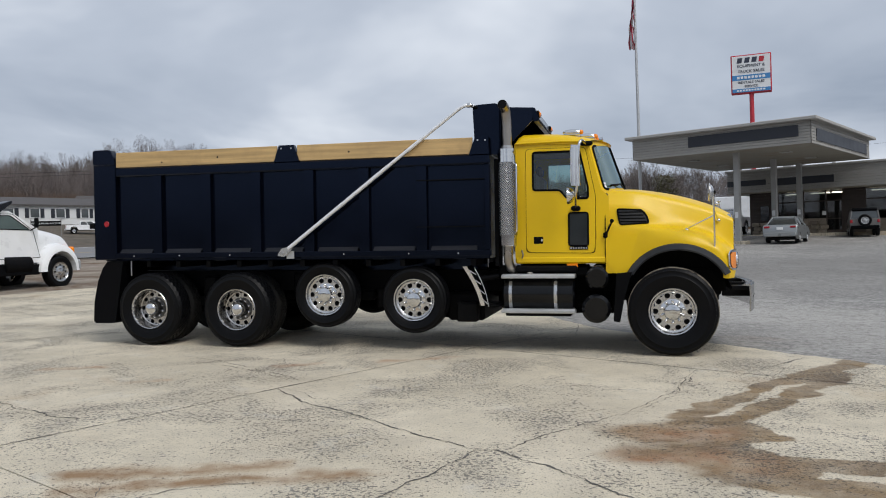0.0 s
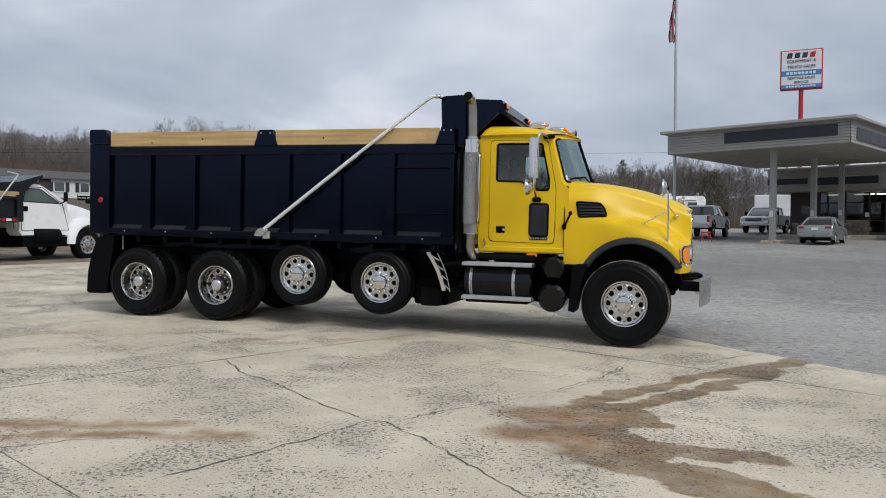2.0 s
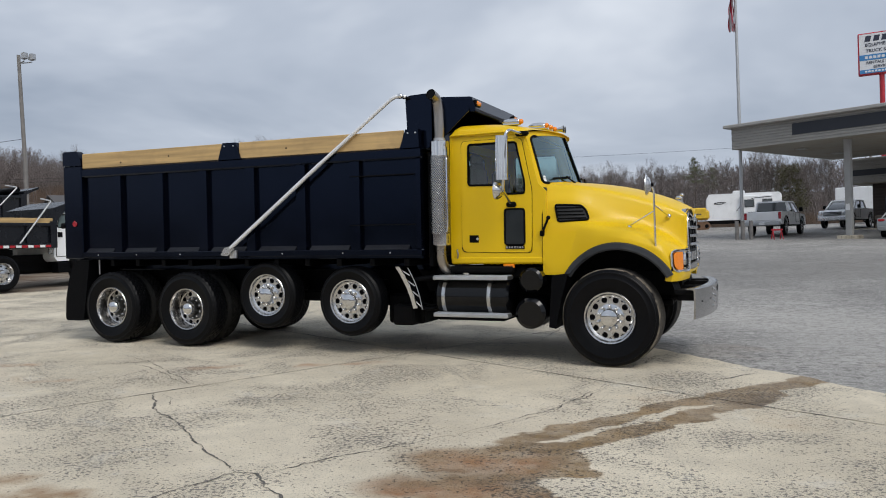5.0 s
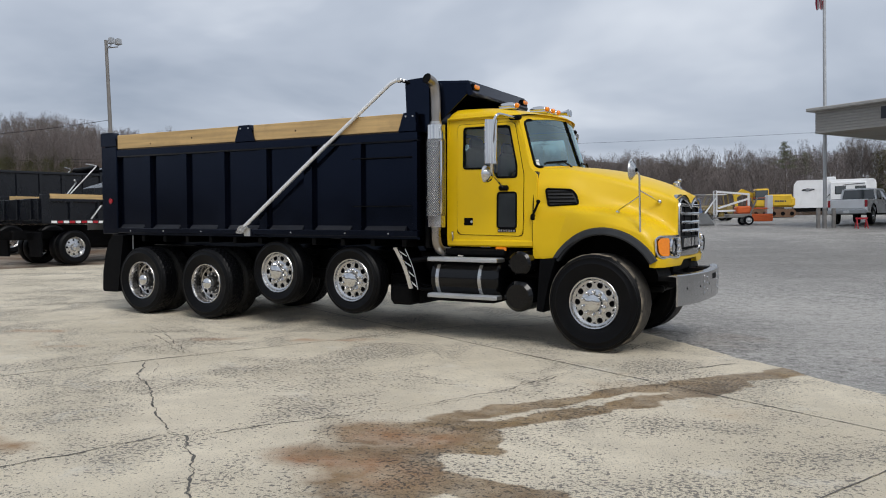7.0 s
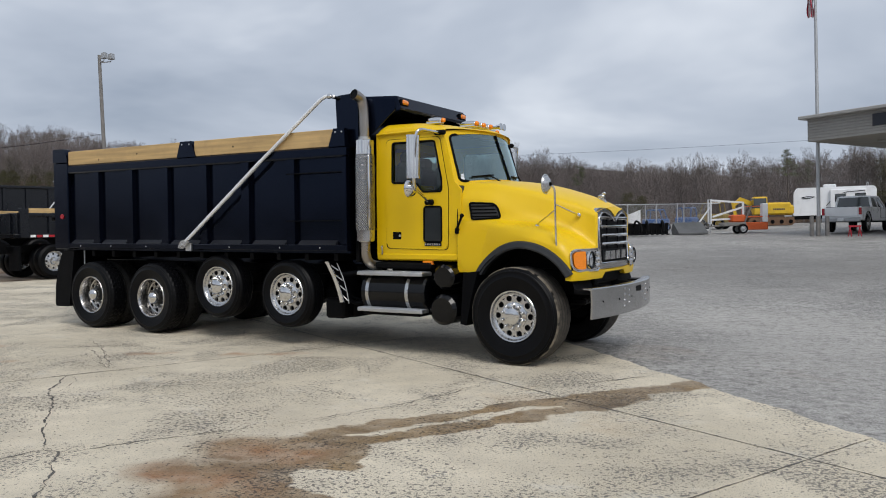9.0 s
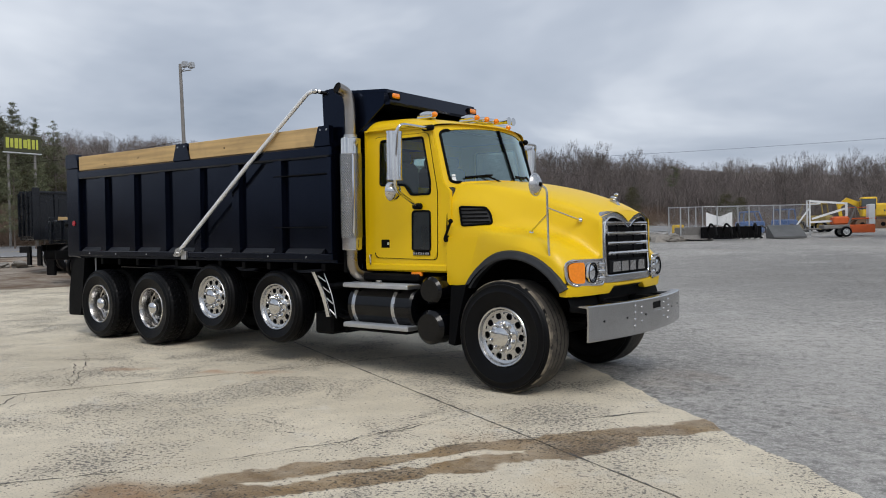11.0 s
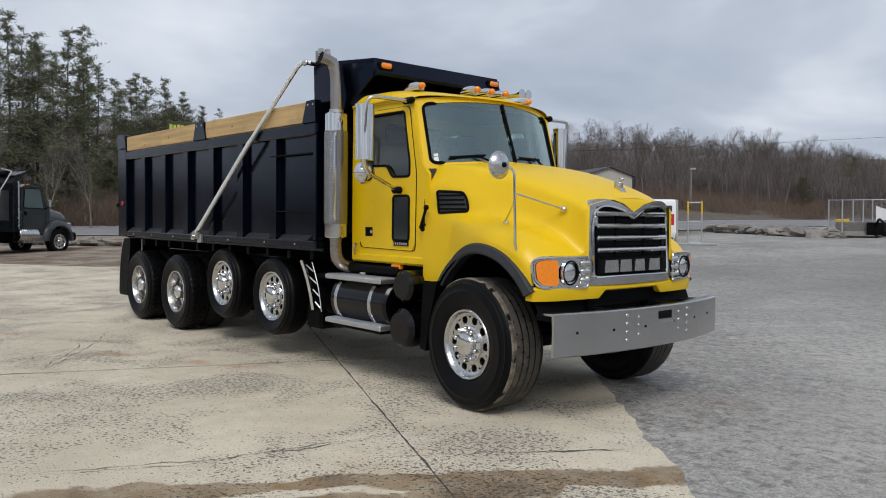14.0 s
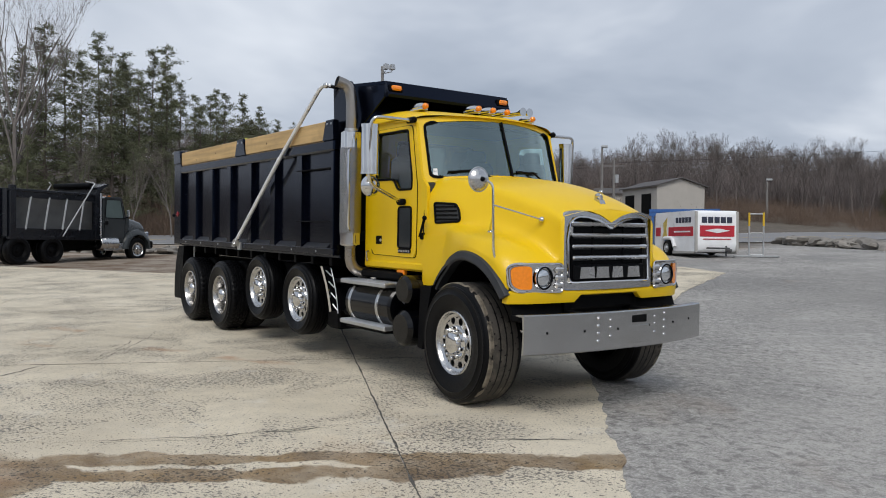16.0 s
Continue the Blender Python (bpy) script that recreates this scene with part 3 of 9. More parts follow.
def lot_ground():
    """Weathered asphalt; towards the road on the left bare wet dirt and dry grass."""
    m, t, b, p = ground_base("weathered_asphalt")
    blot = pos_noise(t, p, 0.22, 6.0, 0.6, 0.5)
    col = mixed(t, ranged(t, blot, 0.36, 0.64), (0.215, 0.207, 0.196, 1), (0.385, 0.369, 0.345, 1))
    col = mixed(t, ranged(t, pos_noise(t, p, 2.6, 6.0, 0.68, 0.4), 0.50, 0.66, 0.0, 0.5), col, (0.13, 0.123, 0.117, 1))
    stone = pos_noise(t, p, 26.0, 4.0, 0.65)
    col = mixed(t, ranged(t, stone, 0.52, 0.64, 0.0, 0.7), col, (0.52, 0.51, 0.49, 1))
    col = mixed(t, ranged(t, stone, 0.46, 0.36, 0.0, 0.65), col, (0.085, 0.085, 0.085, 1))
    patch = ranged(t, pos_noise(t, p, 0.75, 5.0, 0.65), 0.55, 0.66, 0.0, 0.6)
    col = mixed(t, patch, col, (0.47, 0.455, 0.425, 1))
    # streaks drawn out along the way that cars take to the pumps
    run = vmath(t, "MULTIPLY", p, (0.45, 1.0, 0.0)).outputs[0]
    streak = pos_noise(t, run, 0.55, 6.0, 0.66, 0.7)
    col = mixed(t, ranged(t, streak, 0.56, 0.70, 0.0, 0.3), col, (0.14, 0.135, 0.13, 1))
    col = mixed(t, ranged(t, streak, 0.44, 0.32, 0.0, 0.2), col, (0.52, 0.50, 0.465, 1))
    net = maths(t, "MULTIPLY", crack_net(t, p, 4.2, 0.42, 0.028), ranged(t, pos_noise(t, p, 0.9, 5.0), 0.46, 0.62, 0.0, 0.5))
    fine = pos_noise(t, p, 62.0, 3.0, 0.6)
    col = mixed(t, ranged(t, fine, 0.56, 0.66, 0.0, 0.6), col, (0.60, 0.58, 0.55, 1))
    col = mixed(t, ranged(t, fine, 0.44, 0.34, 0.0, 0.7), col, (0.07, 0.068, 0.066, 1))
    pit = pos_noise(t, p, 9.0, 5.0, 0.7, 0.5)
    col = mixed(t, ranged(t, pit, 0.53, 0.62, 0.0, 0.75), col, (0.085, 0.082, 0.079, 1))
    col = mixed(t, ranged(t, pit, 0.46, 0.34, 0.0, 0.6), col, (0.56, 0.54, 0.50, 1))
    big = maths(t, "MULTIPLY", crack_net(t, p, 0.42, 0.9, 0.004), 0.35)
    col = mixed(t, maths(t, "MAXIMUM", net, big), col, (0.035, 0.034, 0.033, 1))
    rust = ranged(t, pos_noise(t, p, 0.30, 5.0, 0.6, 0.6), 0.64, 0.76, 0.0, 0.45)
    col = mixed(t, rust, col, (0.27, 0.17, 0.10, 1))
    fresh = ranged(t, maths(t, "ADD", spill_mask(t, p, [(1.0, 14.2, 6.5, 10.2, 0.4)]), maths(t, "MULTIPLY", maths(t, "SUBTRACT", blot, 0.5), 3.0)), 2.6, -0.2, 0.0, 0.2)
    col = mixed(t, fresh, col, (0.12, 0.115, 0.11, 1))
    pale = ranged(t, maths(t, "ADD", spill_mask(t, p, [(7.5, 9.0, 15.0, 5.0, 1.0), (7.0, 9.0, 3.0, 22.0, 0.6)]), maths(t, "MULTIPLY", maths(t, "SUBTRACT", streak, 0.5), 9.0)), 3.0, -0.5, 0.0, 0.3)
    col = mixed(t, pale, col, (0.48, 0.463, 0.43, 1))
    lane = ranged(t, maths(t, "ADD", spill_mask(t, p, [(7.0, 26.0, 34.0, 30.0, 4.0)]), maths(t, "MULTIPLY", maths(t, "SUBTRACT", streak, 0.5), 16.0)), 7.0, -2.0, 0.0, 0.6)
    col = mixed(t, lane, col, (0.17, 0.163, 0.153, 1))
    # dirt
    se = t.nodes.new("ShaderNodeSeparateXYZ")
    t.links.new(p, se.inputs[0])
    wob = maths(t, "MULTIPLY", maths(t, "SUBTRACT", pos_noise(t, p, 0.18, 5.0, 0.6), 0.5), 5.0)
    left = maths(t, "ADD", maths(t, "ADD", maths(t, "MULTIPLY", se.outputs["X"], -0.93), maths(t, "MULTIPLY", se.outputs["Y"], 0.0)), wob)
    dirtf = ranged(t, left, 6.0, 8.0)
    dirt = mixed(t, ranged(t, pos_noise(t, p, 0.5, 6.0, 0.65, 1.0), 0.38, 0.62), (0.135, 0.085, 0.052, 1), (0.33, 0.29, 0.24, 1))
    dirt = mixed(t, ranged(t, pos_noise(t, p, 12.0, 4.0, 0.6), 0.5, 0.75, 0.0, 0.6), dirt, (0.10, 0.075, 0.05, 1))
    back = ranged(t, maths(t, "ADD", maths(t, "ADD", maths(t, "MULTIPLY", se.outputs["X"], -0.52), maths(t, "MULTIPLY", se.outputs["Y"], 0.853)), wob), 43.0, 45.0)
    grass = mixed(t, ranged(t, pos_noise(t, p, 1.1, 6.0, 0.6), 0.35, 0.65), (0.085, 0.07, 0.055, 1), (0.14, 0.118, 0.092, 1))
    dirt = mixed(t, back, dirt, grass)
    col = mixed(t, dirtf, col, dirt)
    far = ranged(t, maths(t, "ADD", vmath(t, "LENGTH", p).outputs["Value"], wob), 98.0, 106.0)
    litter = mixed(t, ranged(t, pos_noise(t, p, 0.25, 6.0, 0.65), 0.35, 0.65), (0.045, 0.036, 0.032, 1), (0.07, 0.056, 0.049, 1))
    col = mixed(t, far, col, litter)
    t.links.new(col, b.inputs["Base Color"])
    b.inputs["Specular IOR Level"].default_value = 0.3
    t.links.new(ranged(t, blot, 0.3, 0.7, 0.72, 0.92), b.inputs["Roughness"])
    bumped(t, b, maths(t, "SUBTRACT", stone, maths(t, "MAXIMUM", net, big)), 0.9, 0.014)
    return m


CONCRETE, LOT = concrete(), lot_ground()
ROADM = material("road_asphalt", (0.20, 0.20, 0.205), 0.85, vary=0.15, scale=0.6, bump=0.1, bump_scale=30, dirt=(0.26, 0.25, 0.24), dirt_amount=0.5)
CRACKM = material("dark_crack_fill", (0.12, 0.112, 0.10), 0.95, vary=0.6, scale=22, dirt=(0.03, 0.028, 0.026), dirt_amount=0.7)
WHITEP = material("white_line_paint", (0.6, 0.6, 0.58), 0.7, vary=0.15, scale=3)
YLINE = material("yellow_line_paint", (0.55, 0.38, 0.06), 0.7, vary=0.15, scale=3)


def axis_steps(fine_lo, fine_hi, step, far):
    a, out, d = fine_lo, [], step
    while a > -far:
        out.append(a)
        a -= d
        d *= 1.28
    out = [-far] + out[::-1]
    a, d = fine_lo + step, step
    while a < far:
        out.append(a)
        if a > fine_hi:
            d *= 1.28
        a += d
    return out + [far]


gx, gy = axis_steps(-40, 34, 2.0, 1800), axis_steps(-16, 80, 2.0, 1800)
g = Geo()
g.loft([[Vector((x, y, ground_z(x, y) - 0.012)) for x in gx] for y in gy], closed=False)
tagged(new("ground", big_mesh("ground", g, LOT, True)), "cracked grey asphalt lot with dirt and dry grass beyond", "ground", kind="structure")

D1, D2 = Vector((0.783, -0.622)), Vector((0.622, 0.783))
EDGE = ((-60.0, -48.7), (-49.5, -34.0), (-25.1, 0.0), (-22.3, 4.0), (-21.9, 23.0), (-21.0, 22.6), (-14.5, 17.3), (-5.78, 11.25), (-2.89, 10.33), (0.04, 9.38), (3.78, 8.1), (14.0, 4.9))


def slab_edge(s):
    for (a, u), (b, v) in zip(EDGE, EDGE[1:]):
        if s <= b:
            w = u + (v - u) * (s - a) / (b - a)
            return w + 0.06 * noise.noise(Vector((s * 1.7, 3.1, 0))) + 0.05 * noise.noise(Vector((s * 6.1, 1.7, 0)))
    return 4.9


pavement = tagged(new("pavement"), "worn cream concrete slabs with joints, cracks and a brown spill", "pavement", kind="structure")
SLAB = 6.3
for i in range(-8, 3):
    for k in range(-5, 4):
        s0, s1 = 0.05 + SLAB * (i - 1) + 0.006, 0.05 + SLAB * i - 0.006
        w0, w1 = 8.53 + SLAB * (k - 1) + 0.006, 8.53 + SLAB * k - 0.006
        if slab_edge((s0 + s1) / 2) < w0 + 0.3 and max(slab_edge(s0), slab_edge(s1)) < w0 + 0.3:
            continue
        cut = min(slab_edge(s0 + (s1 - s0) * q / 20) for q in range(21)) < w1
        ns, nw = (90 if cut else 8), 8
        rows = []
        for a in range(ns + 1):
            s = s0 + (s1 - s0) * a / ns
            if slab_edge(s) < w0 + 0.03:
                continue
            top = max(w0 + 0.02, min(w1, slab_edge(s)))
            row = []
            for c in range(nw + 1):
                w = w0 + (top - w0) * c / nw
                q = D1 * s + D2 * w
                row.append(Vector((q.x, q.y, ground_z(q.x, q.y))))
            low = [Vector((p.x, p.y, p.z - 0.03)) for p in (row[0], row[-1])]
            rows.append([low[0]] + row + [low[1]])
        if len(rows) < 2:
            continue
        g = Geo().loft(rows, closed=False)
        for r in (rows[0], rows[-1]):
            under = [Vector((p.x, p.y, p.z - 0.03)) for p in r[1:-1]]
            g.loft([r[1:-1], under], closed=False)
        part("slab", mesh_of("slab", g, CONCRETE, 40), None, pavement)


def crack(pts, width, jag=1.0):
    """A jagged, uneven crack along a few points on the paving."""
    fine = []
    for (ax, ay), (bx, by) in zip(pts, pts[1:]):
        n = max(2, int(math.hypot(bx - ax, by - ay) / 0.035))
        for i in range(n):
            s = i / n
            fine.append((ax + (bx - ax) * s, ay + (by - ay) * s))
    fine.append(pts[-1])
    rows = []
    for i, (x, y) in enumerate(fine):
        a, b = fine[max(0, i - 1)], fine[min(len(fine) - 1, i + 1)]
        d = Vector((b[0] - a[0], b[1] - a[1])).normalized()
        nrm = Vector((-d.y, d.x))
        off = 0.035 * noise.noise(Vector((x * 4.3, y * 4.3, 0.5))) + 0.024 * noise.noise(Vector((x * 13, y * 13, 2.5))) + 0.016 * noise.noise(Vector((x * 37, y * 37, 5.5)))
        w = width * max(0.3, 0.7 + 1.2 * noise.noise(Vector((x * 6, y * 6, 7.7))) + 0.7 * noise.noise(Vector((x * 29, y * 29, 3.7)))) * (1 if 3 < i < len(fine) - 4 else 0.3)
        c = Vector((x, y)) + nrm * (off * jag)
        rows.append([Vector((q.x, q.y, ground_z(q.x, q.y) + 0.0035)) for q in (c - nrm * w, c + nrm * w)])
    return part("crack", Geo().loft(rows, closed=False), CRACKM, pavement)


for pts, w in (([(-4.6, 7.7), (-3.77, 7.01), (-3.32, 6.71), (-3.03, 6.6)], 0.007), ([(-3.47, 10.2), (-2.71, 9.59), (-2.07, 8.9), (-1.55, 8.34)], 0.006),
               ([(-1.72, 7.89), (-1.25, 7.07), (-0.93, 6.83), (-0.32, 6.08), (0.19, 5.52)], 0.009), ([(0.19, 5.52), (0.36, 5.47), (0.69, 5.04), (1.02, 4.51), (1.6, 3.6)], 0.011),
               ([(0.19, 5.52), (-0.09, 4.99), (-0.36, 4.64), (-0.8, 4.0)], 0.009), ([(0.36, 5.47), (0.76, 5.95), (1.46, 6.54), (1.81, 6.96), (2.15, 7.43), (2.5, 8.0), (2.76, 8.66)], 0.006),
               ([(3.01, 8.16), (3.61, 8.75), (4.26, 9.32)], 0.006), ([(-1.59, 8.31), (-2.5, 9.22), (-2.93, 9.53)], 0.006), ([(-1.21, 7.22), (-1.41, 7.62), (-1.72, 7.93)], 0.005),
               ([(1.59, 6.62), (2.13, 7.28), (2.38, 7.86), (2.73, 8.67)], 0.004), ([(3.22, 8.37), (3.75, 8.85), (4.33, 9.37)], 0.005), ([(0.78, 11.98), (1.38, 11.25), (1.9, 11.5), (2.3, 13.4)], 0.006),
               ([(-0.9, 4.9), (-1.6, 4.75), (-2.1, 4.45), (-2.2, 4.9)], 0.004), ([(2.9, 9.4), (3.2, 9.9), (3.4, 10.6)], 0.005)):
    crack(pts, w * 0.85)
for c, a, b in ((0.05 - SLAB, 2.3, 11.3), (0.05, 2.3, 9.3), (0.05 - 2 * SLAB, -4, 15.5)):
    crack([tuple(D1 * c + D2 * (a + (b - a) * q / 6)) for q in range(7)], 0.0065, 0.25)
crack([tuple(D1 * (-12.6 + 15.5 * q / 8) + D2 * 8.53) for q in range(9)], 0.0085, 0.25)

# the road beyond the lot, in one strip with lines
NEAR = [(-330, -120), (-70, 12), (-35, 30), (-24, 36), (-16, 43.5), (-9, 53), (-3.5, 63), (2, 76), (9, 98), (40, 200), (60, 320)]


def strip(name, off0, off1, lift, mat, label, cat):
    rows = []
    pts = [Vector(p) for p in NEAR]
    fine = []
    for a, b in zip(pts, pts[1:]):
        n = max(1, int((b - a).length / 4))
        fine += [a + (b - a) * (i / n) for i in range(n)]
    for i, p in enumerate(fine):
        a, b = fine[max(0, i - 2)], fine[min(len(fine) - 1, i + 2)]
        d = (b - a).normalized()
        nrm = Vector((-d.y, d.x))
        row = []
        for k in range(5):
            q = p + nrm * (off0 + (off1 - off0) * k / 4)
            row.append(Vector((q.x, q.y, ground_z(q.x, q.y) + lift)))
        rows.append(row)
    return tagged(new(name, mesh_of(name, Geo().loft(rows, closed=False), mat, 60)), label, cat, kind="structure")


strip("road", 0.0, 13.0, 0.03, ROADM, "grey two-lane asphalt road", "road")
strip("road_line", 0.35, 0.5, 0.036, WHITEP, "white edge line on the road", "road line")
strip("road_line", 6.3, 6.45, 0.036, YLINE, "yellow centre line on the road", "road line")
strip("road_line", 12.5, 12.65, 0.036, WHITEP, "white edge line on the road", "road line")

# ---- the dump truck ----
SLOPE_X, SLOPE_Y = -0.0155, 0.0093


def on_slope(x, y, yaw, lift=0.0):
    """A frame on the lot's slope: x ahead, y left, z off the paving."""
    f = Vector((math.cos(radians(yaw)), math.sin(radians(yaw)), 0))
    f.z = SLOPE_X * f.x + SLOPE_Y * f.y
    f.normalize()
    up = Vector((-SLOPE_X, -SLOPE_Y, 1)).normalized()
    left = up.cross(f)
    m = Matrix((f, left, up)).transposed().to_4x4()
    m.translation = Vector((x, y, SLOPE_X * x + SLOPE_Y * y)) + up * lift
    return m


truck = thing("dump_truck", on_slope(3.044, 10.684, -13.6, 0.022), "yellow-cabbed dump truck with long black bed and raised lift axles", "dump truck")
_wheel_mesh = {}


def tyre_geo(r, w, rim, lugs):
    """A tyre round the y axis, its outer face at y = 0. lugs: cross bars on the tread."""
    h = r - rim
    prof = [(rim - 0.012, 0.035), (rim + 0.004, 0.012), (rim + 0.02, 0.004), (rim + h * 0.3, -0.012), (rim + h * 0.52, -0.016), (rim + h * 0.58, -0.021), (rim + h * 0.62, -0.015), (rim + h * 0.78, -0.006), (rim + h * 0.82, -0.009), (rim + h * 0.86, 0.0), (r - 0.035, 0.008), (r - 0.012, 0.022), (r - 0.002, 0.038)]
    tread = []
    ribs = 5
    a0, a1 = 0.045, w - 0.045
    for k in range(ribs):
        s, e = a0 + (a1 - a0) * k / ribs, a0 + (a1 - a0) * (k + 1) / ribs
        tread += [(r, s + 0.006), (r, e - 0.006)]
        if k < ribs - 1:
            tread += [(r - 0.012, e - 0.003), (r - 0.012, e + 0.003)]
    back = [(q, w - a) for q, a in reversed(prof)]
    n = 120 if lugs else 72
    first, last = len(prof) - 2, len(prof) + len(tread) + 2

    def wob(i, j):
        if lugs and first <= j < last:
            return 1 - (0.010 / r if (i + (j // 4) % 2) % 3 == 0 else 0)
        return 1

    return Geo().lathe(prof + tread + back, (0, 0, 0), n, wobble=wob)


def disc_geo(r_in, r_out, y, holes, r_mid, r_hole, depth):
    """A wheel disc with round hand holes."""
    g = Geo()
    k = 20
    for s in range(holes):
        w0 = 2 * math.pi * s / holes
        half = math.pi / holes
        edge = []
        for i in range(k):
            a = 2 * math.pi * i / k
            du, dv = math.cos(a), math.sin(a)
            t = 1 / max(abs(du), abs(dv))
            u, v = du * t, dv * t
            rr = (r_in + r_out) / 2 + u * (r_out - r_in) / 2
            ww = w0 + v * half
            edge.append(Vector((rr * math.cos(ww), y, rr * math.sin(ww))))
        hole = []
        for i in range(k):
            a = 2 * math.pi * i / k
            rr, tt = r_mid + r_hole * math.cos(a), r_hole * math.sin(a)
            hole.append(Vector((rr * math.cos(w0) - tt * math.sin(w0), y, rr * math.sin(w0) + tt * math.cos(w0))))
        deep = [p + Vector((0, depth, 0)) for p in hole]
        g.loft([edge, hole, deep], cap=False)
    return g


def wheel(name, parent, x, y, z, r, w, rim, kind, side, steer=0.0):
    """A wheel with its outer face towards side (-1: right). kind: flat (steer and lift) or deep (outer of a pair) or inner."""
    key = (r, w, rim, kind)
    if key not in _wheel_mesh:
        made = {}
        made["tyre"] = mesh_of("tyre", tyre_geo(r, w, rim, kind in ("deep", "inner")), TYRE if kind == "flat" and r < 0.5 else TYRE if kind == "deep" else TREAD if kind == "inner" else TYRE, 30)
        d = 0.045 if kind == "flat" else 0.17
        g = Geo().lathe([(rim - 0.03, 0.05), (rim - 0.004, 0.03), (rim + 0.001, 0.008), (rim - 0.006, 0.0), (rim - 0.02, 0.004), (rim - 0.034, 0.03), (rim - 0.045, d - 0.01), (rim - 0.06, d)], (0, 0, 0), 64)
        holes = disc_geo(0.115, rim - 0.06, d, 10, rim * 0.70, 0.034 if kind == "flat" else 0.030, 0.03)
        g.add(holes.v, holes.f)
        made["drum"] = mesh_of("brake_drum", Geo().lathe([(0.005, d + 0.035), (rim - 0.052, d + 0.035), (rim - 0.052, d + 0.10)], (0, 0, 0), 40), BLACKF, 30)
        made["rim"] = mesh_of("rim", g, ALU if kind == "flat" else DEEPAL, 30, weld=0.0008)
        g = Geo()
        if kind == "flat":
            g.lathe([(0.155, d), (0.155, d - 0.012), (0.148, d - 0.016), (0.115, d - 0.016), (0.108, d - 0.02), (0.10, d - 0.05), (0.092, d - 0.064), (0.06, d - 0.074), (0.02, d - 0.077), (0.001, d - 0.077)], (0, 0, 0), 40)
            ring_r, tip = 0.133, d - 0.062
        else:
            g.lathe([(0.088, d - 0.085), (0.090, d - 0.125), (0.084, d - 0.145), (0.066, d - 0.162), (0.035, d - 0.172), (0.001, d - 0.175)], (0, 0, 0), 40)
            made["flange"] = mesh_of("hub_flange", Geo().lathe([(0.16, d), (0.158, d - 0.014), (0.112, d - 0.016), (0.104, d - 0.06), (0.10, d - 0.098), (0.088, d - 0.10)], (0, 0, 0), 40), HUBST, 30)
            ring_r, tip = 0.132, d - 0.05
        made["hub"] = mesh_of("hub_cap", g, CHROME, 30)
        g = Geo().cyl((0, d, 0), (0, tip + 0.014, 0), 0.019, 8)
        g.sphere((0, tip + 0.012, 0), 0.017, 8, 5)
        made["nut"], made["ring"] = mesh_of("wheel_nut", g, CHROME, 40), ring_r
        _wheel_mesh[key] = made
    made = _wheel_mesh[key]
    hub = part("wheel", made["tyre"], None, parent)
    hub.matrix_local = pose(x, y, z, 0, 0, (180 if side > 0 else 0) + steer)
    if kind != "inner":
        part("rim", made["rim"], None, hub, "polished aluminium rim")
        part("brake_drum", made["drum"], None, hub, "dark brake drum")
        part("hub_cap", made["hub"], None, hub, "chrome hub cap")
        if "flange" in made:
            part("hub_flange", made["flange"], None, hub, "dark greasy hub flange")
        for i in range(10):
            a = 2 * math.pi * (i + 0.5) / 10
            part("wheel_nut", made["nut"], None, hub).matrix_local = pose(made["ring"] * math.cos(a), 0, made["ring"] * math.sin(a))
    return hub


R_F, R_R, R_L = 0.545, 0.515, 0.447
STEER = -4.0
for s in (-1, 1):
    wheel("front_wheel", truck, 0.01, s * 1.17, 0.535, R_F, 0.39, 0.292, "flat", s, STEER)
    for x in (-7.22, -5.85):
        wheel("drive_wheel", truck, x, s * 1.205, 0.515, R_R, 0.28, 0.292, "deep", s)
        wheel("inner_drive_wheel", truck, x, s * 0.885, 0.515, R_R, 0.28, 0.292, "inner", s)
    wheel("lift_wheel", truck, -4.55, s * 1.135, 0.722, R_L, 0.27, 0.285, "flat", s)
    wheel("lift_wheel", truck, -3.29, s * 1.135, 0.66, R_L, 0.27, 0.285, "flat", s)

# worn, pale shoulder band of the front tyres
for s in (-1, 1):
    g = Geo()
    g.lathe([(R_F - 0.034, 0.0125), (R_F - 0.012, 0.0245), (R_F + 0.002, 0.038), (R_F + 0.004, 0.066), (R_F - 0.001, 0.076)], (0, 0, 0), 72, wobble=lambda i, j: 1 - 0.004 * (noise.noise(Vector((i * 0.9, j * 3.1, 0))) > 0.25) * (1 + j))
    tb = Geo().lathe([(R_F - 0.004, 0.056), (R_F + 0.0012, 0.062)] + [q for k in range(4) for q in ((R_F + 0.0012, 0.085 + 0.065 * k), (R_F + 0.0012, 0.135 + 0.065 * k), (R_F - 0.006, 0.139 + 0.065 * k), (R_F - 0.006, 0.146 + 0.065 * k))], (0, 0, 0), 96, wobble=lambda i, j: 1 - 0.003 * ((i + j) % 3 == 0))
    part("tread_band", tb, material("dusty_tread", (0.045, 0.040, 0.034), 0.85, vary=0.4, scale=9, bump=0.15, bump_scale=90, dirt=(0.13, 0.112, 0.088), dirt_amount=0.8), truck, "worn grey-brown tyre tread").matrix_local = pose(0.01, s * 1.17, 0.535, 0, 0, (180 if s > 0 else 0) + STEER)
    b = part("worn_shoulder", g, material("scuffed_rubber", (0.17, 0.145, 0.11), 0.9, vary=0.5, scale=16, bump=0.2, bump_scale=60, dirt=(0.006, 0.006, 0.006), dirt_amount=1.0), truck, "scuffed pale tyre shoulder")
    b.matrix_local = pose(0.01, s * 1.17, 0.535, 0, 0, (180 if s > 0 else 0) + STEER)

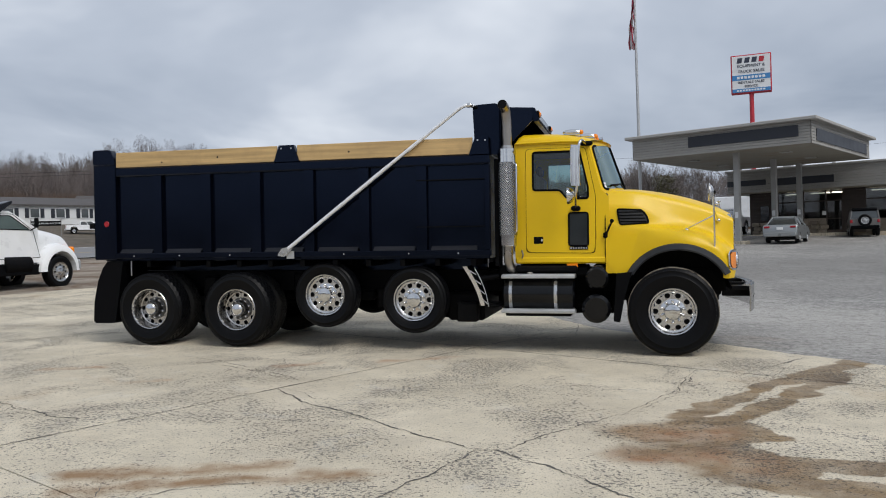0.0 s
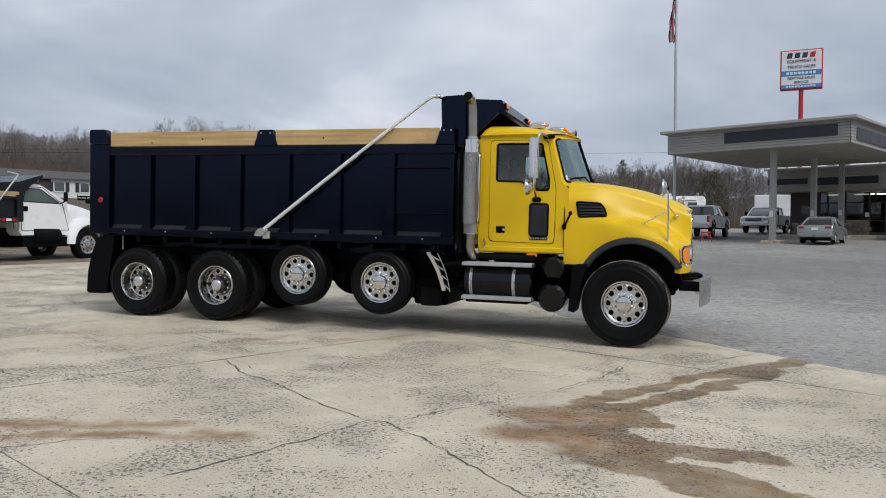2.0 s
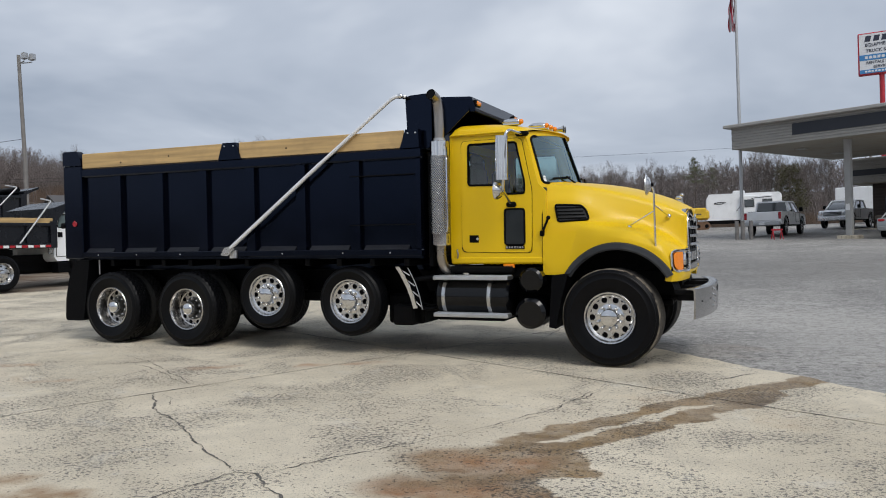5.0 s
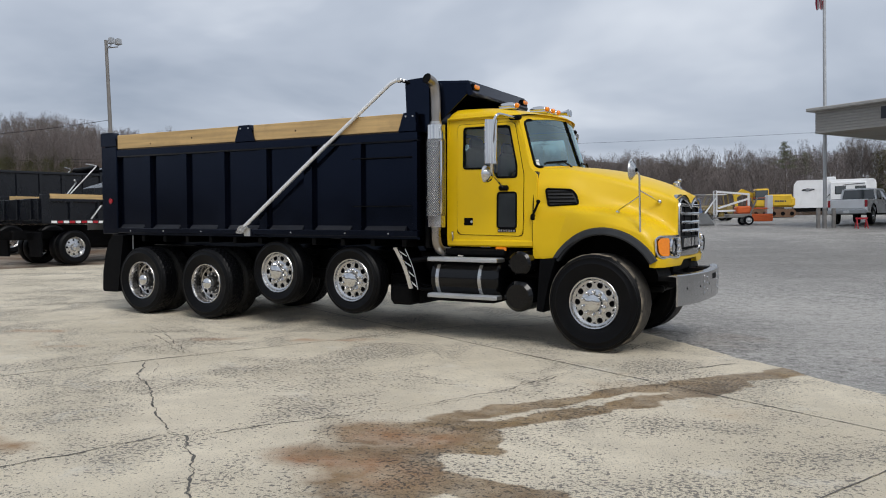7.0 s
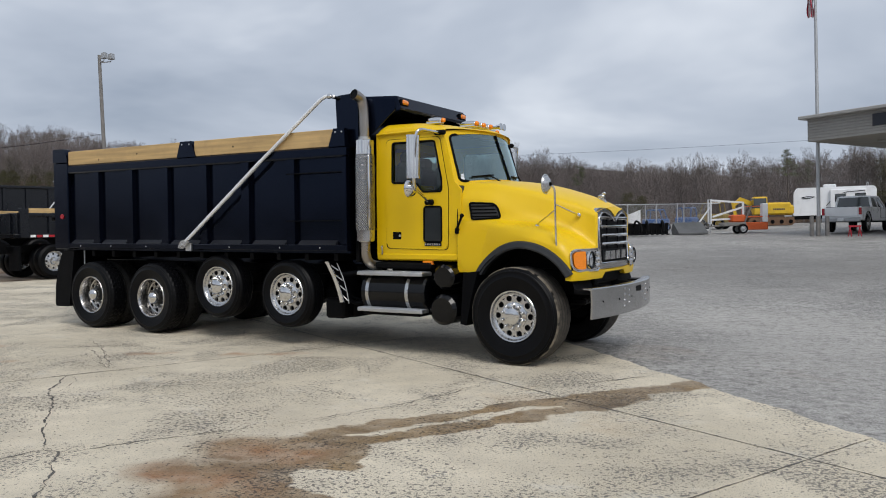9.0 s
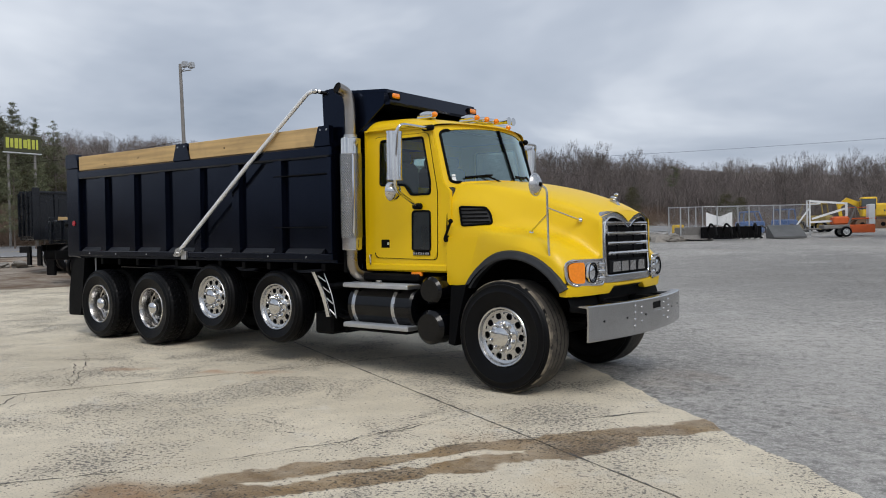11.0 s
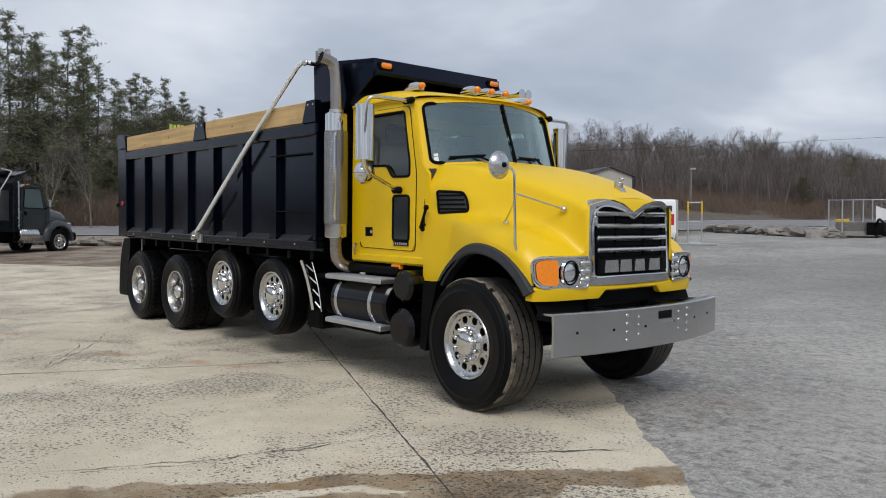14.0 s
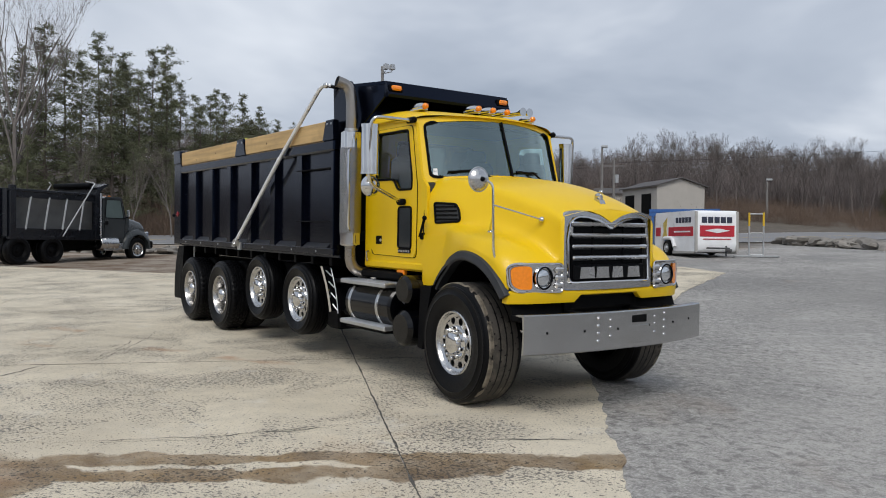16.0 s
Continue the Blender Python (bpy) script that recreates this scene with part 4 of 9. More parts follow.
# axles and suspension
for x, z in ((-7.24, 0.515), (-5.86, 0.515), (-4.55, 0.735), (-3.29, 0.695), (0.01, 0.50)):
    g = Geo().cyl((x, -0.95, z), (x, 0.95, z), 0.075, 14)
    if x < -5:
        g.sphere((x, 0, z), 0.21, 14, 8, 1, 1.2, 1)
    else:
        g.cyl((x, -1.0, z), (x, -0.9, z), 0.2, 20)
        g.cyl((x, 0.9, z), (x, 1.0, z), 0.2, 20)
    part("axle", g, BLACKF, truck, "black steel axle")
for s in (-1, 1):
    g = Geo().box(-8.0, 0.72, s * 0.43 - 0.045, s * 0.43 + 0.045, 0.74, 1.03, 0.008)
    part("frame_rail", g, BLACKF, truck, "black chassis frame rail")
    g = Geo().box(-7.4, -5.7, s * 0.62 - 0.05, s * 0.62 + 0.05, 0.50, 0.66, 0.02).box(-6.65, -6.45, s * 0.6 - 0.09, s * 0.6 + 0.09, 0.5, 0.95, 0.02)
    part("walking_beam", g, BLACKF, truck)
    for x, z in ((-4.55, 0.735), (-3.29, 0.695)):
        g = Geo().lathe([(0.02, 0.0), (0.11, 0.0), (0.135, 0.04), (0.12, 0.09), (0.135, 0.14), (0.11, 0.19), (0.02, 0.19)], (x + 0.18, s * 0.62, z + 0.02), 20, "z")
        g.box(x - 0.05, x + 0.55, s * 0.62 - 0.05, s * 0.62 + 0.05, z - 0.12, z + 0.02, 0.02)
        part("air_spring", g, BLACKF, truck, "black rubber air spring")
for a, b, w, c, d in ((-2.9, -2.4, 0.8, 0.36, 0.74), (-3.95, -3.75, 0.7, 0.5, 0.8), (-5.3, -5.1, 0.5, 0.7, 1.0)):
    part("cross_member", Geo().box(a, b, -w, w, c, d, 0.03), BLACKF, truck, "dark chassis cross member")
part("transmission", Geo().box(-2.3, -0.6, -0.35, 0.35, 0.42, 1.0, 0.12).cyl((-5.9, 0, 0.62), (-2.2, 0, 0.7), 0.06, 12), BLACKF, truck)
part("engine_block", Geo().box(-0.5, 0.66, -0.42, 0.42, 0.62, 1.5, 0.08), BLACKF, truck)

# dump body
DUSTY = material("dusty_black_paint", (0.007, 0.008, 0.012), 0.5, vary=0.5, scale=5, bump=0.05)
BY = 1.13
body = part("bed", Geo().box(-8.0, -2.26, -1.1, 1.1, 1.2, 1.26, 0.01), BLACKP, truck, "black steel dump bed")
part("head_board", Geo().box(-2.30, -2.25, -BY, BY, 1.24, 2.60, 0.006), BLACKP, body)
part("tail_gate", Geo().box(-8.09, -8.03, -1.12, 1.12, 1.26, 2.52, 0.01), BLACKP, body)
for s in (-1, 1):
    part("side_sheet", Geo().box(-8.02, -2.26, s * (BY - 0.015) - 0.015, s * (BY - 0.015) + 0.015, 1.24, 2.5, 0.004), BLACKP, body)
    part("sub_frame", Geo().box(-7.9, -2.4, s * 0.46 - 0.06, s * 0.46 + 0.06, 1.03, 1.2, 0.01), BLACKP, body)
for i in range(12):
    x = -7.8 + i * 0.48
    part("cross_sill", Geo().box(x, x + 0.07, -1.1, 1.1, 1.11, 1.2, 0.006), BLACKF, body)
RIBS = (-6.987, -6.208, -5.445, -4.657, -3.865, -3.068)
for s in (-1, 1):
    def sd(a, b):
        return (a, b) if s > 0 else (-b, -a)
    part("top_rail", Geo().box(-7.74, -2.235, *sd(BY - 0.02, 1.205), 2.425, 2.555, 0.018), BLACKP, body)
    part("bottom_rail", Geo().box(-7.78, -2.235, *sd(BY - 0.02, 1.20), 1.24, 1.318, 0.008), BLACKP, body)
    part("corner_post", Geo().box(-8.107, -7.745, *sd(BY - 0.03, 1.2), 1.222, 2.60, 0.012), BLACKP, body)
    part("post_cap", Geo().prism([(-8.10, 2.604), (-7.735, 2.604), (-7.745, 2.69), (-7.80, 2.80), (-7.83, 2.818), (-8.07, 2.818), (-8.10, 2.80)], *sd(1.10, 1.21)), BLACKP, body)
    part("end_post", Geo().box(-2.31, -2.24, *sd(BY - 0.02, 1.2), 1.32, 2.424, 0.008), BLACKP, body)
    starts = [-7.72] + [x + 0.01 for x in RIBS]
    ends = [x - 0.165 for x in RIBS] + [-2.40]
    for x in RIBS:
        y0, y1 = BY - 0.005, 1.19
        g = Geo().prism([(x - 0.165, y0), (x - 0.15, y1), (x - 0.012, y1), (x, y0)], 1.318, 2.425, "z")
        if s < 0:
            g.map(lambda p: Vector((p.x, -p.y, p.z)))
        part("rib", g, BLACKP, body)
    for a, b in zip(starts, ends):
        g = Geo().prism([(BY, 1.375), (1.19, 1.325), (1.19, 1.31), (BY, 1.31)], a + 0.03, b - 0.02, "x")
        if s < 0:
            g.map(lambda p: Vector((p.x, -p.y, p.z)))
        part("dirt_shedder", g, DUSTY, body, "dusty black sloped ledge")
    for z in (2.236, 1.625):
        part("weld_strip", Geo().box(-3.215, -2.30, *sd(BY, 1.197), z - 0.006, z + 0.006, 0.002), BLACKF, body)
    for x in (-7.45, -6.72, -5.93, -4.24, -3.33, -2.66):
        part("rail_marker", Geo().cyl((x, s * 1.198, 1.278), (x, s * 1.203, 1.278), 0.010, 8), DULLAL, body)
    part("side_marker", Geo().cyl((-7.89, s * 1.2, 1.742), (-7.89, s * 1.216, 1.742), 0.042, 18, c=0.005), REDL, body, "round red marker lamp")
    # board brackets and side boards
    for a, b, c, d in ((-5.235, -5.156, -4.94, -4.859), (-2.50, -2.42, -2.25, -2.24)):
        br = part("board_bracket", Geo().prism([(a, 2.55), (b, 2.775), (c, 2.775), (d, 2.55)], *sd(1.135, 1.21)), BLACKP, body)
        for x in ((b + 0.035, c - 0.035) if c - b < 0.25 else (b + 0.04,)):
            part("bolt", Geo().cyl((x, s * 1.21, 2.73), (x, s * 1.217, 2.73), 0.012, 8), DULLAL, br)
    for a, b in ((-7.73, -5.20), (-4.90, -2.46)):
        part("side_board", Geo().box(a, b, *sd(1.15, 1.19), 2.556, 2.772, 0.006), WOOD, body, "new pale pine side board")
        for x in (a + 0.75, b - 0.9):
            part("knot", Geo().cyl((x, s * 1.1905, 2.61 + 0.05 * (x % 1)), (x, s * 1.1915, 2.61 + 0.05 * (x % 1)), 0.013, 9), TREAD, body)
    # cab shield wing and tarp arm
    wing = rounded([(-2.44, 2.55), (-2.46, 3.0), (-2.47, 3.20), (-2.12, 3.215), (-2.12, 2.55)], 0.07)
    part("shield_wing", Geo().prism(wing, *sd(1.02, 1.09)), BLACKP, body)
    arm = part("tarp_arm", Geo().tube([(-5.02, s * 1.255, 1.36), (-3.6, s * 1.245, 2.42)], 0.027, 12).tube([(-3.62, s * 1.245, 2.405), (-2.60, s * 1.2, 3.165), (-2.52, s * 1.19, 3.195), (-2.45, s * 1.13, 3.185)], 0.024, 16, 0.06), ARMAL, truck, "bright aluminium tarp arm")
    part("pivot_plate", Geo().prism(rounded([(-5.18, 1.26), (-5.12, 1.36), (-4.99, 1.39), (-4.95, 1.37), (-5.06, 1.25)], 0.03), *sd(1.24, 1.275)).cyl((-5.10, s * 1.20, 1.30), (-5.10, s * 1.29, 1.30), 0.022, 12), ALU, arm, "bolted aluminium pivot plate")
    part("elbow_knuckle", Geo().sphere((-2.50, s * 1.175, 3.19), 0.036, 12, 8, 1.5, 1, 0.9), CHROME, arm)
    part("pivot_bracket", Geo().box(-5.06, -4.95, *sd(1.2, 1.235), 1.22, 1.33, 0.004), DULLAL, arm)
    part("tarp_shaft", Geo().cyl((-2.47, s * 1.15, 3.18), (-2.30, s * 0.95, 3.14), 0.02, 10), BLACKPL, arm, "black tarp shaft")
    # rear mud flap
    part("mud_flap", Geo().prism([(-7.92, 1.2), (-7.66, 1.2), (-7.70, 0.95), (-7.80, 0.33), (-7.83, 0.30), (-8.13, 0.295), (-8.165, 0.33), (-8.15, 0.62), (-8.08, 0.92), (-8.0, 1.1)], *sd(0.55, 1.17)), BLACKPL, truck, "hanging black mud flap")
    part("rear_hanger", Geo().cyl((-7.64, s * 1.0, 1.2), (-7.64, s * 1.0, 0.98), 0.012, 8), DULLAL, truck)

# cab shield: a roof plate that narrows ahead, with a deep front beam
sh = Geo()
hw0, hw1 = 1.05, 0.86
sh.loft([[Vector((-2.30, -hw0, 3.145)), Vector((-2.30, hw0, 3.145)), Vector((-2.30, hw0, 3.18)), Vector((-2.30, -hw0, 3.18))],
         [Vector((-2.1, -hw0, 3.13)), Vector((-2.1, hw0, 3.13)), Vector((-2.1, hw0, 3.165)), Vector((-2.1, -hw0, 3.165))],
         [Vector((-1.70, -hw1, 3.135)), Vector((-1.70, hw1, 3.135)), Vector((-1.72, hw1, 3.17)), Vector((-1.72, -hw1, 3.17))]])
shield = part("cab_shield", sh, BLACKP, body, "black overhanging cab shield")
part("shield_front", Geo().prism([(-1.72, 3.172), (-1.685, 3.165), (-1.63, 3.02), (-1.64, 2.99), (-1.70, 2.985), (-1.74, 3.12)], -hw1, hw1, "y"), BLACKP, shield)
part("shield_wall", Geo().box(-2.30, -2.24, -1.05, 1.05, 2.55, 3.15, 0.006), BLACKP, shield)
for s in (-1, 1):
    g = Geo().loft([[Vector((-2.28, s * 1.05, 2.55)), Vector((-2.12, s * 1.05, 2.55)), Vector((-1.72, s * hw1, 3.0)), Vector((-1.72, s * hw1, 3.14)), Vector((-2.1, s * 1.05, 3.14)), Vector((-2.28, s * 1.05, 3.14))],
                    [Vector((-2.28, s * 1.03, 2.55)), Vector((-2.12, s * 1.03, 2.55)), Vector((-1.72, s * (hw1 - 0.02), 3.0)), Vector((-1.72, s * (hw1 - 0.02), 3.14)), Vector((-2.1, s * 1.03, 3.14)), Vector((-2.28, s * 1.03, 3.14))]])
    part("shield_gusset", g, BLACKP, shield)
    y = s * (hw1 - 0.10)
    mk = part("marker_frame", Geo().box(-1.672, -1.628, y - 0.085, y + 0.085, 3.05, 3.13, 0.01, None), BLACKPL, shield)
    part("marker_lens", Geo().box(-1.65, -1.612, y - 0.068, y + 0.068, 3.062, 3.12, 0.018), AMBER, mk, "oval amber marker lens")

# exhaust
EX, EY = -2.02, -1.10
exh = part("exhaust_muffler", Geo().cyl((EX, EY, 1.36), (EX, EY, 2.62), 0.115, 40, c=0.01), CHROME, truck, "upright chrome exhaust muffler")
part("heat_shield", Geo().cyl((EX, EY, 1.50), (EX, EY, 2.44), 0.122, 48), PERF, exh, "perforated chrome heat shield")
part("exhaust_pipe", Geo().tube([(EX, EY, 2.62), (EX, EY, 2.98), (EX - 0.01, EY - 0.03, 3.125), (EX - 0.03, EY - 0.17, 3.165)], 0.062, 28, 0.09, cap=False), STACKM, exh, "heat-stained curved exhaust stack")
part("stack_mouth", Geo().tube([(EX - 0.020, EY - 0.10, 3.145), (EX - 0.0290, EY - 0.163, 3.163)], 0.0595, 24), BLACKF, exh, "sooty exhaust mouth")
part("stack_clamp", Geo().cyl((EX, EY, 2.625), (EX, EY, 2.655), 0.074, 24), DULLAL, exh)
part("exhaust_elbow", Geo().tube([(EX, EY, 1.37), (EX, EY, 1.17), (EX + 0.02, EY + 0.07, 1.07), (EX + 0.05, EY + 0.30, 1.04)], 0.060, 20, 0.09), STACKM, exh, "dull steel exhaust elbow")
part("muffler_bracket", Geo().box(EX - 0.14, EX + 0.02, -1.06, -0.86, 1.40, 1.52, 0.01).box(EX - 0.14, EX + 0.0, -1.06, -0.8, 2.3, 2.42, 0.01).box(-2.20, -2.14, -1.06, -0.8, 1.1, 2.5, 0.01), BLACKF, exh)
part("grab_handle", Geo().tube([(EX + 0.10, EY - 0.06, 2.42), (EX + 0.13, EY - 0.10, 2.40), (EX + 0.13, EY - 0.10, 1.56), (EX + 0.10, EY - 0.06, 1.53)], 0.013, 10, 0.03), CHROME, exh, "slim bright grab handle")

# cab
CW = 0.945
cab = part("cab", Geo().box(-1.94, -0.62, -0.88, 0.88, 1.13, 1.22, 0.02), YELLOW, truck, "yellow steel truck cab")
WIN = rounded([(-1.715, 2.075), (-1.36, 2.068), (-1.27, 1.955), (-1.0, 1.955), (-1.0, 2.10), (-1.105, 2.575), (-1.715, 2.575)], 0.035)
WC = (-1.40, 2.30)
SIDE = rounded([(-1.95, 1.15), (-0.77, 1.15), (-0.74, 1.6), (-0.75, 2.03), (-0.84, 2.06), (-0.985, 2.64), (-1.02, 2.69), (-1.95, 2.69)], 0.03)
DOOR = rounded([(-1.80, 1.275), (-0.925, 1.262), (-0.915, 1.99), (-1.04, 2.615), (-1.80, 2.615)], 0.05)
for s in (-1, 1):
    lay = lambda a, b, h, s=s: (a, s * (CW - h - 0.02 * max(0, (b - 2.0) / 0.7) ** 2), b)
    part("cab_side", panel_with_hole(SIDE, WIN, WC, lay, 0.035), YELLOW, cab, weld=0.0004)
    WIN_IN = [(WC[0] + (a - WC[0]) * 0.985, WC[1] + (b - WC[1]) * 0.985) for a, b in WIN]
    door = part("door", panel_with_hole(DOOR, WIN_IN, WC, lambda a, b, h, s=s: (a, s * (CW + 0.010 - h - 0.02 * max(0, (b - 2.0) / 0.7) ** 2), b), 0.02), YELLOW, truck, "yellow cab door", weld=0.0004)
    part("door_window", pane(WIN, WC, lambda a, b, h, s=s: (a, s * (CW - 0.012 - 0.02 * max(0, (b - 2.0) / 0.7) ** 2), b)), DOORGLASS, door, "dark tinted door glass")
    part("window_seal", seal(WIN_IN, lambda a, b, h, s=s: (a, s * (CW + 0.008 - 0.02 * max(0, (b - 2.0) / 0.7) ** 2), b), 0.013), BLACKPL, door, "black rubber seal")
    part("door_seam", seal(DOOR, lambda a, b, h, s=s: (a, s * (CW + 0.003 - 0.02 * max(0, (b - 2.0) / 0.7) ** 2), b), 0.0055), BLACKF, door)
    LOW = rounded([(-1.253, 1.358), (-1.01, 1.355), (-1.01, 1.778), (-1.25, 1.778)], 0.035)
    part("lower_window", pane(LOW, (-1.13, 1.56), lambda a, b, h, s=s: (a, s * (CW + 0.014), b)), material("dark_peep_glass", (0.02, 0.025, 0.028), 0.06, vary=0.1, coat=0.5), door, "small dark lower door window")
    part("lower_seal", seal(LOW, lambda a, b, h, s=s: (a, s * (CW + 0.013), b), 0.012), BLACKPL, door)
    hd = part("door_handle", Geo().box(-1.715, -1.575, s * CW - 0.012, s * CW + 0.014, 1.375, 1.485, 0.012), BLACKPL, door, "black recessed door handle")
    part("lock", Geo().cyl((-1.60, s * (CW + 0.01), 1.43), (-1.60, s * (CW + 0.02), 1.43), 0.016, 12), DULLAL, hd)
    badge = part("model_badge", Geo().box(-1.245, -1.01, s * (CW + 0.016) - 0.005, s * (CW + 0.016) + 0.005, 1.305, 1.345, 0.003), BLACKPL, door, "small dark badge plate")
    for k in range(7):
        x = -1.237 + k * 0.0325
        part("badge_bar", Geo().box(x, x + 0.02, s * (CW + 0.0225) - 0.003, s * (CW + 0.0225) + 0.003, 1.313, 1.337, 0.001), ALU, badge)
    part("hinge", Geo().cyl((-0.90, s * (CW + 0.004), 1.45), (-0.90, s * (CW + 0.004), 1.55), 0.008, 8), YELLOW, door)
    part("sill_lip", Geo().box(-1.95, -0.78, s * 0.93 - 0.03, s * 0.93 + 0.03, 1.125, 1.215, 0.02), YELLOW, cab)
    part("step_marker", Geo().box(-1.285, -1.145, s * 0.93 - 0.025, s * 0.93 + 0.025, 1.075, 1.125, 0.008), AMBER, cab, "amber marker lamp under the door")
    part("hook", Geo().tube([(-1.86, s * 0.955, 1.3), (-1.86, s * 0.985, 1.3), (-1.84, s * 0.99, 1.24), (-1.86, s * 0.97, 1.2)], 0.01, 8, 0.02), STACKM, cab)
    part("roof_gutter", Geo().tube([(-1.93, s * 0.955, 2.69), (-1.30, s * 0.955, 2.70), (-1.05, s * 0.95, 2.69), (-0.985, s * 0.935, 2.62)], 0.012, 8, 0.1), YELLOW, cab)
    # mirror on a bent tube
    mt = part("mirror_bracket", Geo().tube([(-1.02, s * 0.94, 2.655), (-1.06, s * 1.36, 2.665), (-1.09, s * 1.40, 2.60), (-1.12, s * 1.40, 2.06), (-1.14, s * 1.34, 1.98), (-1.16, s * 0.98, 1.83)], 0.018, 12, 0.07), CHROME, truck, "bent chrome mirror tube")
    part("mirror_housing", Geo().prism(rounded([(-1.185, s * 1.36 - 0.095), (-1.15, s * 1.36 - 0.097), (-1.09, s * 1.36 - 0.06), (-1.075, s * 1.36), (-1.09, s * 1.36 + 0.06), (-1.15, s * 1.36 + 0.097), (-1.185, s * 1.36 + 0.095)], 0.04), 2.11, 2.58, "z"), CHROME, mt, "tall chrome mirror housing")
    for z in (2.095, 2.565):
        part("mirror_cap", Geo().prism(rounded([(-1.19, s * 1.36 - 0.10), (-1.15, s * 1.36 - 0.102), (-1.085, s * 1.36 - 0.06), (-1.07, s * 1.36), (-1.085, s * 1.36 + 0.06), (-1.15, s * 1.36 + 0.102), (-1.19, s * 1.36 + 0.10)], 0.04), z, z + 0.03, "z"), CHROME, mt)
    part("mirror_glass", Geo().box(-1.192, -1.184, s * 1.36 - 0.08, s * 1.36 + 0.08, 2.13, 2.56, 0.003), MIRRORG, mt)
    part("round_mirror", Geo().lathe([(0.001, 0.085), (0.04, 0.079), (0.08, 0.052), (0.104, 0.012), (0.108, -0.012), (0.001, -0.016)], (-1.23, s * 1.31, 1.985), 32, "x"), CHROME, mt, "round chrome convex mirror")
    part("mirror_mount", Geo().box(-1.22, -1.10, s * 0.985 - 0.035, s * 0.985 + 0.035, 1.80, 1.865, 0.02), BLACKPL, mt, "black mirror mount")
    part("upper_mount", Geo().box(-1.10, -0.94, s * 0.965 - 0.03, s * 0.965 + 0.03, 2.63, 2.69, 0.02), BLACKPL, mt)
    # hood latch, hood mirror
    part("hood_latch", Geo().tube([(-0.79, s * 0.965, 1.48), (-0.79, s * 1.0, 1.48), (-0.71, s * 1.0, 1.66)], 0.014, 8).sphere((-0.71, s * 1.0, 1.665), 0.026, 10, 6).box(-0.82, -0.765, s * 0.965 - 0.02, s * 0.965 + 0.025, 1.45, 1.52, 0.012), BLACKPL, truck, "black rubber hood latch")
    if s > 0:
        continue
    hm = part("hood_mirror_arm", Geo().tube([(0.51, s * 1.085, 1.275), (0.51, s * 1.12, 1.37), (0.50, s * 1.13, 1.95), (0.46, s * 1.19, 1.985), (0.43, s * 1.235, 1.985)], 0.011, 12, 0.05).tube([(0.505, s * 1.128, 1.77), (0.60, s * 0.66, 1.655)], 0.0085, 10).tube([(0.505, s * 1.125, 1.71), (0.22, s * 0.93, 1.56), (0.20, s * 0.91, 1.535)], 0.0085, 10, 0.03), CHROME, truck, "thin chrome hood mirror stand")
    glass_disc = part("round_glass", Geo().lathe([(0.001, 0.05), (0.06, 0.038), (0.085, 0.018), (0.102, 0.0), (0.106, -0.012), (0.001, -0.014)], (0.445, s * 1.24, 1.985), 40, "x"), ALU, hm, "round polished hood mirror")
    part("mirror_rim", Geo().tube([(0.442, s * 1.24 + 0.104 * math.cos(q), 1.985 + 0.104 * math.sin(q)) for q in [2 * math.pi * k / 36 for k in range(37)]], 0.005, 6), DULLAL, glass_disc, "thin steel rim")
    part("centre_bolt", Geo().sphere((0.495, s * 1.24, 1.985), 0.022, 10, 6), BLACKPL, glass_disc)
    for p in ((0.51, s * 1.085, 1.275), (0.60, s * 0.655, 1.655), (0.20, s * 0.905, 1.535)):
        part("foot", Geo().sphere(p, 0.028, 14, 8), CHROME, hm)

# windscreen and its surround: bowed across, sloped back
def screen(u, v, h=0.0):
    x = (-0.55 - 0.29 * u * u) * (1 - v) + (-0.765 - 0.235 * u * u) * v
    z = (2.105 - 0.05 * u * u) * (1 - v) + (2.715 - 0.07 * u * u) * v
    return (x - h, u * (0.925 - 0.005 * v), z)


GLASS = rounded([(-0.935, 0.02), (0.935, 0.02), (0.925, 0.965), (-0.925, 0.965)], 0.09, 7)
SURR = [(-1.02, -0.06), (1.02, -0.06), (1.02, 1.06), (-1.02, 1.06)]
part("windscreen_surround", panel_with_hole(SURR, GLASS, (0.0, 0.5), screen, 0.02, 160, 2), YELLOW, cab, weld=0.0004)
ws = part("windscreen", pane(GLASS, (0.0, 0.5), lambda a, b, h: screen(a, b, 0.008), 96, 8), CABGLASS, truck, "bowed tinted split windscreen")
part("windscreen_seal", seal(GLASS, lambda a, b, h: screen(a, b, -0.003), 0.016), BLACKPL, ws, "black rubber windscreen seal")
part("centre_bar", Geo().tube([screen(0.0, v, -0.004) for v in (0.02, 0.3, 0.6, 0.965)], 0.013, 8), BLACKPL, ws, "black centre bar")
for u in (-0.52, 0.30):
    part("wiper", Geo().tube([screen(u + 0.22, -0.02, -0.03), screen(u + 0.0, 0.12, -0.04)], 0.010, 6).tube([screen(u + 0.12, 0.115, -0.02), screen(u - 0.25, 0.10, -0.02)], 0.011, 6), BLACKPL, ws, "black wiper blade")
st = Geo()
for (a, b, c, d) in ((-0.905, -0.862, 0.05, 0.12), (-0.90, -0.86, 0.13, 0.17)):
    st.add([screen(a, c, -0.001), screen(b, c, -0.001), screen(b, d, -0.001), screen(a, d, -0.001)], [(0, 1, 2, 3)])
part("inspection_sticker", st, STICKER, ws, "white inspection sticker on the glass")
